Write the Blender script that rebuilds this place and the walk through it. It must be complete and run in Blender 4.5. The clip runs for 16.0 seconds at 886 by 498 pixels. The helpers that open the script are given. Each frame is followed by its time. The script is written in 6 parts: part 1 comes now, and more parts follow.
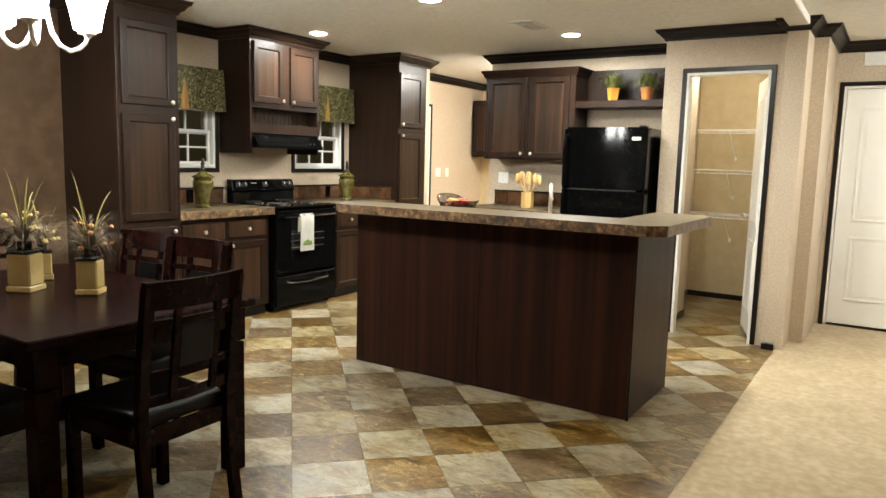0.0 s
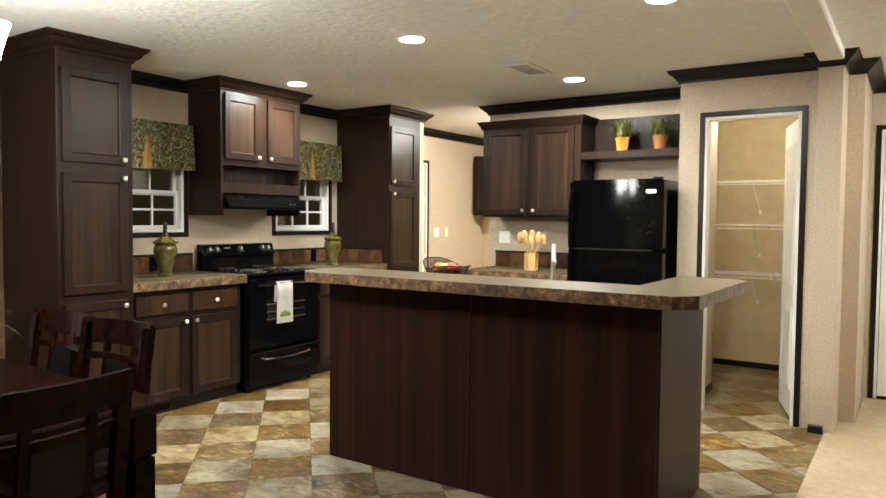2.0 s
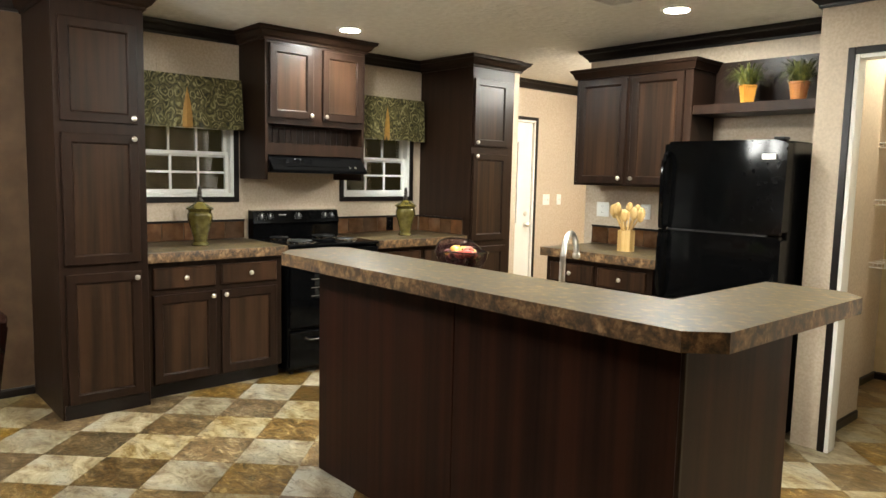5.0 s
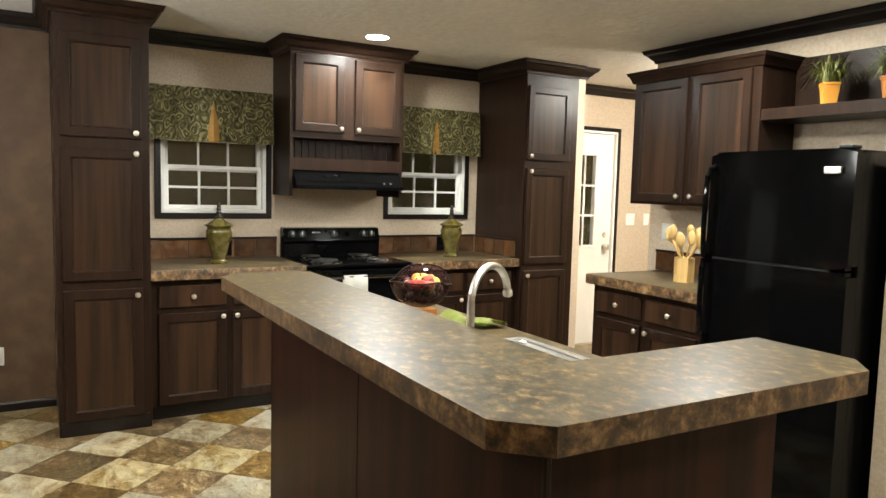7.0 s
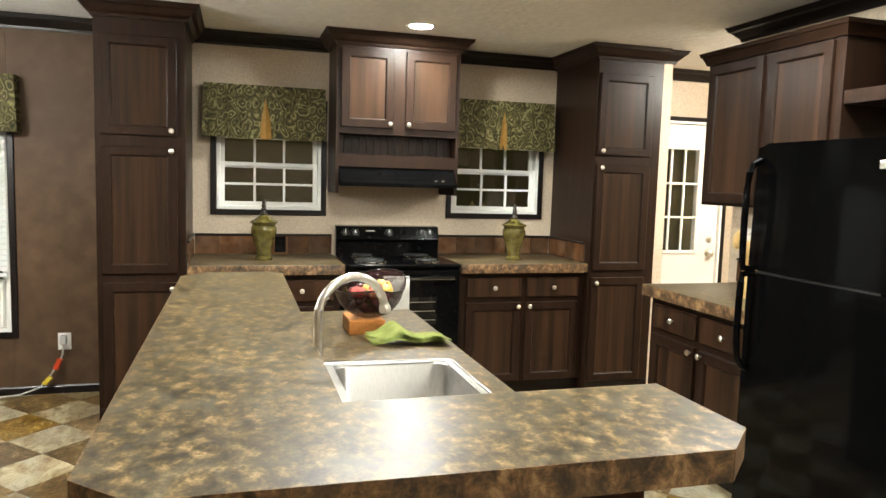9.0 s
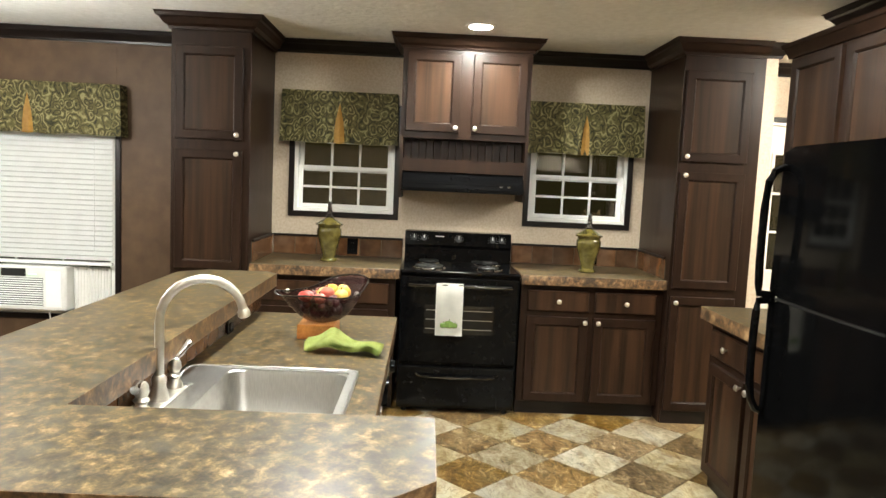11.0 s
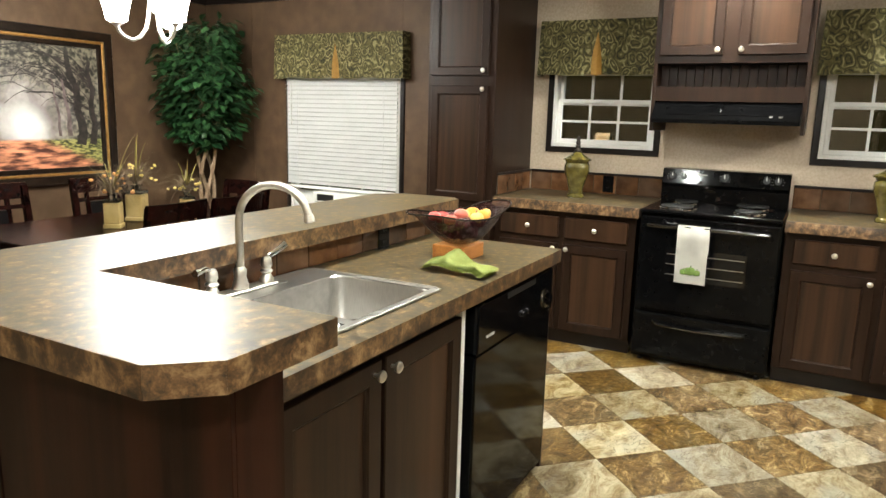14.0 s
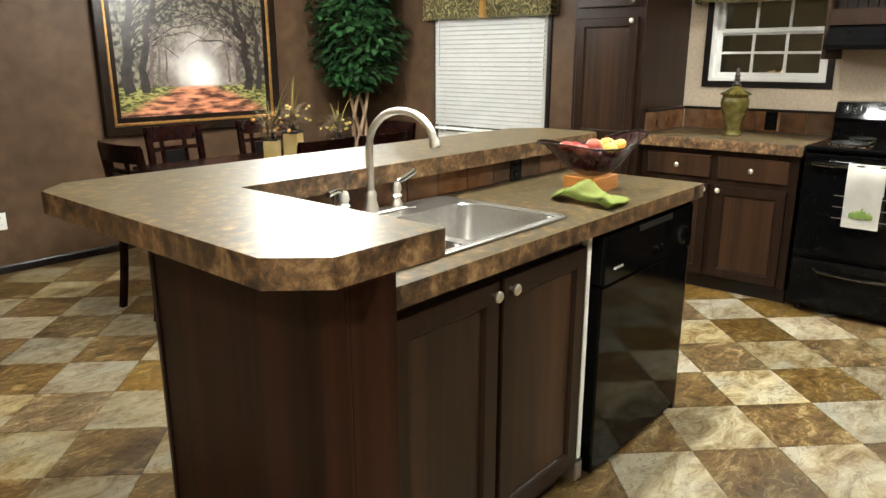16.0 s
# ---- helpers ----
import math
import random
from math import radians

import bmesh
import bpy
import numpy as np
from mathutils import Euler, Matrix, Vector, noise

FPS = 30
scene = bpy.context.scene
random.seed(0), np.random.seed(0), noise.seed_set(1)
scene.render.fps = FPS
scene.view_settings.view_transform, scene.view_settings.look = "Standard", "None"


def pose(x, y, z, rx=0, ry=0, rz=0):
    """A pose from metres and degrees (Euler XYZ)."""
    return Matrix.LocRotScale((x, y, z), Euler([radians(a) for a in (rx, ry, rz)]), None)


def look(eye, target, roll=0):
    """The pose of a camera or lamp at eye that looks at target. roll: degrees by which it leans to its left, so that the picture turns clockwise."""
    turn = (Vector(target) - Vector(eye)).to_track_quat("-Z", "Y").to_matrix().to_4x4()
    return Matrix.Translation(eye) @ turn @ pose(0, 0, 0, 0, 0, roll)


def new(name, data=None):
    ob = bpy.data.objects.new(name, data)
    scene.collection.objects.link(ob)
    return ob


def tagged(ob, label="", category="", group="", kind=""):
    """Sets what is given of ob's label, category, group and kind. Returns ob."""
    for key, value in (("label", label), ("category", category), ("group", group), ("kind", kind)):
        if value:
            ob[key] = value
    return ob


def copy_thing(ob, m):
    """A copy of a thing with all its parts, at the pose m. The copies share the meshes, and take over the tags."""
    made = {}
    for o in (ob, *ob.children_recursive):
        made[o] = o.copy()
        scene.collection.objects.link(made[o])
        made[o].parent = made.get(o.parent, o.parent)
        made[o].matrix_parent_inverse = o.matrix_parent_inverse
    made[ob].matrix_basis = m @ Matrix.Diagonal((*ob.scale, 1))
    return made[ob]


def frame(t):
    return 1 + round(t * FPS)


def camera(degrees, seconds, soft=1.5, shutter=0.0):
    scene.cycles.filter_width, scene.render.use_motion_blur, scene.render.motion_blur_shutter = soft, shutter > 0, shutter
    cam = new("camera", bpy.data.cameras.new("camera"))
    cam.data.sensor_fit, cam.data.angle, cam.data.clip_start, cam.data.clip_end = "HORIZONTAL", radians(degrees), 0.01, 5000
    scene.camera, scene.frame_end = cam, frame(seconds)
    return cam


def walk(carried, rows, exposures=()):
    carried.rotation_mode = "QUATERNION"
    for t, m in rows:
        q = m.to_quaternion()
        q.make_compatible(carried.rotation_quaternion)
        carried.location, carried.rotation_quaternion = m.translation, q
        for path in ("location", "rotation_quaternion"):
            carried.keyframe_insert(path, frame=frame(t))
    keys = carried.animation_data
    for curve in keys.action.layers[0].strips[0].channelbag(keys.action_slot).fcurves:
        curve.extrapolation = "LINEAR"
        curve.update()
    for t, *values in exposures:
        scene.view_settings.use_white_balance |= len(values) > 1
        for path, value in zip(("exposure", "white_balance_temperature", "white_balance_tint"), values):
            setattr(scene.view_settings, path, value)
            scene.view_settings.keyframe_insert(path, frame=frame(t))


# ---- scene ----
EXPOSURE = [(0.0, 0.06), (2.5, -0.10), (6.5, -0.16), (9.0, 0.02), (12.0, 0.06), (16.0, -0.04)]
cam = camera(64.4, 16.0)
PATH = [  # seconds, eye, target, roll
    (0.0, (0.028, -0.04, 1.372), (-1.045, 1.628, 1.119), 1.5),
    (0.5, (-0.02, 0.089, 1.391), (-1.112, 1.75, 1.168), 1.0),
    (1.0, (-0.062, 0.239, 1.403), (-1.165, 1.898, 1.23), 0.4),
    (1.5, (-0.135, 0.424, 1.403), (-1.235, 2.089, 1.277), 0.2),
    (2.0, (-0.215, 0.603, 1.369), (-1.326, 2.264, 1.283), 0.5),
    (2.5, (-0.244, 0.803, 1.36), (-1.398, 2.435, 1.282), 1.3),
    (3.0, (-0.229, 0.979, 1.381), (-1.443, 2.565, 1.276), 1.8),
    (3.5, (-0.224, 1.167, 1.391), (-1.503, 2.698, 1.249), 2.0),
    (4.0, (-0.192, 1.368, 1.407), (-1.536, 2.839, 1.229), 1.7),
    (6.5, (-0.046, 2.469, 1.461), (-1.718, 3.551, 1.279), 1.5),
    (7.0, (-0.029, 2.705, 1.46), (-1.754, 3.703, 1.287), 1.5),
    (7.5, (-0.032, 2.941, 1.466), (-1.802, 3.854, 1.289), 1.4),
    (8.0, (-0.017, 3.155, 1.457), (-1.838, 3.964, 1.282), 1.3),
    (8.5, (0.003, 3.367, 1.486), (-1.867, 4.05, 1.297), 1.4),
    (9.0, (0.006, 3.566, 1.482), (-1.904, 4.128, 1.289), 1.7),
    (11.5, (-0.016, 4.55, 1.504), (-2.004, 4.472, 1.304), 2.5),
    (12.0, (-0.045, 4.713, 1.489), (-2.021, 4.492, 1.277), 2.2),
    (12.5, (-0.067, 4.881, 1.463), (-2.014, 4.487, 1.232), 1.9),
    (13.0, (-0.124, 4.996, 1.45), (-2.023, 4.431, 1.179), 1.8),
    (13.5, (-0.202, 5.082, 1.44), (-2.028, 4.331, 1.119), 1.8),
    (14.0, (-0.252, 5.141, 1.436), (-1.988, 4.221, 1.063), 1.6),
    (14.5, (-0.279, 5.184, 1.428), (-1.926, 4.13, 1.008), 1.2),
    (15.0, (-0.286, 5.209, 1.407), (-1.857, 4.057, 0.952), 0.6),
    (15.5, (-0.285, 5.228, 1.39), (-1.793, 4.008, 0.903), 0.1),
    (16.0, (-0.276, 5.229, 1.374), (-1.742, 3.971, 0.856), 0.0),
]
walk(cam, [(t, look(eye, target, roll)) for t, eye, target, roll in PATH], exposures=EXPOSURE)

# ---- world and exposure ----
world = bpy.data.worlds.new("night")
scene.world = world
world.use_nodes = True
world.node_tree.nodes["Background"].inputs[0].default_value = (0.017, 0.014, 0.005, 1)
world.node_tree.nodes["Background"].inputs[1].default_value = 1.0
CAN_POWER, BULB_POWER = 1120.0, 150.0
LAMP = (0.975, 0.995, 0.918)


# ---- materials ----
def material(name, a, b=None, rough=0.5, metal=0.0, scale=8.0, stretch=(1, 1, 1), detail=4.0, bump=0.0, bump_scale=60.0, c=None,
             c_scale=1.5, c_amount=0.5, rough_var=0.0, coat=0.0, low=0.35, high=0.65, bump_stretch=None, per_object=0.0, spec=0.5, bump_dist=0.004):
    """Principled surface: two tones mixed by a fine noise, a third by a coarse one, with fine relief."""
    m = bpy.data.materials.new(name)
    m.use_nodes = True
    nt = m.node_tree
    n, l = nt.nodes, nt.links
    p = n["Principled BSDF"]
    p.inputs["Roughness"].default_value = rough
    p.inputs["Metallic"].default_value = metal
    p.inputs["Coat Weight"].default_value = coat
    p.inputs["Coat Roughness"].default_value = 0.12
    p.inputs["Specular IOR Level"].default_value = spec
    geo = n.new("ShaderNodeNewGeometry")
    mp = n.new("ShaderNodeMapping")
    mp.inputs["Scale"].default_value = stretch
    src = geo.outputs["Position"]
    info = n.new("ShaderNodeObjectInfo")
    if per_object:
        off = n.new("ShaderNodeVectorMath")
        off.operation = "MULTIPLY_ADD"
        l.new(info.outputs["Random"], off.inputs[0])
        off.inputs[1].default_value = (37, 61, 19)
        l.new(src, off.inputs[2])
        src = off.outputs[0]
    l.new(src, mp.inputs["Vector"])
    if b is None:
        b = tuple(x * 0.85 for x in a)

    def tone(vec, sc, det, lo, hi, x, y):
        t = n.new("ShaderNodeTexNoise")
        t.inputs["Scale"].default_value, t.inputs["Detail"].default_value = sc, det
        l.new(vec, t.inputs["Vector"])
        r = n.new("ShaderNodeMapRange")
        r.inputs["From Min"].default_value, r.inputs["From Max"].default_value = lo, hi
        l.new(t.outputs["Fac"], r.inputs["Value"])
        mx = n.new("ShaderNodeMix")
        mx.data_type = "RGBA"
        l.new(r.outputs["Result"], mx.inputs["Factor"])
        for slot, v in ((6, x), (7, y)):
            if isinstance(v, tuple):
                mx.inputs[slot].default_value = (*v, 1)
            else:
                l.new(v, mx.inputs[slot])
        return mx, r, t
    mx, _, fine = tone(mp.outputs[0], scale, detail, low, high, a, b)
    col = mx.outputs[2]
    if c is not None:
        mx2, r2, _ = tone(mp.outputs[0], c_scale, 3.0, 0.42, 0.75, col, c)
        k = n.new("ShaderNodeMath")
        k.operation = "MULTIPLY"
        k.inputs[1].default_value = c_amount
        l.new(r2.outputs["Result"], k.inputs[0])
        l.new(k.outputs[0], mx2.inputs["Factor"])
        col = mx2.outputs[2]
    if per_object:
        hsv = n.new("ShaderNodeHueSaturation")
        v = n.new("ShaderNodeMapRange")
        v.inputs["To Min"].default_value, v.inputs["To Max"].default_value = 1 - per_object, 1 + per_object
        l.new(info.outputs["Random"], v.inputs["Value"])
        l.new(v.outputs[0], hsv.inputs["Value"])
        l.new(col, hsv.inputs["Color"])
        col = hsv.outputs[0]
    l.new(col, p.inputs["Base Color"])
    if rough_var:
        rv = n.new("ShaderNodeMapRange")
        rv.inputs["To Min"].default_value, rv.inputs["To Max"].default_value = rough - rough_var, rough + rough_var
        l.new(fine.outputs["Fac"], rv.inputs["Value"])
        l.new(rv.outputs[0], p.inputs["Roughness"])
    if bump:
        t = n.new("ShaderNodeTexNoise")
        t.inputs["Scale"].default_value, t.inputs["Detail"].default_value = bump_scale, 3
        if bump_stretch:
            mb = n.new("ShaderNodeMapping")
            mb.inputs["Scale"].default_value = bump_stretch
            l.new(geo.outputs["Position"], mb.inputs["Vector"])
            l.new(mb.outputs[0], t.inputs["Vector"])
        else:
            l.new(src, t.inputs["Vector"])
        bp = n.new("ShaderNodeBump")
        bp.inputs["Strength"].default_value, bp.inputs["Distance"].default_value = bump, bump_dist
        l.new(t.outputs["Fac"], bp.inputs["Height"])
        l.new(bp.outputs[0], p.inputs["Normal"])
    return m


def lamp_material(name, colour, strength):
    m = bpy.data.materials.new(name)
    m.use_nodes = True
    p = m.node_tree.nodes["Principled BSDF"]
    p.inputs["Base Color"].default_value = (0.8, 0.8, 0.8, 1)
    p.inputs["Emission Color"].default_value = (*colour, 1)
    p.inputs["Emission Strength"].default_value = strength
    return m


def glass_material(name, tint=(1, 1, 1), rough=0.0, clear=1.0):
    m = bpy.data.materials.new(name)
    m.use_nodes = True
    p = m.node_tree.nodes["Principled BSDF"]
    p.inputs["Base Color"].default_value = (*tint, 1)
    p.inputs["Transmission Weight"].default_value = clear
    p.inputs["Roughness"].default_value = rough
    p.inputs["IOR"].default_value = 1.45
    return m


def mottled(name, stops, scale, patch_scale, patch, patch_amount, rough, bump, stretch=(1, 1, 1), per_object=0.0, distortion=1.2, bump_scale=30.0, fine=0.62, vein=None):
    """A mottled surface: a ramp of tones over a warped noise, with pale or dark patches."""
    m = material(name, (0.2, 0.2, 0.2), rough=rough, bump=bump, bump_scale=bump_scale)
    nt = m.node_tree
    n, l = nt.nodes, nt.links
    p = n["Principled BSDF"]
    geo = n.new("ShaderNodeNewGeometry")
    info = n.new("ShaderNodeObjectInfo")
    off = n.new("ShaderNodeVectorMath")
    off.operation = "MULTIPLY_ADD"
    off.inputs[1].default_value = (37, 61, 19) if per_object else (0, 0, 0)
    l.new(info.outputs["Random"], off.inputs[0])
    l.new(geo.outputs["Position"], off.inputs[2])
    mp = n.new("ShaderNodeMapping")
    mp.inputs["Scale"].default_value = stretch
    mp.inputs["Rotation"].default_value = (0, 0, 0.5)
    l.new(off.outputs[0], mp.inputs["Vector"])
    t = n.new("ShaderNodeTexNoise")
    t.inputs["Scale"].default_value, t.inputs["Detail"].default_value = scale, 10
    t.inputs["Roughness"].default_value, t.inputs["Distortion"].default_value = fine, distortion
    l.new(mp.outputs[0], t.inputs["Vector"])
    ramp = n.new("ShaderNodeValToRGB")
    while len(ramp.color_ramp.elements) < len(stops):
        ramp.color_ramp.elements.new(0.5)
    for e, (pos, col) in zip(ramp.color_ramp.elements, stops):
        e.position, e.color = pos, (*col, 1)
    l.new(t.outputs["Fac"], ramp.inputs[0])
    q = n.new("ShaderNodeTexNoise")
    q.inputs["Scale"].default_value, q.inputs["Detail"].default_value, q.inputs["Distortion"].default_value = patch_scale, 6, 0.8
    l.new(mp.outputs[0], q.inputs["Vector"])
    r = n.new("ShaderNodeMapRange")
    r.inputs["From Min"].default_value, r.inputs["From Max"].default_value, r.inputs["To Max"].default_value = 0.50, 0.66, patch_amount
    l.new(q.outputs["Fac"], r.inputs["Value"])
    mx = n.new("ShaderNodeMix")
    mx.data_type = "RGBA"
    l.new(r.outputs[0], mx.inputs["Factor"])
    l.new(ramp.outputs[0], mx.inputs[6])
    mx.inputs[7].default_value = (*patch, 1)
    col = mx.outputs[2]
    if vein:
        vn = n.new("ShaderNodeTexNoise")
        vn.inputs["Scale"].default_value, vn.inputs["Detail"].default_value, vn.inputs["Distortion"].default_value = 8.0, 9, 0.9
        l.new(mp.outputs[0], vn.inputs["Vector"])
        ridge = n.new("ShaderNodeMath")
        ridge.operation = "SUBTRACT"
        ridge.inputs[1].default_value = 0.5
        l.new(vn.outputs["Fac"], ridge.inputs[0])
        size = n.new("ShaderNodeMath")
        size.operation = "ABSOLUTE"
        l.new(ridge.outputs[0], size.inputs[0])
        thin = n.new("ShaderNodeMapRange")
        thin.inputs["From Min"].default_value, thin.inputs["From Max"].default_value = 0.018, 0.0
        thin.inputs["To Max"].default_value = 0.75
        l.new(size.outputs[0], thin.inputs["Value"])
        where = n.new("ShaderNodeMapRange")
        where.inputs["From Min"].default_value, where.inputs["From Max"].default_value = 0.44, 0.60
        l.new(q.outputs["Fac"], where.inputs["Value"])
        both = n.new("ShaderNodeMath")
        both.operation = "MULTIPLY"
        l.new(thin.outputs[0], both.inputs[0])
        l.new(where.outputs[0], both.inputs[1])
        cut = n.new("ShaderNodeMix")
        cut.data_type = "RGBA"
        l.new(both.outputs[0], cut.inputs["Factor"])
        l.new(col, cut.inputs[6])
        cut.inputs[7].default_value = (*vein, 1)
        col = cut.outputs[2]
    if per_object:
        hsv = n.new("ShaderNodeHueSaturation")
        v = n.new("ShaderNodeMapRange")
        v.inputs["To Min"].default_value, v.inputs["To Max"].default_value = 1 - per_object, 1 + per_object
        l.new(info.outputs["Random"], v.inputs["Value"])
        l.new(v.outputs[0], hsv.inputs["Value"])
        l.new(col, hsv.inputs["Color"])
        w = n.new("ShaderNodeTexWhiteNoise")
        w.noise_dimensions = "1D"
        l.new(info.outputs["Random"], w.inputs["W"])
        sat = n.new("ShaderNodeMapRange")
        sat.inputs["To Min"].default_value, sat.inputs["To Max"].default_value = 0.80, 1.14
        l.new(w.outputs["Value"], sat.inputs["Value"])
        l.new(sat.outputs[0], hsv.inputs["Saturation"])
        col = hsv.outputs[0]
    l.new(col, p.inputs["Base Color"])
    rv = n.new("ShaderNodeMapRange")
    rv.inputs["To Min"].default_value, rv.inputs["To Max"].default_value = rough - 0.08, rough + 0.12
    l.new(t.outputs["Fac"], rv.inputs["Value"])
    l.new(rv.outputs[0], p.inputs["Roughness"])
    return m


WOOD = material("espresso_wood", (0.0112, 0.0058, 0.0036), (0.0180, 0.0086, 0.0049), rough=0.36, scale=2.4, stretch=(30, 30, 1.3), c=(0.030, 0.0142, 0.0080), c_scale=0.7,
                c_amount=0.55, rough_var=0.05, spec=0.17, low=0.25, high=0.75, bump=0.04, bump_scale=9, bump_stretch=(40, 40, 2))
WOOD_PANEL = material("espresso_panel_wood", (0.0125, 0.0070, 0.0044), (0.0265, 0.0136, 0.0076), rough=0.36, scale=2.4, stretch=(24, 24, 0.9), c=(0.074, 0.0340, 0.0165), c_scale=0.5,
                      c_amount=0.7, rough_var=0.05, spec=0.18, low=0.3, high=0.7, bump=0.04, bump_scale=9, bump_stretch=(40, 40, 2))
ISLAND_WOOD = material("island_panel_wood", (0.0105, 0.0047, 0.0033), (0.0215, 0.0084, 0.0052), rough=0.36, scale=1.8, stretch=(26, 26, 0.45), c=(0.052, 0.0165, 0.0088), c_scale=0.4,
                       c_amount=0.65, spec=0.09, low=0.3, high=0.7, bump=0.04, bump_scale=9, bump_stretch=(40, 40, 2))
CROWN = material("dark_crown_paint", (0.0075, 0.0052, 0.0048), (0.0115, 0.0075, 0.0065), rough=0.32, scale=6, stretch=(1, 1, 8), spec=0.3)
WALL = material("beige_wallboard", (0.48, 0.385, 0.282), (0.57, 0.468, 0.355), rough=0.6, scale=70, c=(0.44, 0.35, 0.26), c_scale=2.0, c_amount=0.25, bump=0.22, bump_scale=240, bump_stretch=(1, 1, 0.4))
WALL_BROWN = material("brown_wallboard", (0.069, 0.040, 0.0222), (0.094, 0.057, 0.033), rough=0.55, scale=9, c=(0.054, 0.031, 0.017), c_scale=2.5, c_amount=0.7, bump=0.12, bump_scale=220, spec=0.18)
WALL_YELLOW = material("yellow_beige_wallboard", (0.52, 0.41, 0.235), (0.58, 0.46, 0.275), rough=0.6, scale=10, bump=0.1, bump_scale=220)
CEIL = material("textured_ceiling", (0.80, 0.785, 0.74), (0.86, 0.845, 0.80), rough=0.9, scale=20, c=(0.74, 0.72, 0.66), c_scale=26, c_amount=0.5, bump=0.6, bump_scale=22, bump_dist=0.012)
LIGHT_TILE = mottled("light_slate", [(0.36, (0.080, 0.044, 0.013)), (0.44, (0.190, 0.130, 0.056)), (0.51, (0.275, 0.220, 0.126)), (0.62, (0.41, 0.352, 0.235))], 5.5, 2.6, (0.33, 0.31, 0.245), 0.7, 0.32, 0.8,
                     (1, 1.9, 1), 0.24, distortion=0.7, fine=0.80, vein=(0.075, 0.046, 0.018))
BROWN_TILE = mottled("brown_slate", [(0.38, (0.026, 0.013, 0.0040)), (0.46, (0.094, 0.050, 0.0145)), (0.54, (0.155, 0.090, 0.026)), (0.63, (0.38, 0.28, 0.130))], 7.0, 2.8, (0.120, 0.088, 0.042), 0.4, 0.32, 0.8,
                     (1, 1.9, 1), 0.30, distortion=0.8, fine=0.82, vein=(0.34, 0.26, 0.14))
GROUT = material("dark_joint", (0.10, 0.075, 0.045), rough=0.8)
CARPET = material("tan_carpet", (0.36, 0.275, 0.165), (0.46, 0.36, 0.23), rough=0.95, scale=24, detail=10, c=(0.30, 0.225, 0.13), c_scale=5, c_amount=0.45, bump=1.0, bump_scale=260)
COUNTER = mottled("mottled_laminate", [(0.36, (0.016, 0.012, 0.008)), (0.45, (0.040, 0.030, 0.016)), (0.52, (0.080, 0.055, 0.024)), (0.59, (0.150, 0.098, 0.040)), (0.70, (0.31, 0.225, 0.12))], 30.0, 12.0, (0.062, 0.058, 0.044), 0.5, 0.34, 0.03,
                  (1, 1.15, 1), distortion=0.2, bump_scale=120, fine=0.70)
COUNTER.node_tree.nodes["Principled BSDF"].inputs["Specular IOR Level"].default_value = 0.34
COUNTER_EDGE = mottled("mottled_laminate_edge", [(0.36, (0.014, 0.009, 0.006)), (0.45, (0.060, 0.034, 0.017)), (0.53, (0.150, 0.082, 0.036)), (0.64, (0.31, 0.20, 0.10))], 24.0, 13.0, (0.022, 0.016, 0.012), 0.6, 0.33, 0.04, distortion=0.3, bump_scale=120, fine=0.76)
SPLASH = material("slate_splash", (0.070, 0.030, 0.013), (0.150, 0.066, 0.026), rough=0.27, scale=10, c=(0.095, 0.080, 0.062), c_scale=5, c_amount=0.5, per_object=0.45, bump=0.3, bump_scale=40, spec=0.25)
BLACK = material("black_enamel", (0.0022, 0.0022, 0.0024), (0.0030, 0.0030, 0.0032), rough=0.08, scale=30, spec=0.11)
GLOSS_BLACK = material("glossy_black_bar", (0.0022, 0.0022, 0.0024), (0.0030, 0.0030, 0.0032), rough=0.12, scale=30, spec=1.0, coat=1.0)
BLACK_SOFT = material("black_textured_metal", (0.0024, 0.0024, 0.0026), (0.0034, 0.0034, 0.0037), rough=0.18, scale=200, bump=0.08, bump_scale=400, spec=0.12)
BLACK_MATTE = material("black_plastic", (0.008, 0.008, 0.008), rough=0.5)
DARK_GLASS = material("dark_oven_glass", (0.004, 0.004, 0.0045), rough=0.04)
STEEL = material("brushed_steel", (0.43, 0.42, 0.40), (0.50, 0.49, 0.465), rough=0.34, metal=1, scale=40, stretch=(1, 14, 1), rough_var=0.05)
NICKEL = material("brushed_nickel", (0.70, 0.67, 0.61), (0.76, 0.73, 0.67), rough=0.32, metal=1, scale=80)
CHROME = material("chrome", (0.8, 0.8, 0.8), rough=0.08, metal=1)
WHITE = material("white_vinyl", (0.78, 0.77, 0.73), (0.82, 0.81, 0.78), rough=0.38, scale=5)
WHITE_DOOR = material("white_door_paint", (0.78, 0.76, 0.71), (0.82, 0.80, 0.75), rough=0.35, scale=4, bump=0.08, bump_scale=40, bump_stretch=(14, 14, 1))
BLIND = material("white_blind", (0.93, 0.93, 0.91), (0.90, 0.90, 0.88), rough=0.4)
SHADE = lamp_material("frosted_shade", (0.985, 0.99, 0.93), BULB_POWER)
LENS = lamp_material("can_lens", LAMP, CAN_POWER)
HALL_LENS = lamp_material("hall_lens", (1.0, 0.97, 0.86), 480)
CLOSET_LENS = lamp_material("closet_lens", (1.0, 0.97, 0.80), 120)
WARM_SHADE = lamp_material("warm_lamp_shade", (1.0, 0.66, 0.28), 5.0)
ROOM_LENS = lamp_material("added_room_lens", LAMP, 190)
GLASS = glass_material("window_glass")
BOWL_GLASS = glass_material("wine_tinted_glass", (0.020, 0.0075, 0.0075), 0.04, 0.0)
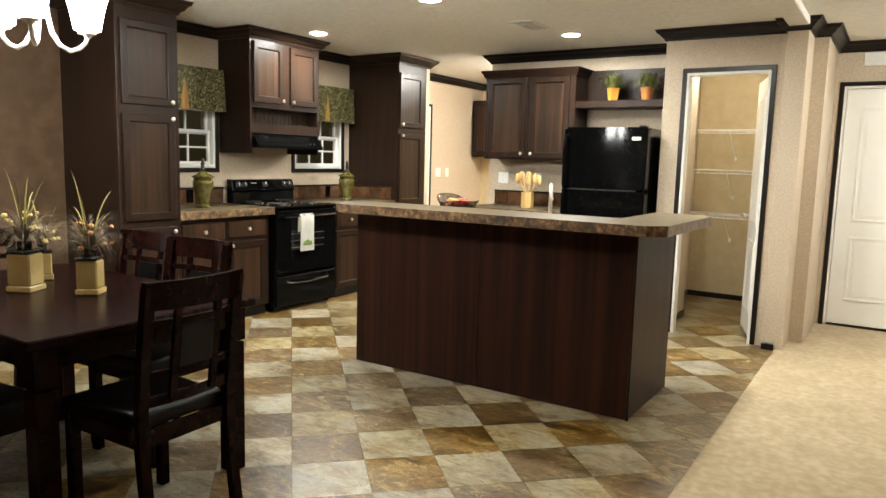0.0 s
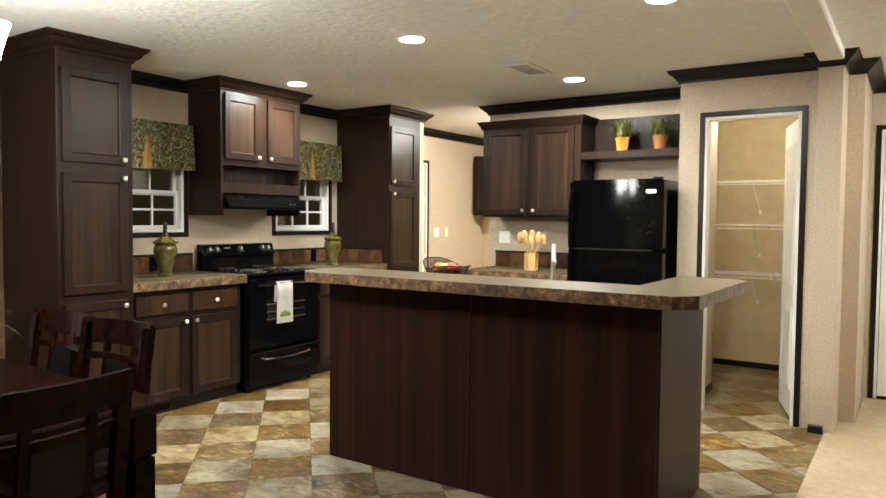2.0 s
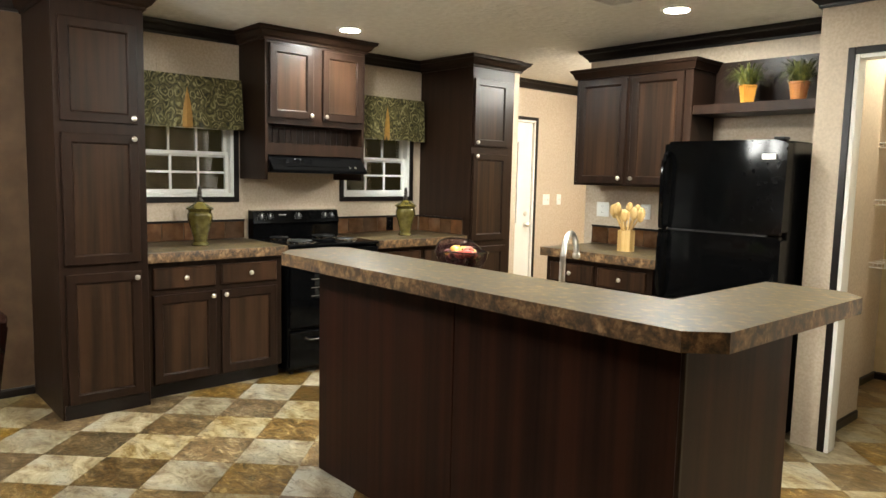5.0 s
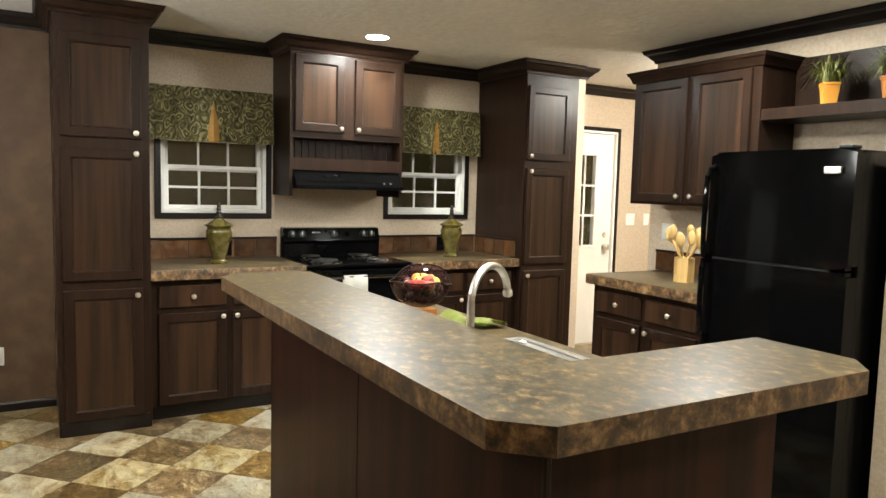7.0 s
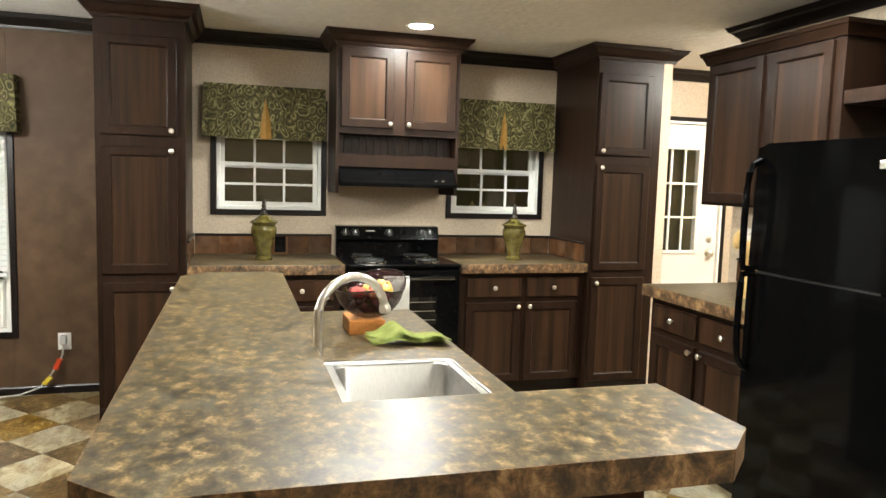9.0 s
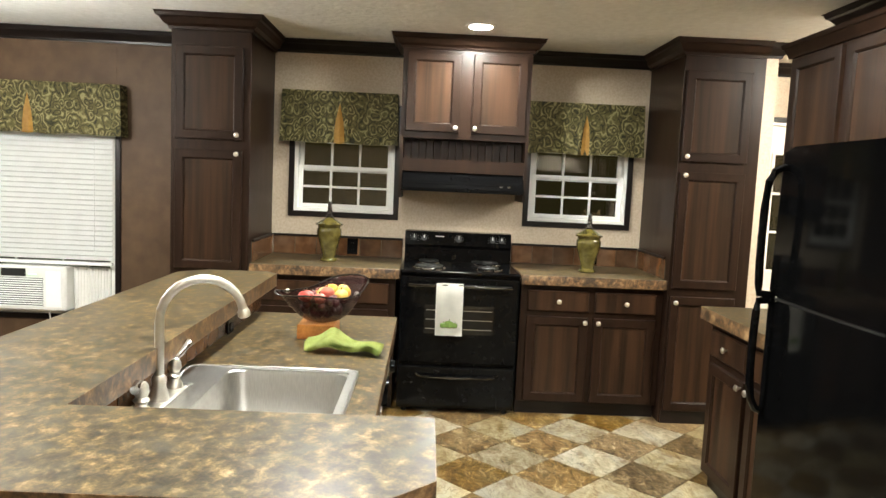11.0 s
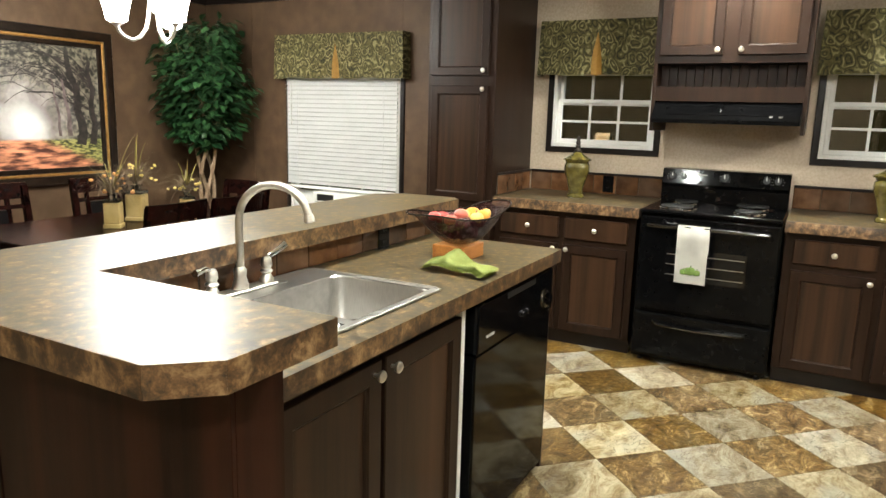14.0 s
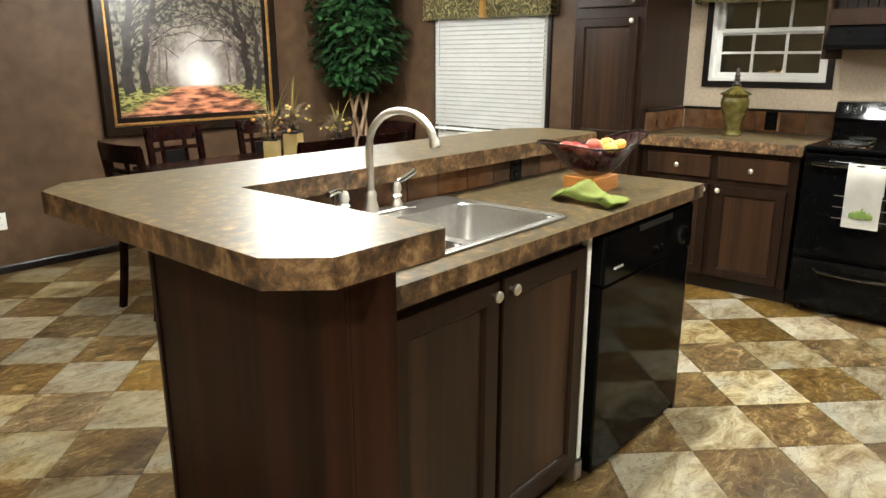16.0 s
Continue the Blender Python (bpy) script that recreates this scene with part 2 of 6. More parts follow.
BOWL_GLASS.node_tree.nodes["Principled BSDF"].inputs["Alpha"].default_value = 0.68
CHANDELIER = material("cream_metal", (0.50, 0.47, 0.41), rough=0.4)
DINING_WOOD = material("dark_cherry_wood", (0.0034, 0.0013, 0.0011), (0.0110, 0.0026, 0.0019), rough=0.26, scale=2.5, stretch=(8, 8, 8), spec=0.08)
LEATHER = material("black_leather", (0.0028, 0.0025, 0.0025), (0.0045, 0.004, 0.004), rough=0.34, scale=30, bump=0.25, bump_scale=160, spec=0.15)
OLIVE = material("olive_glaze", (0.048, 0.038, 0.007), (0.092, 0.074, 0.017), rough=0.10, scale=26, c=(0.14, 0.112, 0.036), c_scale=22, c_amount=0.6, coat=0.4, bump=0.4, bump_scale=70)
FINIAL = material("dark_bronze", (0.012, 0.010, 0.008), (0.03, 0.02, 0.014), rough=0.3, scale=40)
CREAM = material("cream_crackle", (0.52, 0.375, 0.135), (0.60, 0.46, 0.20), rough=0.38, scale=12, c=(0.36, 0.23, 0.075), c_scale=9, c_amount=0.5, bump=0.2, bump_scale=90)
GLAZE_BLACK = material("black_glaze", (0.012, 0.010, 0.008), rough=0.15)
LEAF = material("ficus_leaf", (0.005, 0.026, 0.0080), (0.014, 0.054, 0.0165), rough=0.38, scale=9, c=(0.070, 0.15, 0.040), c_scale=14, c_amount=0.36, spec=0.4)
BARK = material("pale_bark", (0.23, 0.15, 0.09), (0.33, 0.23, 0.15), rough=0.8, scale=20, stretch=(3, 3, 0.6), bump=0.6, bump_scale=60)
GRASS = material("dry_grass", (0.055, 0.034, 0.013), (0.120, 0.076, 0.030), rough=0.7, scale=20)
GRASS_GREEN = material("green_blades", (0.13, 0.115, 0.02), (0.26, 0.20, 0.045), rough=0.6, scale=15)
SPIKE = material("spiky_leaf", (0.030, 0.045, 0.008), (0.150, 0.150, 0.030), rough=0.45, scale=34, detail=2)
FLOWER = material("orange_flower", (0.42, 0.15, 0.04), (0.5, 0.26, 0.06), rough=0.6, scale=20)
FLOWER_Y = material("yellow_bloom", (0.55, 0.40, 0.08), (0.62, 0.48, 0.14), rough=0.6, scale=20)
POT = material("orange_pot", (0.56, 0.24, 0.03), (0.64, 0.31, 0.06), rough=0.3, scale=12)
POT_BROWN = material("rust_pot", (0.28, 0.09, 0.025), (0.35, 0.14, 0.04), rough=0.35, scale=12)
TOWEL_WHITE = material("white_cotton", (0.78, 0.76, 0.70), rough=0.9, bump=0.4, bump_scale=300)
TOWEL_GREEN = material("green_cotton", (0.27, 0.31, 0.075), (0.33, 0.37, 0.105), rough=0.92, scale=40, bump=0.6, bump_scale=320)
MOTIF = material("green_embroidery", (0.10, 0.17, 0.03), (0.15, 0.21, 0.05), rough=0.85, scale=60)
OAK = material("pale_wood", (0.50, 0.31, 0.10), (0.60, 0.40, 0.16), rough=0.45, scale=3, stretch=(20, 20, 1.5))
BLOCK = material("orange_brown_wood", (0.36, 0.135, 0.028), (0.46, 0.185, 0.045), rough=0.35, scale=4, stretch=(3, 20, 20))
FRUITS = {k: material(k, v, tuple(x * 0.75 for x in v), rough=0.35, scale=14) for k, v in
          {"red_fruit": (0.45, 0.04, 0.03), "orange_fruit": (0.68, 0.27, 0.03), "yellow_fruit": (0.66, 0.44, 0.10), "dark_fruit": (0.09, 0.010, 0.016), "pink_fruit": (0.42, 0.09, 0.06)}.items()}
FRAME = material("black_brown_frame", (0.0075, 0.0045, 0.0030), (0.014, 0.008, 0.005), rough=0.3, scale=20, spec=0.15)
GOLD = material("aged_gold", (0.42, 0.23, 0.07), (0.30, 0.15, 0.04), rough=0.38, metal=0.7, scale=25)
GOLD_FABRIC = material("gold_satin", (0.42, 0.21, 0.035), (0.52, 0.28, 0.055), rough=0.5, scale=30, bump=0.2, bump_scale=200)
RED_PLASTIC = material("red_plug", (0.70, 0.07, 0.02), rough=0.4)
YELLOW_TAG = material("yellow_tag", (0.7, 0.55, 0.04), rough=0.5)
CORD = material("grey_cord", (0.45, 0.44, 0.42), rough=0.45)
BULB_GREEN = lamp_material("green_display", (0.1, 1.0, 0.2), 2.0)


def paisley(name):
    """Olive fabric with pale swirling loops."""
    m = material(name, (0.100, 0.085, 0.027), (0.172, 0.147, 0.053), rough=0.75, scale=50, bump=0.3, bump_scale=300)
    nt = m.node_tree
    n, l = nt.nodes, nt.links
    p = n["Principled BSDF"]
    base = p.inputs["Base Color"].links[0].from_socket
    geo = n.new("ShaderNodeNewGeometry")
    wob = n.new("ShaderNodeTexNoise")
    wob.inputs["Scale"].default_value, wob.inputs["Detail"].default_value = 9, 2
    l.new(geo.outputs["Position"], wob.inputs["Vector"])
    add = n.new("ShaderNodeVectorMath")
    add.operation = "MULTIPLY_ADD"
    add.inputs[1].default_value = (0.10, 0.10, 0.10)
    l.new(wob.outputs["Color"], add.inputs[0])
    l.new(geo.outputs["Position"], add.inputs[2])
    sq = n.new("ShaderNodeMapping")
    sq.inputs["Scale"].default_value = (0.0, 1.0, 0.75)
    l.new(add.outputs[0], sq.inputs["Vector"])
    vor = n.new("ShaderNodeTexVoronoi")
    vor.inputs["Scale"].default_value = 18
    l.new(sq.outputs[0], vor.inputs["Vector"])
    wave = n.new("ShaderNodeMath")
    wave.operation = "MULTIPLY"
    wave.inputs[1].default_value = 19
    l.new(vor.outputs["Distance"], wave.inputs[0])
    sn = n.new("ShaderNodeMath")
    sn.operation = "SINE"
    l.new(wave.outputs[0], sn.inputs[0])
    thr = n.new("ShaderNodeMapRange")
    thr.inputs["From Min"].default_value, thr.inputs["From Max"].default_value = 0.45, 0.95
    l.new(sn.outputs[0], thr.inputs["Value"])
    gap = n.new("ShaderNodeTexNoise")
    gap.inputs["Scale"].default_value = 22
    l.new(geo.outputs["Position"], gap.inputs["Vector"])
    g2 = n.new("ShaderNodeMapRange")
    g2.inputs["From Min"].default_value, g2.inputs["From Max"].default_value = 0.38, 0.54
    l.new(gap.outputs["Fac"], g2.inputs["Value"])
    k = n.new("ShaderNodeMath")
    k.operation = "MULTIPLY"
    l.new(thr.outputs[0], k.inputs[0])
    l.new(g2.outputs[0], k.inputs[1])
    mx = n.new("ShaderNodeMix")
    mx.data_type = "RGBA"
    l.new(k.outputs[0], mx.inputs["Factor"])
    l.new(base, mx.inputs[6])
    mx.inputs[7].default_value = (0.42, 0.37, 0.175, 1)
    dark = n.new("ShaderNodeMapRange")
    dark.inputs["From Min"].default_value, dark.inputs["From Max"].default_value = -1.0, -0.70
    l.new(sn.outputs[0], dark.inputs["Value"])
    mx3 = n.new("ShaderNodeMix")
    mx3.data_type = "RGBA"
    l.new(dark.outputs[0], mx3.inputs["Factor"])
    mx3.inputs[6].default_value = (0.026, 0.026, 0.010, 1)
    l.new(mx.outputs[2], mx3.inputs[7])
    l.new(mx3.outputs[2], p.inputs["Base Color"])
    return m


PAISLEY = paisley("olive_paisley")


# ---- building helpers ----
BASE = {}


def thing(name, at, label, category, group="", kind=""):
    """An empty at the base of a thing; its parts are given in world metres."""
    ob = new(name)
    ob.location = at
    ob.empty_display_size = 0.05
    BASE[ob] = Vector(at)
    return tagged(ob, label, category, group, kind)


def part(name, bm, mat, parent=None, label="", smooth=False):
    me = bpy.data.meshes.new(name)
    off = BASE.get(parent, Vector((0, 0, 0)))
    if off.length:
        bmesh.ops.translate(bm, verts=bm.verts, vec=-off)
    bmesh.ops.recalc_face_normals(bm, faces=bm.faces)
    bm.to_mesh(me)
    bm.free()
    if smooth:
        for poly in me.polygons:
            poly.use_smooth = True
        me.set_sharp_from_angle(angle=radians(40))
    for one in (mat if isinstance(mat, (list, tuple)) else [mat]):
        me.materials.append(one)
    ob = new(name, me)
    if parent:
        ob.parent = parent
    BASE[ob] = off
    if label:
        tagged(ob, label)
    return ob


def structure(name, bm, mat, label, category):
    return tagged(part(name, bm, mat), label, category, kind="structure")


def box(bm, x0, y0, z0, x1, y1, z1, bevel=0.0, mat=0):
    x0, x1 = sorted((x0, x1))
    y0, y1 = sorted((y0, y1))
    z0, z1 = sorted((z0, z1))
    v = [bm.verts.new(c) for c in ((x0, y0, z0), (x1, y0, z0), (x1, y1, z0), (x0, y1, z0), (x0, y0, z1), (x1, y0, z1), (x1, y1, z1), (x0, y1, z1))]
    f = [bm.faces.new([v[i] for i in q]) for q in ((0, 3, 2, 1), (4, 5, 6, 7), (0, 1, 5, 4), (1, 2, 6, 5), (2, 3, 7, 6), (3, 0, 4, 7))]
    for one in f:
        one.material_index = mat
    if bevel:
        e = list({e for one in f for e in one.edges})
        bmesh.ops.bevel(bm, geom=e, offset=bevel, segments=1, affect="EDGES", profile=0.5, material=-1)
    return bm


def B(*a, **k):
    return box(bmesh.new(), *a, **k)


def prism(bm, pts, z0, z1, bevel=0.0, segments=2):
    """A flat slab with the outline pts."""
    lo = [bm.verts.new((x, y, z0)) for x, y in pts]
    hi = [bm.verts.new((x, y, z1)) for x, y in pts]
    top = bm.faces.new(hi)
    bm.faces.new(lo[::-1])
    n = len(pts)
    for i in range(n):
        bm.faces.new((lo[i], lo[(i + 1) % n], hi[(i + 1) % n], hi[i]))
    if bevel:
        bmesh.ops.bevel(bm, geom=list(top.edges), offset=bevel, segments=segments, affect="EDGES", profile=0.5)
    return bm


def lathe(bm, profile, at=(0, 0, 0), seg=20, axis=None):
    """Turns (radius, height) pairs about an upright axis at a place; axis tilts it."""
    rings = []
    m = Matrix.Translation(at) @ (Vector((0, 0, 1)).rotation_difference(Vector(axis)).to_matrix().to_4x4() if axis else Matrix())
    for r, z in profile:
        if r < 1e-5:
            rings.append([bm.verts.new(m @ Vector((0, 0, z)))])
        else:
            rings.append([bm.verts.new(m @ Vector((r * math.cos(2 * math.pi * i / seg), r * math.sin(2 * math.pi * i / seg), z))) for i in range(seg)])
    for a, b in zip(rings, rings[1:]):
        for i in range(seg):
            j = (i + 1) % seg
            if len(a) == 1 and len(b) == 1:
                continue
            if len(a) == 1:
                bm.faces.new((a[0], b[i], b[j]))
            elif len(b) == 1:
                bm.faces.new((a[i], a[j], b[0]))
            else:
                bm.faces.new((a[i], a[j], b[j], b[i]))
    for ring, flip in ((rings[0], True), (rings[-1], False)):
        if len(ring) > 2:
            bm.faces.new(ring[::-1] if flip else ring)
    return bm


def tube(bm, pts, radius, seg=8, taper=None):
    """A round bar along pts."""
    pts = [Vector(p) for p in pts]
    rings = []
    up = Vector((0.13, 0.21, 1)).normalized()
    for i, p in enumerate(pts):
        d = (pts[min(i + 1, len(pts) - 1)] - pts[max(i - 1, 0)]).normalized()
        s = d.cross(up)
        s = s.normalized() if s.length > 1e-3 else d.orthogonal().normalized()
        u = s.cross(d)
        r = radius if taper is None else radius + (taper - radius) * i / (len(pts) - 1)
        rings.append([bm.verts.new(p + r * (math.cos(2 * math.pi * k / seg) * s + math.sin(2 * math.pi * k / seg) * u)) for k in range(seg)])
    for a, b in zip(rings, rings[1:]):
        for i in range(seg):
            bm.faces.new((a[i], a[(i + 1) % seg], b[(i + 1) % seg], b[i]))
    bm.faces.new(rings[0][::-1])
    bm.faces.new(rings[-1])
    return bm


def ball(bm, at, r, squash=(1, 1, 1), u=12, v=8):
    bmesh.ops.create_uvsphere(bm, u_segments=u, v_segments=v, radius=1, matrix=Matrix.Translation(at) @ Matrix.Diagonal((r * squash[0], r * squash[1], r * squash[2], 1)))
    return bm


def sweep(bm, path, profile, closed=False):
    """A moulding: profile of (out to the right of the way, height) along a level path of (x, y), mitred."""
    n = len(path)
    rings = []
    for i in range(n):
        p = Vector(path[i])
        a = (p - Vector(path[i - 1])).normalized() if closed or i else None
        b = (Vector(path[(i + 1) % n]) - p).normalized() if closed or i < n - 1 else None
        a, b = a or b, b or a
        na, nb = Vector((a.y, -a.x)), Vector((b.y, -b.x))
        m = (na + nb)
        m = m / m.dot(na) if abs(m.dot(na)) > 1e-4 else na
        rings.append([bm.verts.new((p.x + m.x * d, p.y + m.y * d, z)) for d, z in profile])
    k = len(profile)
    for i in range(n if closed else n - 1):
        a, b = rings[i], rings[(i + 1) % n]
        for j in range(k):
            bm.faces.new((a[j], b[j], b[(j + 1) % k], a[(j + 1) % k]))
    if not closed:
        bm.faces.new(rings[0])
        bm.faces.new(rings[-1][::-1])
    return bm


def facing(side, plane):
    """Maps (along, out, up) to world for a front that looks to +x, +y or -y from a plane."""
    return {"+x": lambda u, d, z: (plane + d, u, z), "-x": lambda u, d, z: (plane - d, u, z), "+y": lambda u, d, z: (u, plane + d, z), "-y": lambda u, d, z: (u, plane - d, z)}[side]


OUT = {"+x": (1, 0, 0), "-x": (-1, 0, 0), "+y": (0, 1, 0), "-y": (0, -1, 0)}


def fbox(bm, F, u0, d0, z0, u1, d1, z1, bevel=0.0):
    return box(bm, *F(u0, d0, z0), *F(u1, d1, z1), bevel=bevel)


def knob(F, side, u, z, d, parent):
    bm = lathe(bmesh.new(), [(0.0055, 0), (0.0055, 0.010), (0.011, 0.013), (0.0155, 0.019), (0.0155, 0.024), (0.011, 0.028), (0, 0.029)], F(u, d, z), 14, OUT[side])
    return part("knob", bm, NICKEL, parent, "round brushed nickel knob", True)


def frame_ring(bm, F, u0, z0, u1, z1, profile):
    """A mitred frame round a rectangle; profile of (inset, out) pairs."""
    rings = []
    for d, o in profile:
        rings.append([bm.verts.new(F(u, o, z)) for u, z in ((u0 + d, z0 + d), (u1 - d, z0 + d), (u1 - d, z1 - d), (u0 + d, z1 - d))])
    k = len(rings)
    for i in range(k):
        p, q = rings[i], rings[(i + 1) % k]
        for j in range(4):
            bm.faces.new((p[j], p[(j + 1) % 4], q[(j + 1) % 4], q[j]))
    return bm


def flat_ring(bm, F, u0, z0, u1, z1, w, d0, d1, c=0.003):
    return frame_ring(bm, F, u0, z0, u1, z1, [(0, d0), (0, d1 - c), (c, d1), (w - c, d1), (w, d1 - c), (w, d0)])


def shaker(side, plane, u0, z0, u1, z1, parent, knob_at=None, name="door", rail=0.058):
    """A framed cabinet door with a sunk flat panel."""
    F = facing(side, plane)
    t = 0.02
    d = part(name, flat_ring(bmesh.new(), F, u0, z0, u1, z1, rail, 0, t), WOOD, parent)
    bm = fbox(bmesh.new(), F, u0 + rail - 0.002, 0.001, z0 + rail - 0.002, u1 - rail + 0.002, 0.008, z1 - rail + 0.002)
    part("panel", bm, WOOD_PANEL, d, "reddish brown recessed panel")
    bm = frame_ring(bmesh.new(), F, u0 + rail, z0 + rail, u1 - rail, z1 - rail, [(0.0002, 0.008), (0.0002, 0.0165), (0.0025, 0.0155), (0.006, 0.0095), (0.006, 0.008)])
    part("bead", bm, WOOD, d)
    if knob_at:
        knob(F, side, knob_at[0], knob_at[1], t, d)
    return d


def drawer(side, plane, u0, z0, u1, z1, parent):
    F = facing(side, plane)
    bm = fbox(bmesh.new(), F, u0, 0, z0, u1, 0.02, z1, 0.007)
    d = part("drawer", bm, WOOD_PANEL, parent)
    knob(F, side, (u0 + u1) / 2, (z0 + z1) / 2, 0.02, d)


CROWN_PROFILE = [(0, 2.352), (0.012, 2.352), (0.016, 2.368), (0.030, 2.380), (0.052, 2.404), (0.066, 2.412), (0.074, 2.430), (0.082, 2.4375), (0, 2.4375)]


def crown_at(z0, z1, out):
    h = z1 - z0
    return [(0, z0), (0.012, z0), (0.016, z0 + 0.18 * h), (out * 0.45, z0 + 0.32 * h), (out * 0.68, z0 + 0.66 * h), (out * 0.85, z0 + 0.72 * h), (out * 0.92, z0 + 0.9 * h), (out, z1), (0, z1)]


def wall_slab(bm, axis, p0, p1, u0, u1, z0, z1, holes=()):
    """A wall p0..p1 thick, with openings (u0, z0, u1, z1) cut through it."""
    us = sorted({u0, u1, *[h[0] for h in holes], *[h[2] for h in holes]})
    us = [u for u in us if u0 <= u <= u1]
    for a, b in zip(us, us[1:]):
        inside = sorted((h[1], h[3]) for h in holes if h[0] <= a + 1e-6 and h[2] >= b - 1e-6)
        z = z0
        for h0, h1 in inside + [(z1, z1)]:
            if h0 > z + 1e-6:
                box(bm, *((p0, a, z, p1, b, h0) if axis == "x" else (a, p0, z, b, p1, h0)))
            z = max(z, h1)
    bmesh.ops.remove_doubles(bm, verts=bm.verts, dist=1e-5)
    return bm


# ---- the large structure ----
H = 2.44
XW, YP, YF, YD = -5.09, 0.085, 6.45, 6.94          # west wall, picture wall, refrigerator wall, far door wall
XE, YS, YH = 3.9, -3.0, 8.87                        # living room's far walls, end of the hall
WIN = [(1.045, 0.42, 2.165, 1.98), (3.428, 1.243, 4.142, 1.98), (5.115, 1.240, 5.822, 1.98)]   # window holes
EXT_DOOR = (6.72, 0.0, 7.53, 2.03)
HOLES = [(a, b, c, d) for a, b, c, d in WIN]

structure("floor", B(XW - 0.12, YS - 0.12, -0.12, XE + 0.12, YH + 0.12, -0.004), GROUT, "tan joint bed under the slate-look floor", "floor")
bm = bmesh.new()
prism(bm, [(-0.66, YS), (XE, YS), (XE, YD), (-0.505, YD), (-0.505, 6.058), (-0.605, 6.058), (-0.66, 5.98)], -0.004, 0.012, 0.006)
structure("carpet", bm, CARPET, "tan cut-pile carpet beside the tiled kitchen", "carpet")
structure("wall_west_dining", wall_slab(bmesh.new(), "x", XW - 0.12, XW, YP, 2.80, -0.004, H + 0.02, HOLES), WALL_BROWN, "brown textured wallboard with a window opening", "wall")
structure("wall_west_kitchen", wall_slab(bmesh.new(), "x", XW - 0.12, XW, 2.80, YH, -0.004, H + 0.02, HOLES + [EXT_DOOR]), WALL, "beige textured wallboard behind the range", "wall")
structure("wall_picture", B(XW - 0.12, YP - 0.12, -0.004, -0.62, YP, H + 0.02), WALL_BROWN, "brown textured wallboard behind the painting", "wall")
# unseen living room walls: brown cuts haze on dark fronts, beige brightens pane reflections
structure("wall_south_return", B(-0.74, YS, -0.004, -0.62, YP - 0.12, H + 0.02), WALL, "beige wallboard closing the unseen living room", "wall")
structure("wall_south", B(-0.74, YS - 0.12, -0.004, XE + 0.12, YS, H + 0.02), WALL_BROWN, "brown wallboard closing the unseen living room", "wall")
structure("wall_east", B(XE, YS, -0.004, XE + 0.12, YD + 0.12, H + 0.02), WALL, "beige wallboard closing the unseen living room", "wall")
structure("wall_refrigerator", B(-3.60, YF, -0.004, -1.64, YF + 0.10, H + 0.02), WALL, "beige wallboard behind the black refrigerator", "wall")
structure("wall_hall_end", B(XW - 0.12, YH, -0.004, -1.9, YH + 0.12, H + 0.02), WALL_YELLOW, "yellow-beige wallboard at the end of the hall", "wall")
structure("wall_hall_side", B(-1.91, YF + 0.10, -0.004, -1.79, YH, H + 0.02), WALL, "beige wallboard along the hall", "wall")
structure("wall_stub", B(XW, 6.458, -0.004, -4.440, 6.540, H + 0.02), WALL, "narrow beige wall end beside the tall cabinet", "wall")
PD = (-1.462, -0.004, -0.848, 2.098)                 # pantry door opening
structure("wall_pantry_front", wall_slab(bmesh.new(), "y", 5.79, 5.88, -1.64, -0.66, -0.004, H + 0.02, [PD]), WALL, "beige wallboard with the pantry doorway", "wall")
structure("wall_pantry_side", B(-1.64, 5.88, -0.004, -1.55, YF + 0.10, H + 0.02), WALL, "beige wallboard between refrigerator and pantry", "wall")
structure("wall_pantry_back", B(-1.79, 7.65, -0.004, -0.60, 7.77, H + 0.02), WALL_YELLOW, "yellow-beige wallboard behind the pantry shelves", "wall")
bm = bmesh.new()
box(bm, -0.72, 5.88, -0.004, -0.61, 6.06, H + 0.02)
box(bm, -0.752, 5.70, -0.004, -0.61, 5.878, H + 0.02, 0.004)
box(bm, -0.71, 6.06, -0.004, -0.510, 7.65, H + 0.02)
structure("wall_column", bm, WALL, "stepped beige columns at the carpet's edge", "wall")
structure("wall_door", wall_slab(bmesh.new(), "y", YD, YD + 0.12, -0.510, XE, -0.004, H + 0.02, [(-0.44, -0.004, 0.36, 2.075)]), WALL, "beige wallboard with a white panel door", "wall")
structure("ceiling", B(XW - 0.12, YS - 0.12, H, XE + 0.12, YH + 0.12, H + 0.15), CEIL, "off-white ceiling with a knocked-down stipple texture", "ceiling")
structure("ceiling_beam", B(-0.748, YP, H - 0.055, -0.605, 5.698, H - 0.001, bevel=0.008), CEIL, "off-white beam across the ceiling", "beam")

# seams between the wallboards
bm = bmesh.new()
for y in (0.62, 2.16):
    box(bm, XW, y - 0.012, 0.05, XW + 0.003, y + 0.012, 2.36)
structure("wall_seam_dining", bm, WALL_BROWN, "flat brown batten over a wallboard joint", "batten")
bm = bmesh.new()
for y, z0 in ((3.60, 2.10), (5.46, 2.10), (4.21, 1.15), (5.05, 1.15)):
    box(bm, XW, y - 0.010, z0, XW + 0.0025, y + 0.010, 2.36)
for x in (-3.05, -2.4):
    box(bm, x - 0.01, YF - 0.0025, 0.95, x + 0.01, YF, 2.36)
box(bm, -0.772, 5.787, 0.06, -0.756, 5.79, 2.36)
structure("wall_seam_kitchen", bm, WALL, "flat beige batten over a wallboard joint", "batten")


def crown(name, path, label="dark stained crown moulding at the ceiling"):
    return structure(name, sweep(bmesh.new(), path, CROWN_PROFILE), CROWN, label, "moulding")


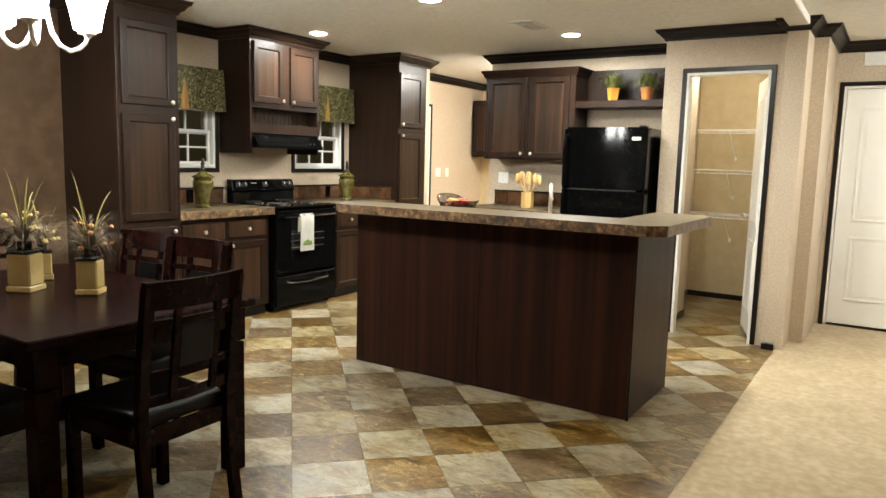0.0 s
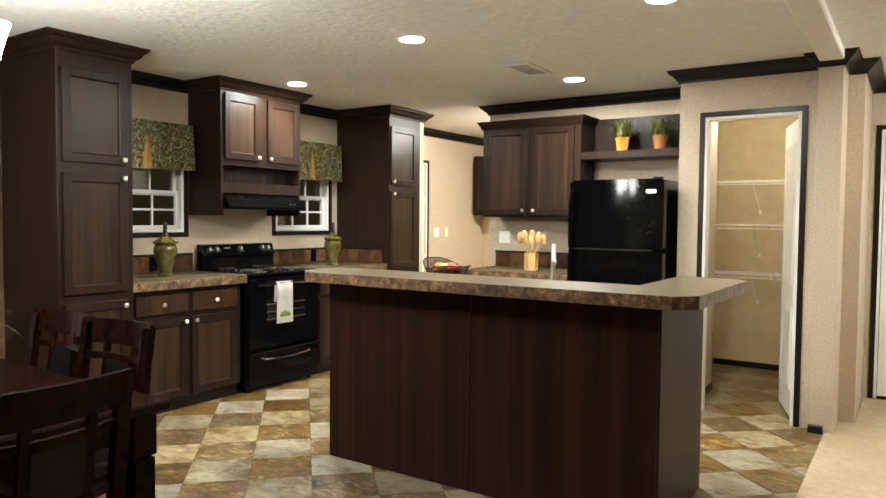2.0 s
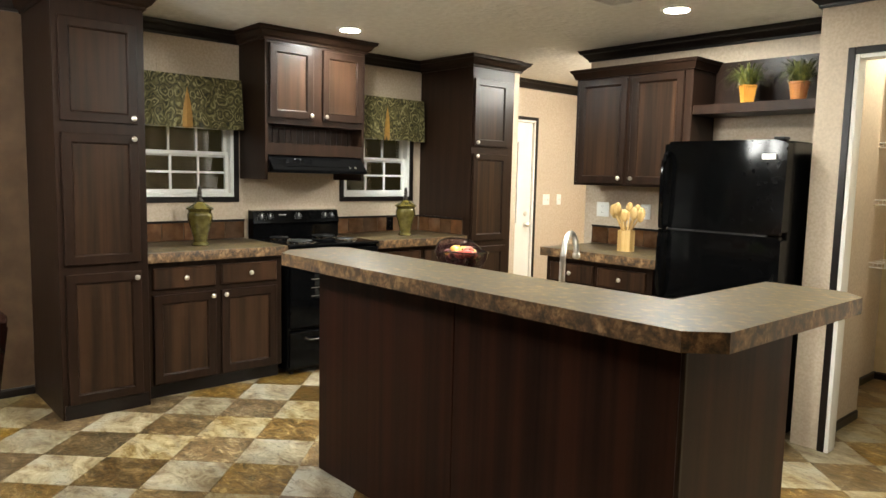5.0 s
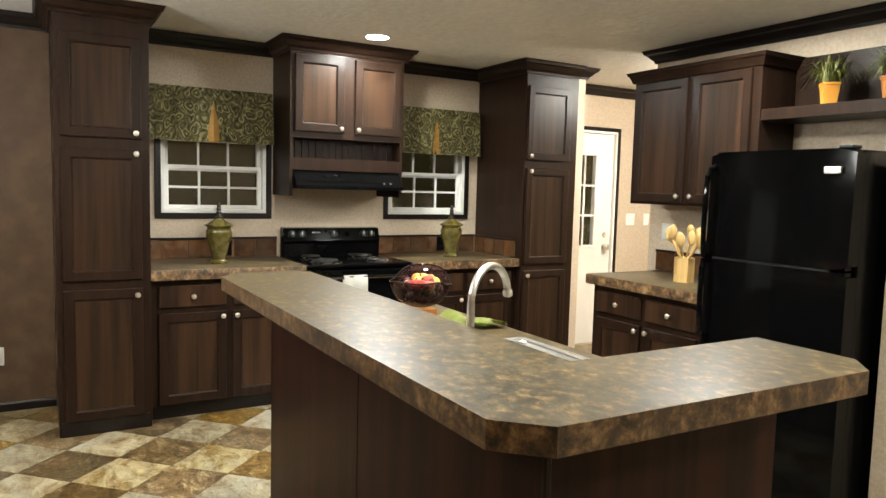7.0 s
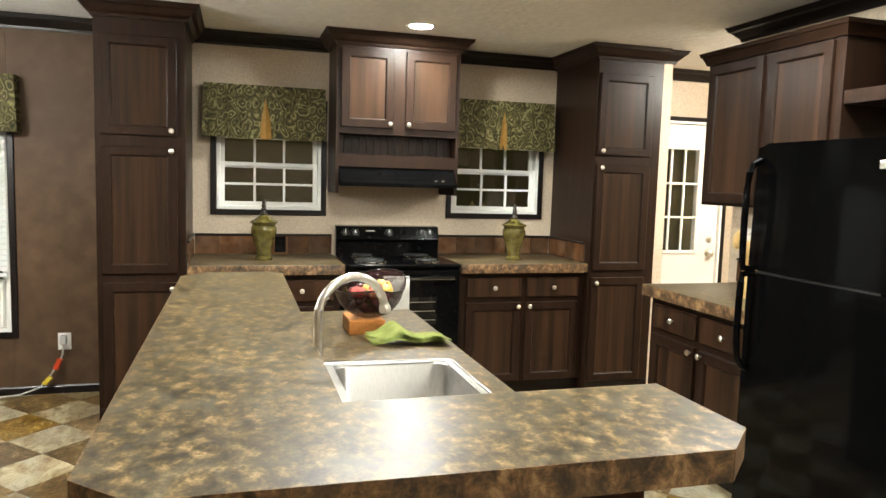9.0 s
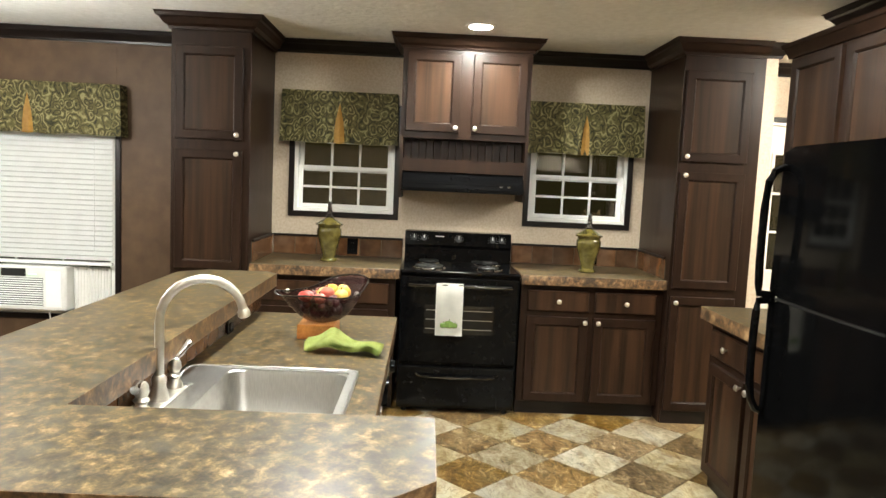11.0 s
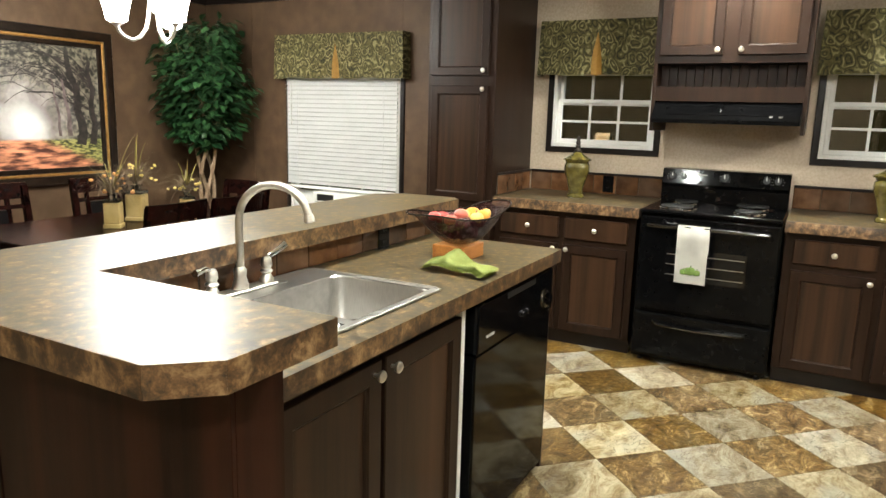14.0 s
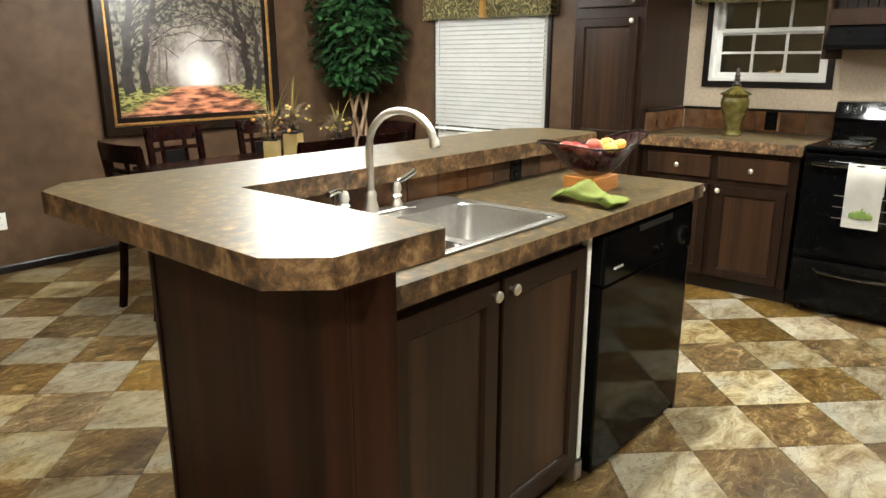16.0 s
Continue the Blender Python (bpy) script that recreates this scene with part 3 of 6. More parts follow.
crown("trim_crown_west_dining", [(-0.64, YP), (XW, YP), (XW, 2.785)][::1])
crown("trim_crown_over_windows", [(XW, 3.28), (XW, 4.185)])
crown("trim_crown_over_window", [(XW, 5.04), (XW, 5.94)])
crown("trim_crown_stub", [(-4.438, 6.459), (-4.438, 6.542), (XW + 0.002, 6.542)])
crown("trim_crown_hall", [(XW, 6.63), (XW, YH), (-1.95, YH)])
crown("trim_crown_refrigerator", [(-3.602, YF + 0.10), (-3.602, YF), (-1.642, YF)])
crown("trim_crown_pantry", [(-1.642, 6.36), (-1.642, 5.788), (-0.754, 5.788), (-0.754, 5.698), (-0.608, 5.698), (-0.608, 6.058), (-0.508, 6.058), (-0.508, YD), (XE, YD)])

BASE_PROFILE = [(0, 0.0), (0.012, 0.0), (0.012, 0.045), (0.006, 0.055), (0, 0.055)]


def baseboard(name, path):
    structure(name, sweep(bmesh.new(), path, BASE_PROFILE), CROWN, "dark narrow baseboard", "baseboard")


baseboard("baseboard_dining", [(-0.62, YP), (XW, YP), (XW, 2.785)])
baseboard("baseboard_pantry", [(-1.55, 5.885), (-1.55, 6.54)])
baseboard("baseboard_pantry_back", [(-1.79, 6.56), (-1.79, 7.65), (-0.72, 7.65)])
baseboard("baseboard_column", [(-0.752, 5.70), (-0.665, 5.70)])
baseboard("baseboard_hall", [(XW, 7.60), (XW, YH), (-1.95, YH)])


# ---- windows ----
def window(name, hole, label, rail_z, sash_rows):
    y0, z0, y1, z1 = hole
    w = thing(name, (XW, (y0 + y1) / 2, z0), label, "window", kind="structure")
    F = facing("+x", XW)
    bm = flat_ring(bmesh.new(), F, y0 - 0.038, z0 - 0.038, y1 + 0.038, z1 + 0.038, 0.038, 0.0005, 0.014)
    part("trim", bm, CROWN, w, "dark stained casing")
    f = 0.027
    bm = flat_ring(bmesh.new(), F, y0 + 0.0005, z0 + 0.0005, y1 - 0.0005, z1 - 0.0005, f, -0.09, 0.006)
    part("window_frame", bm, WHITE, w, "white vinyl frame")
    for k, (a, b, d) in enumerate(((z0 + f, rail_z + 0.02, -0.030), (rail_z - 0.02, z1 - f, -0.060))):
        bm = bmesh.new()
        g = 0.028
        A0, A1 = y0 + f, y1 - f
        flat_ring(bm, F, A0, a, A1, b, g, d - 0.024, d)
        s = part("sash", bm, WHITE, w)
        bm = bmesh.new()
        rows = sash_rows[k]
        for i in (1, 2):
            y = A0 + g + (A1 - A0 - 2 * g) * i / 3
            fbox(bm, F, y - 0.008, d - 0.016, a + g, y + 0.008, d - 0.004, b - g)
        for i in range(1, rows):
            z = a + g + (b - a - 2 * g) * i / rows
            fbox(bm, F, A0 + g, d - 0.0155, z - 0.008, A1 - g, d - 0.0045, z + 0.008)
        part("muntin", bm, WHITE, s)
        pane = part("pane", fbox(bmesh.new(), F, A0 + g, d - 0.022, a + g, A1 - g, d - 0.018, b - g), GLASS, s, "dark night-time window pane")
        pane.visible_shadow = False
        inner = part("pane", fbox(bmesh.new(), F, A0 + g, d - 0.011, a + g, A1 - g, d - 0.008, b - g), GLASS, s, "inner glass of the double pane")
        inner.visible_shadow = False
    return w


window("window_1", WIN[1], "white double-hung window with grids, night outside", 1.552, (2, 2))
window("window_2", WIN[2], "white double-hung window with grids, night outside", 1.558, (2, 2))
window("window_3", WIN[0], "tall white window half filled by an air conditioner", 1.21, (1, 2))


def blind(y0, y1, z_top, z_bot):
    b = thing("window_blind", (XW + 0.035, (y0 + y1) / 2, z_bot), "white horizontal slat blind lowered over the window", "blind")
    part("headrail", B(XW + 0.012, y0, z_top - 0.045, XW + 0.06, y1, z_top, bevel=0.004), BLIND, b)
    n = int((z_top - 0.05 - z_bot) / 0.036)
    for i in range(n):
        z = z_top - 0.06 - i * 0.036
        bm = bmesh.new()
        tilt = 0.0195
        v = [bm.verts.new(c) for c in ((XW + 0.028, y0, z + tilt), (XW + 0.041, y0, z + 0.004), (XW + 0.049, y0, z - tilt), (XW + 0.028, y1, z + tilt), (XW + 0.041, y1, z + 0.004), (XW + 0.049, y1, z - tilt))]
        bm.faces.new((v[0], v[1], v[4], v[3]))
        bm.faces.new((v[1], v[2], v[5], v[4]))
        bmesh.ops.solidify(bm, geom=list(bm.faces), thickness=0.0025)
        part("slat", bm, BLIND, b)
    part("bottom_rail", B(XW + 0.02, y0, z_bot - 0.012, XW + 0.058, y1, z_bot + 0.012, bevel=0.004), BLIND, b)
    for y in (y0 + 0.12, y1 - 0.12):
        part("cord", tube(bmesh.new(), [(XW + 0.058, y, z_top - 0.03), (XW + 0.058, y, z_bot)], 0.0014, 5), BLIND, b)
    part("wand", tube(bmesh.new(), [(XW + 0.064, y0 + 0.06, z_top - 0.05), (XW + 0.066, y0 + 0.06, z_top - 0.62)], 0.004, 6), WHITE, b)


blind(1.05, 2.16, 1.95, 0.80)


def air_conditioner(y0, y1, z0, z1):
    a = thing("air_conditioner", (XW + 0.05, (y0 + y1) / 2, z0), "white window air conditioner with a louvred front", "air conditioner")
    part("body", B(XW - 0.28, y0, z0, XW + 0.10, y1, z1, bevel=0.012), WHITE, a)
    bm = bmesh.new()
    for i in range(13):
        z = z0 + 0.03 + i * 0.016
        box(bm, XW + 0.1015, y0 + 0.03, z, XW + 0.108, y1 - 0.16, z + 0.009)
    # flat black sheet: shade between the louvres put into colour
    part("intake", B(XW + 0.1004, y0 + 0.03, z0 + 0.03, XW + 0.1012, y1 - 0.16, z0 + 0.235), BLACK_MATTE, a, "black sheet for the shade behind the louvres")
    part("grille", bm, BLIND, a, "white louvred intake grille")
    part("control_panel", B(XW + 0.10, y1 - 0.14, z0 + 0.03, XW + 0.105, y1 - 0.03, z1 - 0.03, bevel=0.002), BLIND, a)
    part("display", B(XW + 0.105, y1 - 0.26, z1 - 0.062, XW + 0.108, y1 - 0.20, z1 - 0.052), BULB_GREEN, a, "small green lit display")
    part("vent", B(XW + 0.10, y0 + 0.05, z1 - 0.075, XW + 0.104, y1 - 0.28, z1 - 0.02), BLACK_MATTE, a, "dark air outlet")
    for q in ((1.085, y0), (y1, 2.125)):
        n = 2 * int((q[1] - q[0]) / 0.02)
        fold = [(XW - (0.002 if i % 2 else 0.014), q[0] + (q[1] - q[0]) * i / n) for i in range(n + 1)]
        bm = prism(bmesh.new(), [(XW - 0.03, q[1]), (XW - 0.03, q[0])] + fold, z0, z1 - 0.01)
        part("side_curtain", bm, WHITE, a, "pleated white filler panel")


air_conditioner(1.36, 1.86, 0.455, 0.775)


def valance(name, y0, y1, z0, z1, label):
    """A padded board-mounted valance with an inverted gold pleat."""
    v = thing(name, (XW, (y0 + y1) / 2, z1), label, "valance", "window valances")
    mid, d = (y0 + y1) / 2, 0.115
    part("board", B(XW + 0.001, y0 + 0.01, z1 - 0.02, XW + d - 0.012, y1 - 0.01, z1 - 0.004), PAISLEY, v)
    bm = bmesh.new()
    rows, outline = 8, []
    n = 40
    for i in range(n + 1):
        outline.append((y0 + (mid - y0) * i / n, 0, -1))
    outline.append((mid - 0.001, 1, -1))
    outline.append((mid + 0.001, 1, 1))
    for i in range(n + 1):
        outline.append((mid + (y1 - mid) * i / n, 0, 1))
    grid = []
    for r in range(rows + 1):
        t = r / rows
        z = z1 - (z1 - z0) * t
        line = []
        spread = 0.066 * max(0.0, t - 0.16)
        for y, inner, side in outline:
            e = (y - mid) / (y1 - mid)
            yy = y + 0.012 * t * e
            gap = spread * max(0, 1 - abs(y - mid) / 0.09)
            yy += side * gap * (0.4 if inner else 1)
            x = XW + d + 0.010 * t + 0.004 * math.sin(y * 23 + 2 * t) * t + 0.003 * math.sin(y * 61) * t
            if inner:
                x -= 0.02
            line.append(bm.verts.new((x, yy, z + (0.004 * math.sin(y * 17) * t))))
        # returns to the wall
        line.insert(0, bm.verts.new((XW + 0.002, y0 - 0.010 * t, z)))
        line.append(bm.verts.new((XW + 0.002, y1 + 0.010 * t, z)))
        grid.append(line)
    for a, b in zip(grid, grid[1:]):
        for i in range(len(a) - 1):
            bm.faces.new((a[i], a[i + 1], b[i + 1], b[i]))
    bmesh.ops.solidify(bm, geom=list(bm.faces), thickness=0.004)
    part("fabric", bm, PAISLEY, v, "olive paisley fabric", True)
    bm = bmesh.new()
    zt = z1 - (z1 - z0) * 0.22
    pts = [(mid, zt), (mid - 0.058, z0 + 0.004), (mid, z0 - 0.003), (mid + 0.058, z0 + 0.004)]
    vs = [bm.verts.new((XW + d - 0.001 + (0.006 if i in (1, 3) else -0.006 if i == 2 else 0.004), y, z)) for i, (y, z) in enumerate(pts)]
    bm.faces.new((vs[0], vs[1], vs[2]))
    bm.faces.new((vs[0], vs[2], vs[3]))
    bmesh.ops.solidify(bm, geom=list(bm.faces), thickness=0.004)
    part("pleat", bm, GOLD_FABRIC, v, "gold fabric pleat insert")


valance("window_valance", 3.352, 4.152, 1.727, 2.085, "olive paisley valance with a gold pleat over the window")
valance("window_valance", 5.072, 5.885, 1.727, 2.085, "olive paisley valance with a gold pleat over the window")
valance("window_valance", 0.985, 2.242, 1.705, 2.058, "wide olive paisley valance with a gold pleat over the blind")


# ---- cabinets along the range wall ----
def tall_cabinet(y0, y1, a, b, left_knobs, crown_path, label):
    c = thing("tall_cabinet", (-4.75, (y0 + y1) / 2, 0), label, "cabinet", "tall pantry cabinets")
    XF = -4.42
    bm = B(XW + 0.001, y0, 0.0, XF, y1, 2.40, bevel=0.002)
    part("body", bm, WOOD, c)
    part("toe_kick", B(XF, y0 + 0.01, 0.0, XF + 0.004, y1 - 0.01, 0.085), CROWN, c)
    k = a + 0.026 if left_knobs else b - 0.03
    shaker("+x", XF, a, 1.692, b, 2.252, c, (k, 1.722), "upper_door", rail=0.052)
    shaker("+x", XF, a, 0.888, b, 1.627, c, (k, 1.606), "middle_door", rail=0.052)
    shaker("+x", XF, a, 0.088, b, 0.834, c, (k, 0.798), "lower_door", rail=0.052)
    part("crown", sweep(bmesh.new(), crown_path, crown_at(2.345, 2.4385, 0.085)), WOOD, c, "stepped dark crown moulding")


tall_cabinet(2.79, 3.275, 2.820, 3.230, False, [(XW + 0.002, 2.79), (-4.418, 2.79), (-4.418, 3.275), (XW + 0.002, 3.275)], "tall dark wood cabinet with three doors beside the dining wall")
tall_cabinet(5.945, 6.455, 5.962, 6.374, True, [(XW + 0.002, 5.945), (-4.418, 5.945), (-4.418, 6.455)], "tall dark wood cabinet with three doors beside the hall")


def base_cabinet(side, plane, u0, u1, back, group, label, at):
    c = thing("base_cabinet", at, label, "cabinet", group)
    F = facing(side, plane)
    bm = fbox(bmesh.new(), F, u0, back, 0.09, u1, 0, 0.866, 0.002)
    part("body", bm, WOOD, c)
    part("toe_kick", fbox(bmesh.new(), F, u0 + 0.003, back, 0.0, u1 - 0.003, -0.04, 0.089), CROWN, c)
    m = (u0 + u1) / 2
    for a, b, kn in ((u0 + 0.044, m - 0.019, m - 0.043), (m + 0.019, u1 - 0.044, m + 0.043)):
        drawer(side, plane, a, 0.694, b, 0.829, c)
        shaker(side, plane, a, 0.100, b, 0.658, c, (kn, 0.630), rail=0.054)
    return c


base_cabinet("+x", -4.49, 3.278, 4.205, -0.598, "base cabinets by the range", "dark wood base cabinet with two drawers and two doors", (-4.75, 3.75, 0))
base_cabinet("+x", -4.49, 5.014, 5.942, -0.598, "base cabinets by the range", "dark wood base cabinet with two drawers and two doors", (-4.75, 5.48, 0))
base_cabinet("-y", 5.85, -3.478, -2.588, -0.595, "base cabinet by the refrigerator", "dark wood base cabinet with two drawers and two doors", (-2.95, 6.1, 0))


def countertop(name, x0, y0, x1, y1, at, label, front):
    """A laminate slab with a rolled front edge."""
    c = thing(name, at, label, "countertop")
    bm = prism(bmesh.new(), [(x0, y0), (x1, y0), (x1, y1), (x0, y1)], 0.868, 0.93, 0.004, 2)
    for f in bm.faces:
        f.normal_update()
        f.material_index = 0 if f.normal.z > 0.5 else 1
    part("slab", bm, [COUNTER, COUNTER_EDGE], c, smooth=True)
    return c


countertop("countertop", XW + 0.001, 3.278, -4.435, 4.226, (-4.76, 3.75, 0.886), "mottled brown laminate countertop by the range", "+x")
countertop("countertop", XW + 0.001, 5.008, -4.435, 5.943, (-4.76, 5.48, 0.886), "mottled brown laminate countertop by the range", "+x")
countertop("countertop", -3.500, 5.793, -2.425, YF - 0.001, (-2.95, 6.1, 0.886), "mottled brown laminate countertop by the refrigerator", "-y")


def backsplash(at, runs, label):
    """A row of slate tiles under a dark cap rail; runs of (side, plane, u0, u1, z0, z1, cap)."""
    b = thing("backsplash", at, label, "backsplash", kind="structure")
    for side, plane, u0, u1, z0, z1, cap in runs:
        F = facing(side, plane)
        part("bed", fbox(bmesh.new(), F, u0, 0.0005, z0, u1, 0.004, z1), GROUT, b)
        n = max(1, round((u1 - u0) / 0.152))
        w = (u1 - u0) / n
        for i in range(n):
            part("tile", fbox(bmesh.new(), F, u0 + i * w + 0.002, 0.004, z0 + 0.002, u0 + (i + 1) * w - 0.002, 0.0095, z1 - 0.002, 0.0015), SPLASH, b)
        if cap:
            part("cap_rail", fbox(bmesh.new(), F, u0, 0.0005, z1, u1, 0.016, z1 + 0.015, 0.003), CROWN, b, "dark cap rail")


backsplash((-5.08, 3.75, 0.93), [("+x", XW, 3.29, 4.222, 0.931, 1.06, True), ("+y", 3.2755, XW + 0.012, -4.50, 0.931, 1.06, True)], "row of brown slate tiles with a dark cap")
backsplash((-5.08, 5.48, 0.93), [("+x", XW, 5.01, 5.931, 0.931, 1.06, True), ("-y", 5.9445, XW + 0.012, -4.50, 0.931, 1.06, True)], "row of brown slate tiles with a dark cap")
backsplash((-3.0, 6.44, 0.93), [("-y", YF, -3.52, -2.41, 0.931, 1.06, True)], "row of brown slate tiles with a dark cap")


def hood_cabinet():
    y0, y1, XF = 4.190, 5.036, -4.69
    c = thing("hood_cabinet", (-4.92, 4.64, 1.38), "dark wood wall cabinet with an open niche over the range hood", "cabinet")
    bm = bmesh.new()
    part("side_panel", box(bm, XW + 0.001, y0, 1.38, XF, y0 + 0.02, 2.40), WOOD, c)
    part("side_panel", B(XW + 0.001, y1 - 0.02, 1.38, XF, y1, 2.40), WOOD, c)
    part("body", B(XW + 0.001, y0 + 0.02, 1.777, XF, y1 - 0.02, 2.40), WOOD, c)
    part("niche_shelf", B(XW + 0.001, y0 + 0.02, 1.595, XF - 0.005, y1 - 0.02, 1.640), WOOD, c)
    part("niche_rail", B(XF - 0.0045, y0 + 0.0205, 1.558, XF - 0.0005, y1 - 0.0205, 1.643), WOOD, c)
    for i in range(16):
        a = y0 + 0.022 + i * (y1 - y0 - 0.044) / 16
        part("beadboard_slat", B(XF - 0.13, a, 1.642, XF - 0.12, a + (y1 - y0 - 0.044) / 16 - 0.002, 1.776, bevel=0.002), WOOD, c)
    m = (y0 + y1) / 2
    shaker("+x", XF, 4.220, 1.820, m - 0.041, 2.330, c, (m - 0.067, 1.848), rail=0.054)
    shaker("+x", XF, m + 0.041, 1.820, 5.008, 2.330, c, (m + 0.060, 1.848), rail=0.054)
    part("crown", sweep(bmesh.new(), [(XW + 0.002, y0), (XF + 0.002, y0), (XF + 0.002, y1), (XW + 0.002, y1)], crown_at(2.352, 2.4385, 0.08)), WOOD, c, "stepped dark crown moulding")


hood_cabinet()


def range_hood():
    h = thing("range_hood", (-4.9, 4.64, 1.42), "black slanted under-cabinet range hood", "range hood")
    y0, y1 = 4.213, 5.013
    bm = bmesh.new()
    prof = [(XW + 0.001, 1.43), (-4.61, 1.43), (-4.61, 1.455), (-4.705, 1.555), (-4.705, 1.592), (XW + 0.001, 1.592)]
    a = [bm.verts.new((x, y0, z)) for x, z in prof]
    b = [bm.verts.new((x, y1, z)) for x, z in prof]
    bm.faces.new(a)
    bm.faces.new(b[::-1])
    for i in range(len(prof)):
        j = (i + 1) % len(prof)
        bm.faces.new((a[i], a[j], b[j], b[i]))
    bmesh.ops.bevel(bm, geom=list(bm.edges), offset=0.003, segments=1, affect="EDGES")
    part("shell", bm, BLACK, h)
    for y in (4.865, 4.915):
        part("switch", lathe(bmesh.new(), [(0.011, 0), (0.011, 0.005), (0, 0.006)], (-4.631, y, 1.475), 10, (0.72, 0, 0.69)), CHROME, h, "small hood switch")
    part("grip_line", B(-4.630, y0 + 0.09, 1.479, -4.629, y1 - 0.14, 1.482), BLACK_SOFT, h)


range_hood()


def stove():
    y0, y1, XF = 4.236, 4.998, -4.425
    s = thing("range", (-4.73, 4.617, 0), "black freestanding electric range with coil burners", "stove")
    part("body", B(XW + 0.03, y0, 0.03, XF - 0.03, y1, 0.905, bevel=0.003), BLACK, s)
    for x in (-5.0, -4.5):
        for y in (y0 + 0.05, y1 - 0.05):
            part("foot", lathe(bmesh.new(), [(0.018, 0), (0.018, 0.03)], (x, y, 0), 10), BLACK_MATTE, s)
    top = part("cooktop", B(XW + 0.03, y0 - 0.003, 0.905, XF, y1 + 0.003, 0.932, bevel=0.008), BLACK, s, "glossy black cooktop")
    for x, y, r in ((-4.90, 4.42, 0.075), (-4.60, 4.42, 0.098), (-4.90, 4.81, 0.098), (-4.60, 4.81, 0.075)):
        part("drip_pan", lathe(bmesh.new(), [(0, 0.933), (r * 0.5, 0.933), (r, 0.936), (r + 0.012, 0.939), (r + 0.016, 0.936), (r + 0.016, 0.932)], (x, y, 0), 24), CHROME, top, "chrome drip pan", True)
        pts = []
        turns = 4 if r > 0.08 else 3
        for i in range(turns * 18 + 1):
            a = 2 * math.pi * i / 18
            q = 0.018 + (r - 0.018) * i / (turns * 18)
            pts.append((x + q * math.cos(a), y + q * math.sin(a), 0.945))
        part("coil", tube(bmesh.new(), pts, 0.0045, 5), BLACK_MATTE, top, "dark spiral burner coil", True)
    bm = bmesh.new()
    prof = [(XW + 0.03, 0.93), (-4.975, 0.93), (-4.985, 1.03), (-4.965, 1.045), (-4.995, 1.14), (XW + 0.03, 1.145)]
    a = [bm.verts.new((x, y0 + 0.004, z)) for x, z in prof]
    b = [bm.verts.new((x, y1 - 0.004, z)) for x, z in prof]
    bm.faces.new(a)
    bm.faces.new(b[::-1])
    for i in range(len(prof)):
        j = (i + 1) % len(prof)
        bm.faces.new((a[i], a[j], b[j], b[i]))
    bmesh.ops.bevel(bm, geom=list(bm.edges), offset=0.003, segments=1, affect="EDGES")
    g = part("backguard", bm, BLACK, s, "glossy black control backguard")
    for y in (4.305, 4.375, 4.62, 4.86, 4.925):
        r = 0.020 if y != 4.62 else 0.024
        k = part("control_knob", lathe(bmesh.new(), [(r + 0.004, 0), (r, 0.004), (r * 0.9, 0.018), (0, 0.019)], (-4.983, y, 1.092), 18, (0.95, 0, 0.3)), BLACK_MATTE, g, "black control knob", True)
        part("pointer", B(-4.966, y - 0.002, 1.095, -4.962, y + 0.002, 1.118), WHITE, k, "white pointer mark")
        bm = bmesh.new()
        for i in range(9):
            t = math.radians(-30 + i * 30)
            box(bm, -4.9790, y + 0.031 * math.cos(t) - 0.002, 1.092 + 0.031 * math.sin(t) - 0.0012, -4.972, y + 0.031 * math.cos(t) + 0.002, 1.092 + 0.031 * math.sin(t) + 0.0012)
        part("dial_marks", bm, CORD, k, "pale dial marks")
    part("badge", B(-4.985, 4.455, 1.105, -4.975, 4.515, 1.112), CORD, g, "small pale maker's bar")
    part("marks", B(-4.982, 4.715, 1.080, -4.974, 4.745, 1.115), BLACK_SOFT, g)
    d = part("oven_door", B(XF - 0.03, y0 + 0.004, 0.335, XF, y1 - 0.004, 0.895, bevel=0.008), BLACK, s, "glossy black oven door")
    part("oven_window", B(XF, y0 + 0.16, 0.53, XF + 0.002, y1 - 0.16, 0.715), DARK_GLASS, d, "dark oven window")
    bm = bmesh.new()
    for z in (0.56, 0.62, 0.68):
        box(bm, XF + 0.002, y0 + 0.17, z, XF + 0.003, y1 - 0.17, z + 0.004)
    part("rack", bm, STEEL, d, "oven rack wires behind the glass")
    bm = tube(bmesh.new(), [(XF - 0.002, y0 + 0.06, 0.845), (XF + 0.04, y0 + 0.06, 0.845), (XF + 0.043, y0 + 0.10, 0.845), (XF + 0.043, y1 - 0.10, 0.845), (XF + 0.04, y1 - 0.06, 0.845), (XF - 0.002, y1 - 0.06, 0.845)], 0.011, 8)
    part("handle", bm, GLOSS_BLACK, d, "black bar handle", True)
    w = part("drawer", B(XF - 0.03, y0 + 0.004, 0.05, XF + 0.002, y1 - 0.004, 0.315, bevel=0.01), BLACK, s, "glossy black storage drawer")
    bm = tube(bmesh.new(), [(XF, y0 + 0.12, 0.268), (XF + 0.022, y0 + 0.15, 0.256), (XF + 0.026, (y0 + y1) / 2, 0.250), (XF + 0.022, y1 - 0.15, 0.256), (XF, y1 - 0.12, 0.268)], 0.010, 8)
    part("handle", bm, GLOSS_BLACK, w, "curved black drawer handle", True)


stove()


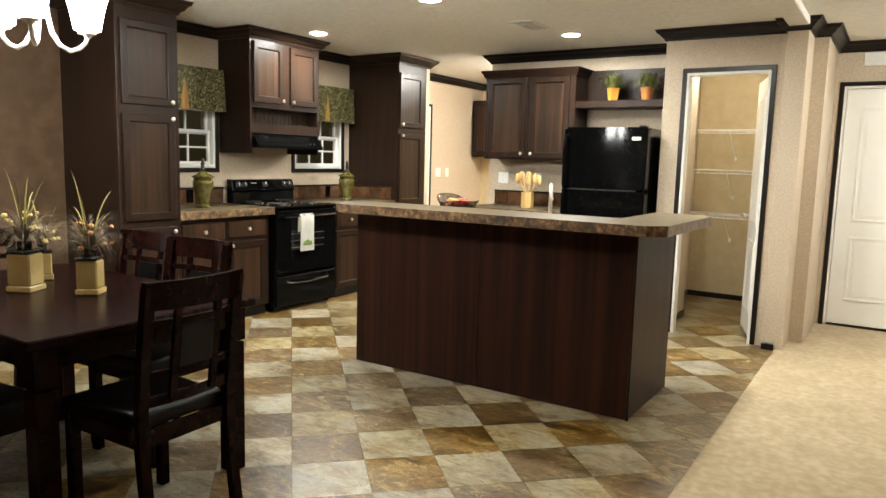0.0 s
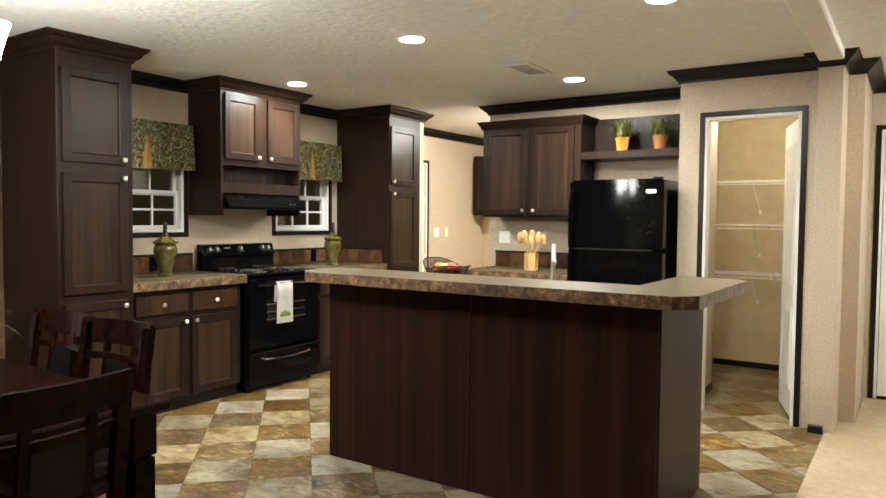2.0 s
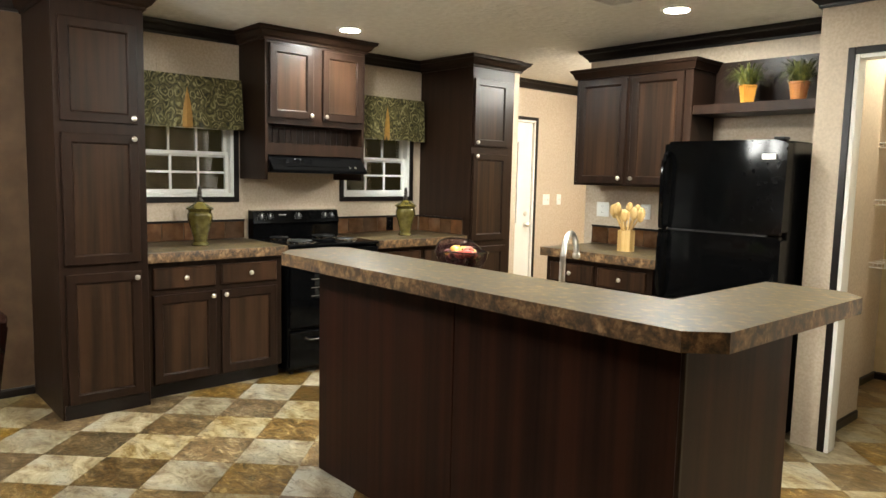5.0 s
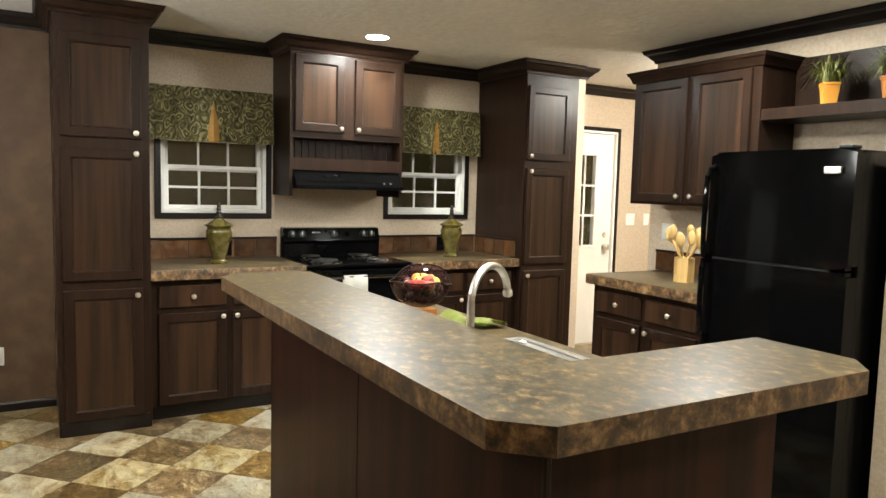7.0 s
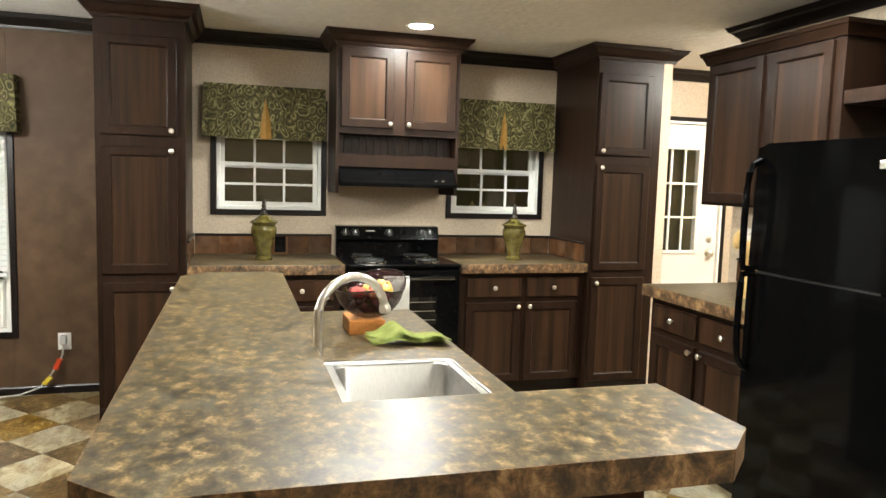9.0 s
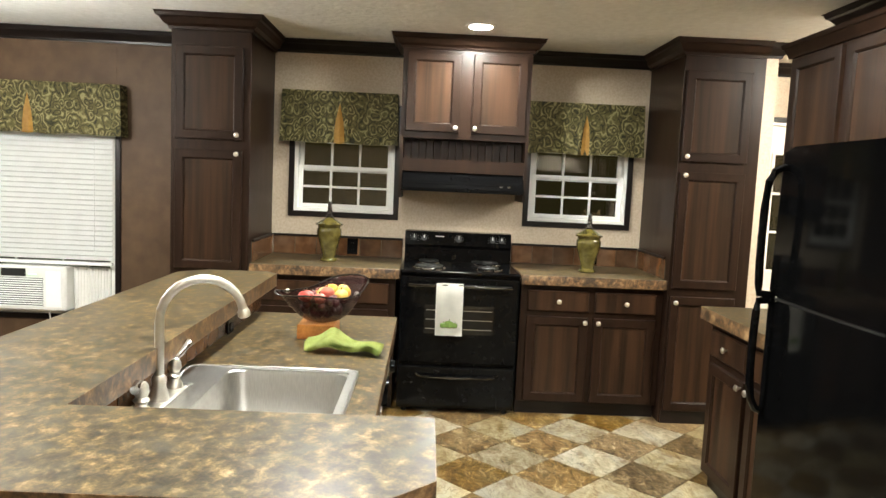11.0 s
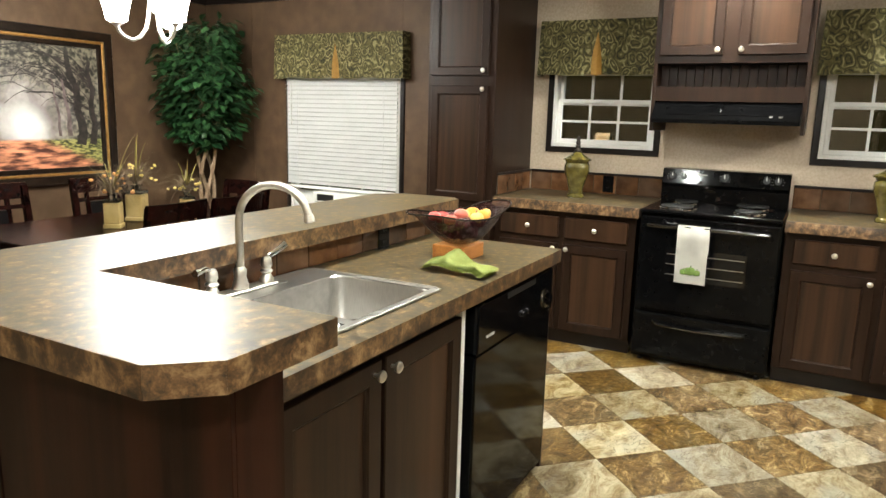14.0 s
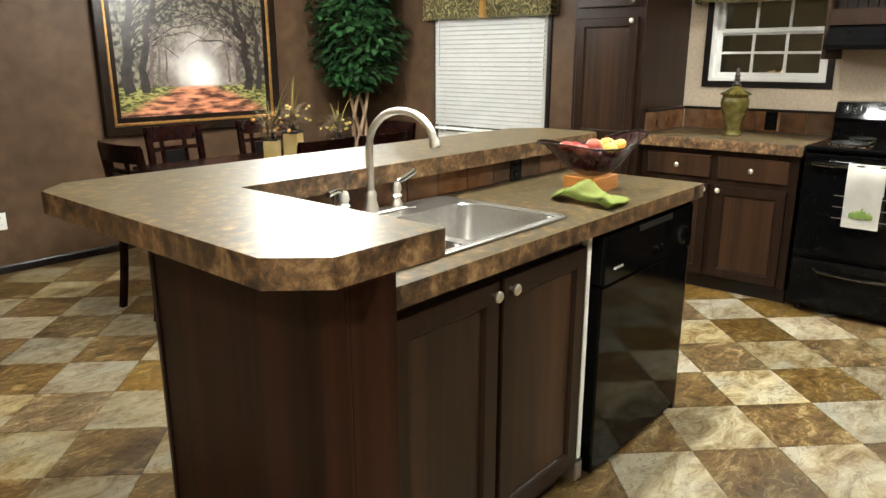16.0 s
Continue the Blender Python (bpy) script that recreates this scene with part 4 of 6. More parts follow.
def hanging_towel():
    t = thing("dish_towel", (-4.37, 4.56, 0.56), "white dish towel with a green pumpkin motif on the oven handle", "towel")
    y0, y1 = 4.465, 4.635
    bm = bmesh.new()
    prof = [(-4.402, 0.70), (-4.400, 0.80), (-4.397, 0.845), (-4.382, 0.862), (-4.367, 0.845), (-4.364, 0.78), (-4.366, 0.66), (-4.368, 0.53)]
    rows = []
    for x, z in prof:
        rows.append([bm.verts.new((x + 0.003 * math.sin(i * 1.3 + z * 9), y0 + (y1 - y0) * i / 8 + 0.006 * (0.86 - z), z)) for i in range(9)])
    for a, b in zip(rows, rows[1:]):
        for i in range(8):
            bm.faces.new((a[i], a[i + 1], b[i + 1], b[i]))
    bmesh.ops.solidify(bm, geom=list(bm.faces), thickness=0.006)
    part("cloth", bm, TOWEL_WHITE, t, smooth=True)
    bm = bmesh.new()
    for dy, r in ((-0.036, 0.019), (0.036, 0.019), (0, 0.027)):
        for k in (-1.1, -0.55, 0, 0.55, 1.1):
            ball(bm, (-4.3645 + 0.0015 * (1.1 - abs(k)), 4.552 + dy + k * r * 0.62, 0.582 + r * 0.8), 1, (0.0045, r * 0.36, r * (0.92 - 0.12 * abs(k))), 10, 8)
        tube(bm, [(-4.362, 4.552 + dy, 0.582 + r * 1.6), (-4.361, 4.557 + dy, 0.582 + r * 2.1)], 0.003, 6)
    part("motif", bm, MOTIF, t, "green embroidered pumpkins", True)


hanging_towel()


# ---- refrigerator wall ----
def upper_cabinet():
    x0, x1, YC = -3.487, -2.545, 6.14
    c = thing("wall_cabinet", (-3.05, 6.3, 1.39), "dark wood wall cabinet with two doors", "cabinet")
    part("body", B(x0, YC, 1.39, x1, YF - 0.001, 2.20, bevel=0.002), WOOD, c)
    m = (x0 + x1) / 2
    shaker("-y", YC, x0 + 0.034, 1.406, m - 0.021, 2.162, c, (m - 0.052, 1.446), rail=0.052)
    shaker("-y", YC, m + 0.021, 1.406, x1 - 0.055, 2.162, c, (m + 0.052, 1.446), rail=0.052)
    part("crown", sweep(bmesh.new(), [(x0, YF - 0.002), (x0, YC), (x1, YC), (x1, YF - 0.002)][::1], crown_at(2.172, 2.240, 0.045)), WOOD, c, "dark crown moulding")
    s = thing("wall_shelf", (-2.12, 6.3, 1.885), "dark wood open shelf over the refrigerator", "shelf")
    part("back_panel", B(-2.543, YF - 0.016, 1.934, -1.642, YF - 0.001, 2.235), WOOD, s)
    part("shelf_board", B(-2.543, 6.145, 1.872, -1.642, YF - 0.001, 1.933, bevel=0.002), WOOD, s)


upper_cabinet()


def refrigerator():
    x0, x1, Y = -2.392, -1.682, 5.577
    r = thing("refrigerator", (-2.1, 6.05, 0), "glossy black top-freezer refrigerator", "refrigerator")
    part("body", B(x0 + 0.004, Y + 0.08, 0.02, x1 - 0.004, 6.40, 1.662, bevel=0.006), BLACK_SOFT, r, "black textured cabinet")
    part("grille", B(x0 + 0.01, Y + 0.07, 0.02, x1 - 0.01, Y + 0.079, 0.09), BLACK_MATTE, r)
    for nm, a, b in (("freezer_door", 1.160, 1.667), ("fresh_food_door", 0.095, 1.150)):
        bm = bmesh.new()
        n = 10
        front = [(x0 + (x1 - x0) * i / n, Y - 0.012 * math.sin(math.pi * i / n)) for i in range(n + 1)]
        prism(bm, front + [(x1, Y + 0.077), (x0, Y + 0.077)], a, b)
        bmesh.ops.bevel(bm, geom=[e for e in bm.edges if abs(e.verts[0].co.z - e.verts[1].co.z) < 1e-5], offset=0.018, segments=4, affect="EDGES")
        if nm == "freezer_door":
            for v in bm.verts:
                if v.co.y < Y + 0.03:
                    v.co.y += 0.012 * (v.co.z - a) / (b - a)
        d = part(nm, bm, BLACK, r, "glossy black curved door", True)
        if nm == "freezer_door":
            zs = [(1.60, 0.004), (1.585, -0.030), (1.55, -0.048), (1.47, -0.056), (1.37, -0.058), (1.27, -0.057), (1.20, -0.054), (1.168, -0.050), (1.163, 0.003)]
        else:
            zs = [(1.147, 0.003), (1.142, -0.050), (1.11, -0.054), (1.03, -0.057), (0.94, -0.058), (0.86, -0.056), (0.80, -0.048), (0.765, -0.030), (0.75, 0.004)]
        part("handle", tube(bmesh.new(), [(x0 + 0.030, Y + o, z) for z, o in zs], 0.0135, 8), BLACK, d, "curved black handle", True)
        if nm == "freezer_door":
            part("badge", B(-1.805, Y - 0.0115, 1.562, -1.733, Y + 0.002, 1.590, bevel=0.002), NICKEL, d, "silver maker's plate")
            part("hinge_cap", B(x1 - 0.08, Y + 0.01, 1.667, x1 - 0.02, Y + 0.08, 1.681, bevel=0.004), BLACK_MATTE, d)
        else:
            part("trim", B(x0 + 0.05, Y - 0.006, 1.1505, x1 - 0.08, Y + 0.02, 1.158), BLACK_MATTE, d)


refrigerator()


# ---- island ----
def island():
    c = thing("kitchen_island", (-2.05, 3.95, 0), "dark wood kitchen island with a raised bar", "island")
    X0, X1, Y0, YB = -2.972, -1.089, 3.567, 4.215
    bm = bmesh.new()
    box(bm, X0, Y0 + 0.012, 0.0, X1 - 0.012, 3.684, 1.0205)
    box(bm, X1 - 0.02, 3.685, 0.0, X1 - 0.012, 4.20, 1.0205)
    part("bar_wall", bm, ISLAND_WOOD, c)
    a = X0
    for i, w in enumerate((0.946, 0.933)):
        part("front_panel", B(a, Y0, 0.004, a + w - 0.004, Y0 + 0.0115, 1.0205, bevel=0.0015), ISLAND_WOOD, c)
        a += w
    part("end_panel", B(X1 - 0.0115, Y0 + 0.012, 0.004, X1, 4.292, 1.0205, bevel=0.0015), ISLAND_WOOD, c)
    part("corner_strip", B(X1 - 0.010, Y0 - 0.006, 0.0, X1 + 0.006, Y0 + 0.0105, 1.0205, bevel=0.003), WOOD, c)
    part("end_filler", B(-1.229, 4.2005, 0.0, X1 - 0.0125, 4.290, 1.0205, bevel=0.002), ISLAND_WOOD, c)
    s = thing("sink_cabinet", (-1.77, 4.0, 0), "dark wood sink cabinet with two doors", "cabinet")
    bm = bmesh.new()
    box(bm, -2.100, 3.687, 0.09, -2.080, YB, 0.878)
    box(bm, -1.260, 3.687, 0.09, -1.231, YB, 0.878)
    box(bm, -2.080, YB - 0.02, 0.66, -1.260, YB, 0.878)
    box(bm, -2.080, YB - 0.02, 0.09, -1.260, YB, 0.12)
    box(bm, -2.080, 3.687, 0.09, -1.260, YB - 0.02, 0.10)
    part("body", bm, WOOD, s)
    part("toe_kick", B(-2.100, 3.69, 0, -1.231, YB - 0.05, 0.089), CROWN, s)
    shaker("+y", YB, -1.656, 0.105, -1.262, 0.838, s, (-1.624, 0.806), rail=0.058)
    shaker("+y", YB, -2.098, 0.105, -1.674, 0.838, s, (-1.702, 0.806), rail=0.058)
    part("side_panel", B(-2.886, 3.687, 0.0, -2.864, YB + 0.025, 0.878), WOOD, c)


island()


def bar_top():
    t = thing("bar_top", (-2.0, 3.6, 1.045), "raised L-shaped bar of mottled brown laminate with clipped corners", "countertop")
    pts = [(-0.987, 3.353), (-0.905, 3.437), (-0.893, 4.320), (-0.973, 4.405), (-1.241, 4.405), (-1.241, 3.749), (-3.010, 3.749), (-3.060, 3.70), (-3.050, 3.45), (-2.945, 3.353)]
    part("slab", prism(bmesh.new(), pts, 1.0212, 1.075), COUNTER, t)
    n = len(pts)
    c = sum((Vector(p) for p in pts), Vector((0, 0))) / n
    for i in range(n):
        p, q = Vector(pts[i]), Vector(pts[(i + 1) % n])
        o = Vector(((q - p).y, -(q - p).x)).normalized() * 0.0016
        part("edge_strip", prism(bmesh.new(), [tuple(p), tuple(p + o), tuple(q + o), tuple(q)], 1.0210, 1.0748), COUNTER_EDGE, t, "mottled brown edge band")


bar_top()

SINK = (-2.030, 3.712, -1.310, 4.198)


def low_top():
    t = thing("island_countertop", (-2.1, 4.0, 0.886), "mottled brown laminate countertop round the sink", "countertop")
    x0, y0, x1, y1 = -2.888, 3.685, -1.110, 4.275
    sx0, sy0, sx1, sy1 = SINK[0] + 0.02, SINK[1] + 0.05, SINK[2] - 0.02, SINK[3] - 0.02
    bm = bmesh.new()
    rings = []
    for k, z in (((x0, y0, -1.2300, y1), 0.880), ((x0, y0, -1.2300, y1), 0.93), ((sx0, sy0, sx1, sy1), 0.93), ((sx0, sy0, sx1, sy1), 0.880)):
        rings.append([bm.verts.new((x, y, z)) for x, y in ((k[0], k[1]), (k[2], k[1]), (k[2], k[3]), (k[0], k[3]))])
    for i in range(4):
        p, q = rings[i], rings[(i + 1) % 4]
        for j in range(4):
            f = bm.faces.new((p[j], p[(j + 1) % 4], q[(j + 1) % 4], q[j]))
            f.material_index = 1 if i == 0 else 0
    part("slab", bm, [COUNTER, COUNTER_EDGE], t)
    part("end_piece", B(-1.2298, y0, 0.880, -1.112, 4.199, 0.93), COUNTER, t)


low_top()
backsplash((-2.1, 3.72, 0.93), [("+y", 3.6845, -2.972, -1.115, 0.931, 1.0205, False)], "row of brown slate tiles under the raised bar")


def sink():
    s = thing("kitchen_sink", (-1.7, 3.95, 0.75), "double-bowl stainless steel sink set in the island", "sink")
    x0, y0, x1, y1 = SINK
    bm = bmesh.new()
    bowls = [(x0 + 0.024, y0 + 0.122, -1.620, y1 - 0.024), (-1.584, y0 + 0.122, x1 - 0.024, y1 - 0.024)]
    z, e = 0.936, 0.02
    # rim
    us = [x0, bowls[0][0], bowls[0][2], bowls[1][0], bowls[1][2], x1]
    vs = [y0, bowls[0][1], bowls[0][3], y1]
    for i in range(5):
        for j in range(3):
            if j == 1 and i in (1, 3):
                continue
            box(bm, us[i], vs[j], z - 0.005, us[i + 1], vs[j + 1], z)
    bmesh.ops.remove_doubles(bm, verts=bm.verts, dist=1e-5)
    part("rim", bm, STEEL, s, "brushed steel rim")
    edge, q = [], 0.03
    for cx, cy, t0 in ((x1 - q, y1 - q, 0), (x0 + q, y1 - q, 90), (x0 + q, y0 + q, 180), (x1 - q, y0 + q, 270)):
        edge += [(cx + q * math.cos(radians(t0 + k * 22.5)), cy + q * math.sin(radians(t0 + k * 22.5)), z - 0.001) for k in range(5)]
    part("lip", tube(bmesh.new(), edge + edge[:1], 0.0045, 8), STEEL, s, "rounded bright rim edge", True)
    for a, b, c, d in bowls:
        bm = bmesh.new()

        def ring(k, zz, r):
            pts = []
            for cx, cy, t0 in ((c - r - k, d - r - k, 0), (a + r + k, d - r - k, 90), (a + r + k, b + r + k, 180), (c - r - k, b + r + k, 270)):
                for q in range(5):
                    t = radians(t0 + q * 22.5)
                    pts.append(bm.verts.new((cx + r * math.cos(t), cy + r * math.sin(t), zz)))
            return pts
        rings = [ring(-0.004, z - 0.001, 0.04), ring(0.0, z - 0.006, 0.045), ring(0.006, z - 0.14, 0.05), ring(0.018, z - 0.165, 0.05), ring(0.05, z - 0.172, 0.05)]
        for p, q in zip(rings, rings[1:]):
            for i in range(len(p)):
                bm.faces.new((p[i], p[(i + 1) % len(p)], q[(i + 1) % len(q)], q[i]))
        bm.faces.new(rings[-1])
        bw = part("bowl", bm, STEEL, s, "deep rounded steel bowl", True)
        part("drain", lathe(bmesh.new(), [(0.04, 0), (0.04, 0.003), (0.03, 0.004), (0.028, 0.001), (0, 0.001)], ((a + c) / 2, (b + d) / 2, z - 0.171), 16), CHROME, bw, "steel drain", True)
    part("hole_cover", lathe(bmesh.new(), [(0.019, 0), (0.019, 0.003), (0.014, 0.005), (0, 0.005)], (-1.83, y0 + 0.050, z), 16), STEEL, s, "", True)


sink()


def faucet():
    f = thing("faucet", (-1.674, 3.752, 0.936), "brushed nickel gooseneck faucet with two lever handles", "faucet")
    x, y, z = -1.674, 3.752, 0.936
    part("base_plate", B(x - 0.13, y - 0.026, z, x + 0.13, y + 0.026, z + 0.010, bevel=0.004), NICKEL, f)
    part("collar", lathe(bmesh.new(), [(0.024, 0.008), (0.023, 0.020), (0.016, 0.045), (0.0175, 0.056), (0.0175, 0.064), (0.012, 0.072)], (x, y, z), 18), NICKEL, f, "", True)
    d = Vector((-0.40, 0.92, 0)).normalized()
    pts = [(x, y, z + 0.05), (x, y, z + 0.13), (x, y, z + 0.205)]
    R = 0.098
    for k in range(1, 13):
        a = math.pi * k / 12 * 0.94
        o = R - R * math.cos(a)
        pts.append((x + d.x * o, y + d.y * o, z + 0.205 + R * math.sin(a)))
    part("spout", tube(bmesh.new(), pts, 0.0112, 12), NICKEL, f, "tall arched spout", True)
    e = Vector(pts[-1])
    part("aerator", lathe(bmesh.new(), [(0.0115, -0.020), (0.0150, -0.017), (0.0150, -0.004), (0.0118, 0.002)], e, 14, (d.x * -0.2, d.y * -0.2, 1)), NICKEL, f, "", True)
    for s in (-1, 1):
        hx = x + s * 0.105
        h = part("handle_post", lathe(bmesh.new(), [(0.021, 0.008), (0.020, 0.02), (0.012, 0.034), (0.019, 0.042), (0.012, 0.050), (0.017, 0.060), (0.015, 0.076), (0.010, 0.084), (0, 0.086)], (hx, y, z), 14), NICKEL, f, "", True)
        part("lever", tube(bmesh.new(), [(hx, y, z + 0.066), (hx + s * 0.012, y, z + 0.085), (hx + s * 0.03, y + 0.004, z + (0.092 if s < 0 else 0.090)), (hx + s * 0.056, y + 0.010, z + (0.106 if s < 0 else 0.087)), (hx + s * 0.068, y + 0.012, z + (0.112 if s < 0 else 0.086))], 0.0075, 10, 0.0105), CHROME, h, "lever handle", True)


faucet()


def dishwasher():
    d = thing("dishwasher", (-2.58, 4.0, 0), "black built-in dishwasher under the island counter", "dishwasher")
    x0, x1, Y = -2.862, -2.170, 4.250
    part("tub", B(x0 + 0.01, 3.70, 0.07, x1 - 0.01, Y - 0.06, 0.86), BLACK_MATTE, d)
    part("door", B(x0 + 0.005, Y - 0.058, 0.035, x1 - 0.003, Y, 0.688, bevel=0.006), BLACK, d, "glossy black door")
    p = part("control_panel", B(x0 + 0.005, Y - 0.058, 0.692, x1 - 0.003, Y + 0.006, 0.860, bevel=0.006), BLACK, d, "black control panel")
    part("vent_slot", B(-2.66, Y + 0.006, 0.832, -2.40, Y + 0.008, 0.852), BLACK_MATTE, p)
    part("dial", lathe(bmesh.new(), [(0.034, 0), (0.034, 0.006), (0.026, 0.010), (0.024, 0.022), (0, 0.023)], (-2.775, Y + 0.006, 0.752), 18, (0, 1, 0)), BLACK, p, "round black timer dial", True)
    part("dial_ring", lathe(bmesh.new(), [(0.0345, 0), (0.0345, 0.004), (0.038, 0.004), (0.038, 0)], (-2.775, Y + 0.006, 0.752), 24, (0, 1, 0)), CHROME, p, "thin chrome ring", True)
    for x in (-2.54, -2.58):
        part("button", lathe(bmesh.new(), [(0.012, 0), (0.010, 0.01), (0, 0.011)], (x, Y + 0.006, 0.745), 12, (0, 1, 0)), BLACK, p, "", True)
    part("badge", B(-2.295, Y + 0.006, 0.737, -2.235, Y + 0.008, 0.745), CORD, p, "small silver maker's bar")
    part("toe_kick", B(x0 + 0.02, Y - 0.10, 0.0, x1 - 0.02, Y - 0.06, 0.068), BLACK_MATTE, d)
    part("side_shield", B(-2.140, 4.02, 0.11, -2.118, 4.226, 0.862), WHITE, d, "white insulation edge at the gap")
    part("hinge", B(-2.150, 4.14, 0.03, -2.110, 4.23, 0.10, bevel=0.004), STEEL, d, "steel hinge bracket")


dishwasher()


# ---- doors ----
def panel_door(bm, F, u0, u1, z0, z1, t, panels):
    fbox(bm, F, u0, -t, z0, u1, 0, z1, 0.003)
    for a, b, c, d in panels:
        for q in ((a, b, c, b + 0.022), (a, d - 0.022, c, d), (a, b + 0.022, a + 0.022, d - 0.022), (c - 0.022, b + 0.022, c, d - 0.022)):
            fbox(bm, F, q[0], 0, q[1], q[2], 0.007, q[3], 0.003)
        fbox(bm, F, a + 0.045, 0, b + 0.045, c - 0.045, 0.005, d - 0.045, 0.004)
    return bm


def casing(name, side, plane, u0, u1, z1, parent, jamb_in):
    F = facing(side, plane)
    bm = bmesh.new()
    for q in ((u0 - 0.035, 0, u0, z1 + 0.035), (u1, 0, u1 + 0.035, z1 + 0.035), (u0, z1, u1, z1 + 0.035)):
        fbox(bm, F, q[0], 0.0008, q[1], q[2], 0.014, q[3], 0.003)
    part("casing", bm, CROWN, parent, "dark stained casing")
    bm = bmesh.new()
    for q in ((u0, 0, u0 + 0.022, z1), (u1 - 0.022, 0, u1, z1), (u0 + 0.022, z1 - 0.022, u1 - 0.022, z1)):
        fbox(bm, F, q[0] + 0.0006, -jamb_in, q[1], q[2] - 0.0006, 0.010, q[3] - 0.0006, 0.002)
    part("jamb", bm, WHITE_DOOR, parent, "white painted jamb")


def lever_set(bm, at, axis):
    lathe(bm, [(0.03, 0), (0.03, 0.005), (0.012, 0.010), (0.012, 0.03), (0.026, 0.042), (0.028, 0.055), (0.016, 0.066), (0, 0.068)], at, 16, axis)
    return bm


d = thing("door_1", (-0.04, YD, 0), "closed white panel door with dark casing beside the carpet", "door", kind="structure")
casing("door_1", "-y", YD, -0.44, 0.36, 2.075, d, 0.10)
bm = panel_door(bmesh.new(), facing("-y", YD + 0.012), -0.415, 0.335, 0.03, 2.05, 0.036, [(-0.30, 0.24, 0.22, 0.80), (-0.30, 0.93, 0.22, 1.90)])
part("leaf", bm, WHITE_DOOR, d, "white two-panel door leaf")
part("door_knob", lever_set(bmesh.new(), (0.27, YD + 0.010, 0.95), (0, -1, 0)), NICKEL, d, "", True)

d = thing("door_2", (-1.15, 5.8, 0), "white panel door swung open into the pantry", "door", kind="structure")
casing("door_2", "-y", 5.79, PD[0], PD[2], 2.098, d, 0.09)
m = Matrix.Translation((-0.874, 5.885, 0)) @ Matrix.Rotation(radians(-74), 4, "Z")
bm = panel_door(bmesh.new(), facing("-y", 0.0), -0.585, 0.0, 0.015, 2.07, 0.034, [(-0.49, 0.20, -0.09, 0.78), (-0.49, 0.92, -0.09, 1.92)])
box(bm, -0.59, 0.001, 0.0, -0.585, 0.033, 2.07)
bmesh.ops.transform(bm, matrix=m, verts=bm.verts)
leaf = part("leaf", bm, WHITE_DOOR, d, "white panel door leaf, open")
bm = lever_set(bmesh.new(), (-0.53, 0, 0.96), (0, -1, 0))
lever_set(bm, (-0.53, 0.034, 0.96), (0, 1, 0))
bmesh.ops.transform(bm, matrix=m, verts=bm.verts)
part("door_knob", bm, NICKEL, leaf, "round nickel knob", True)
for z in (0.28, 1.06, 1.82):
    part("hinge", B(-0.875, 5.872, z, -0.864, 5.886, z + 0.085), NICKEL, d)

d = thing("door_3", (XW, 7.1, 0), "white exterior door with a nine-pane window", "door", kind="structure")
casing("door_3", "+x", XW, EXT_DOOR[0], EXT_DOOR[2], 2.03, d, 0.11)
F = facing("+x", XW - 0.02)
bm = bmesh.new()
y0, y1, a0, a1, b0, b1 = 6.745, 7.505, 6.90, 7.285, 0.955, 1.80
for q in ((y0, 0.01, y1, b0), (y0, b1, y1, 2.005), (y0, b0, a0, b1), (a1, b0, y1, b1)):
    fbox(bm, F, q[0], -0.04, q[1], q[2], 0, q[3])
for q in ((a0 - 0.025, b0 - 0.025, a1 + 0.025, b0), (a0 - 0.025, b1, a1 + 0.025, b1 + 0.025), (a0 - 0.025, b0, a0, b1), (a1, b0, a1 + 0.025, b1)):
    fbox(bm, F, q[0], 0, q[1], q[2], 0.010, q[3], 0.003)
leaf = part("leaf", bm, WHITE_DOOR, d, "white steel door leaf")
bm = bmesh.new()
for i in (1, 2):
    y = a0 + (a1 - a0) * i / 3
    fbox(bm, F, y - 0.009, -0.01, b0, y + 0.009, 0.004, b1)
    z = b0 + (b1 - b0) * i / 3
    fbox(bm, F, a0, -0.009, z - 0.009, a1, 0.0035, z + 0.009)
part("muntin", bm, WHITE_DOOR, leaf)
pane = part("pane", fbox(bmesh.new(), F, a0, -0.022, b0, a1, -0.018, b1), GLASS, leaf, "dark night-time door glass")
pane.visible_shadow = False
part("door_knob", lever_set(bmesh.new(), (XW - 0.02, 7.43, 0.935), (1, 0, 0)), NICKEL, leaf, "round nickel knob", True)
part("deadbolt", lathe(bmesh.new(), [(0.027, 0), (0.027, 0.008), (0.018, 0.02), (0, 0.022)], (XW - 0.02, 7.43, 1.05), 16, (1, 0, 0)), NICKEL, leaf, "nickel deadbolt", True)


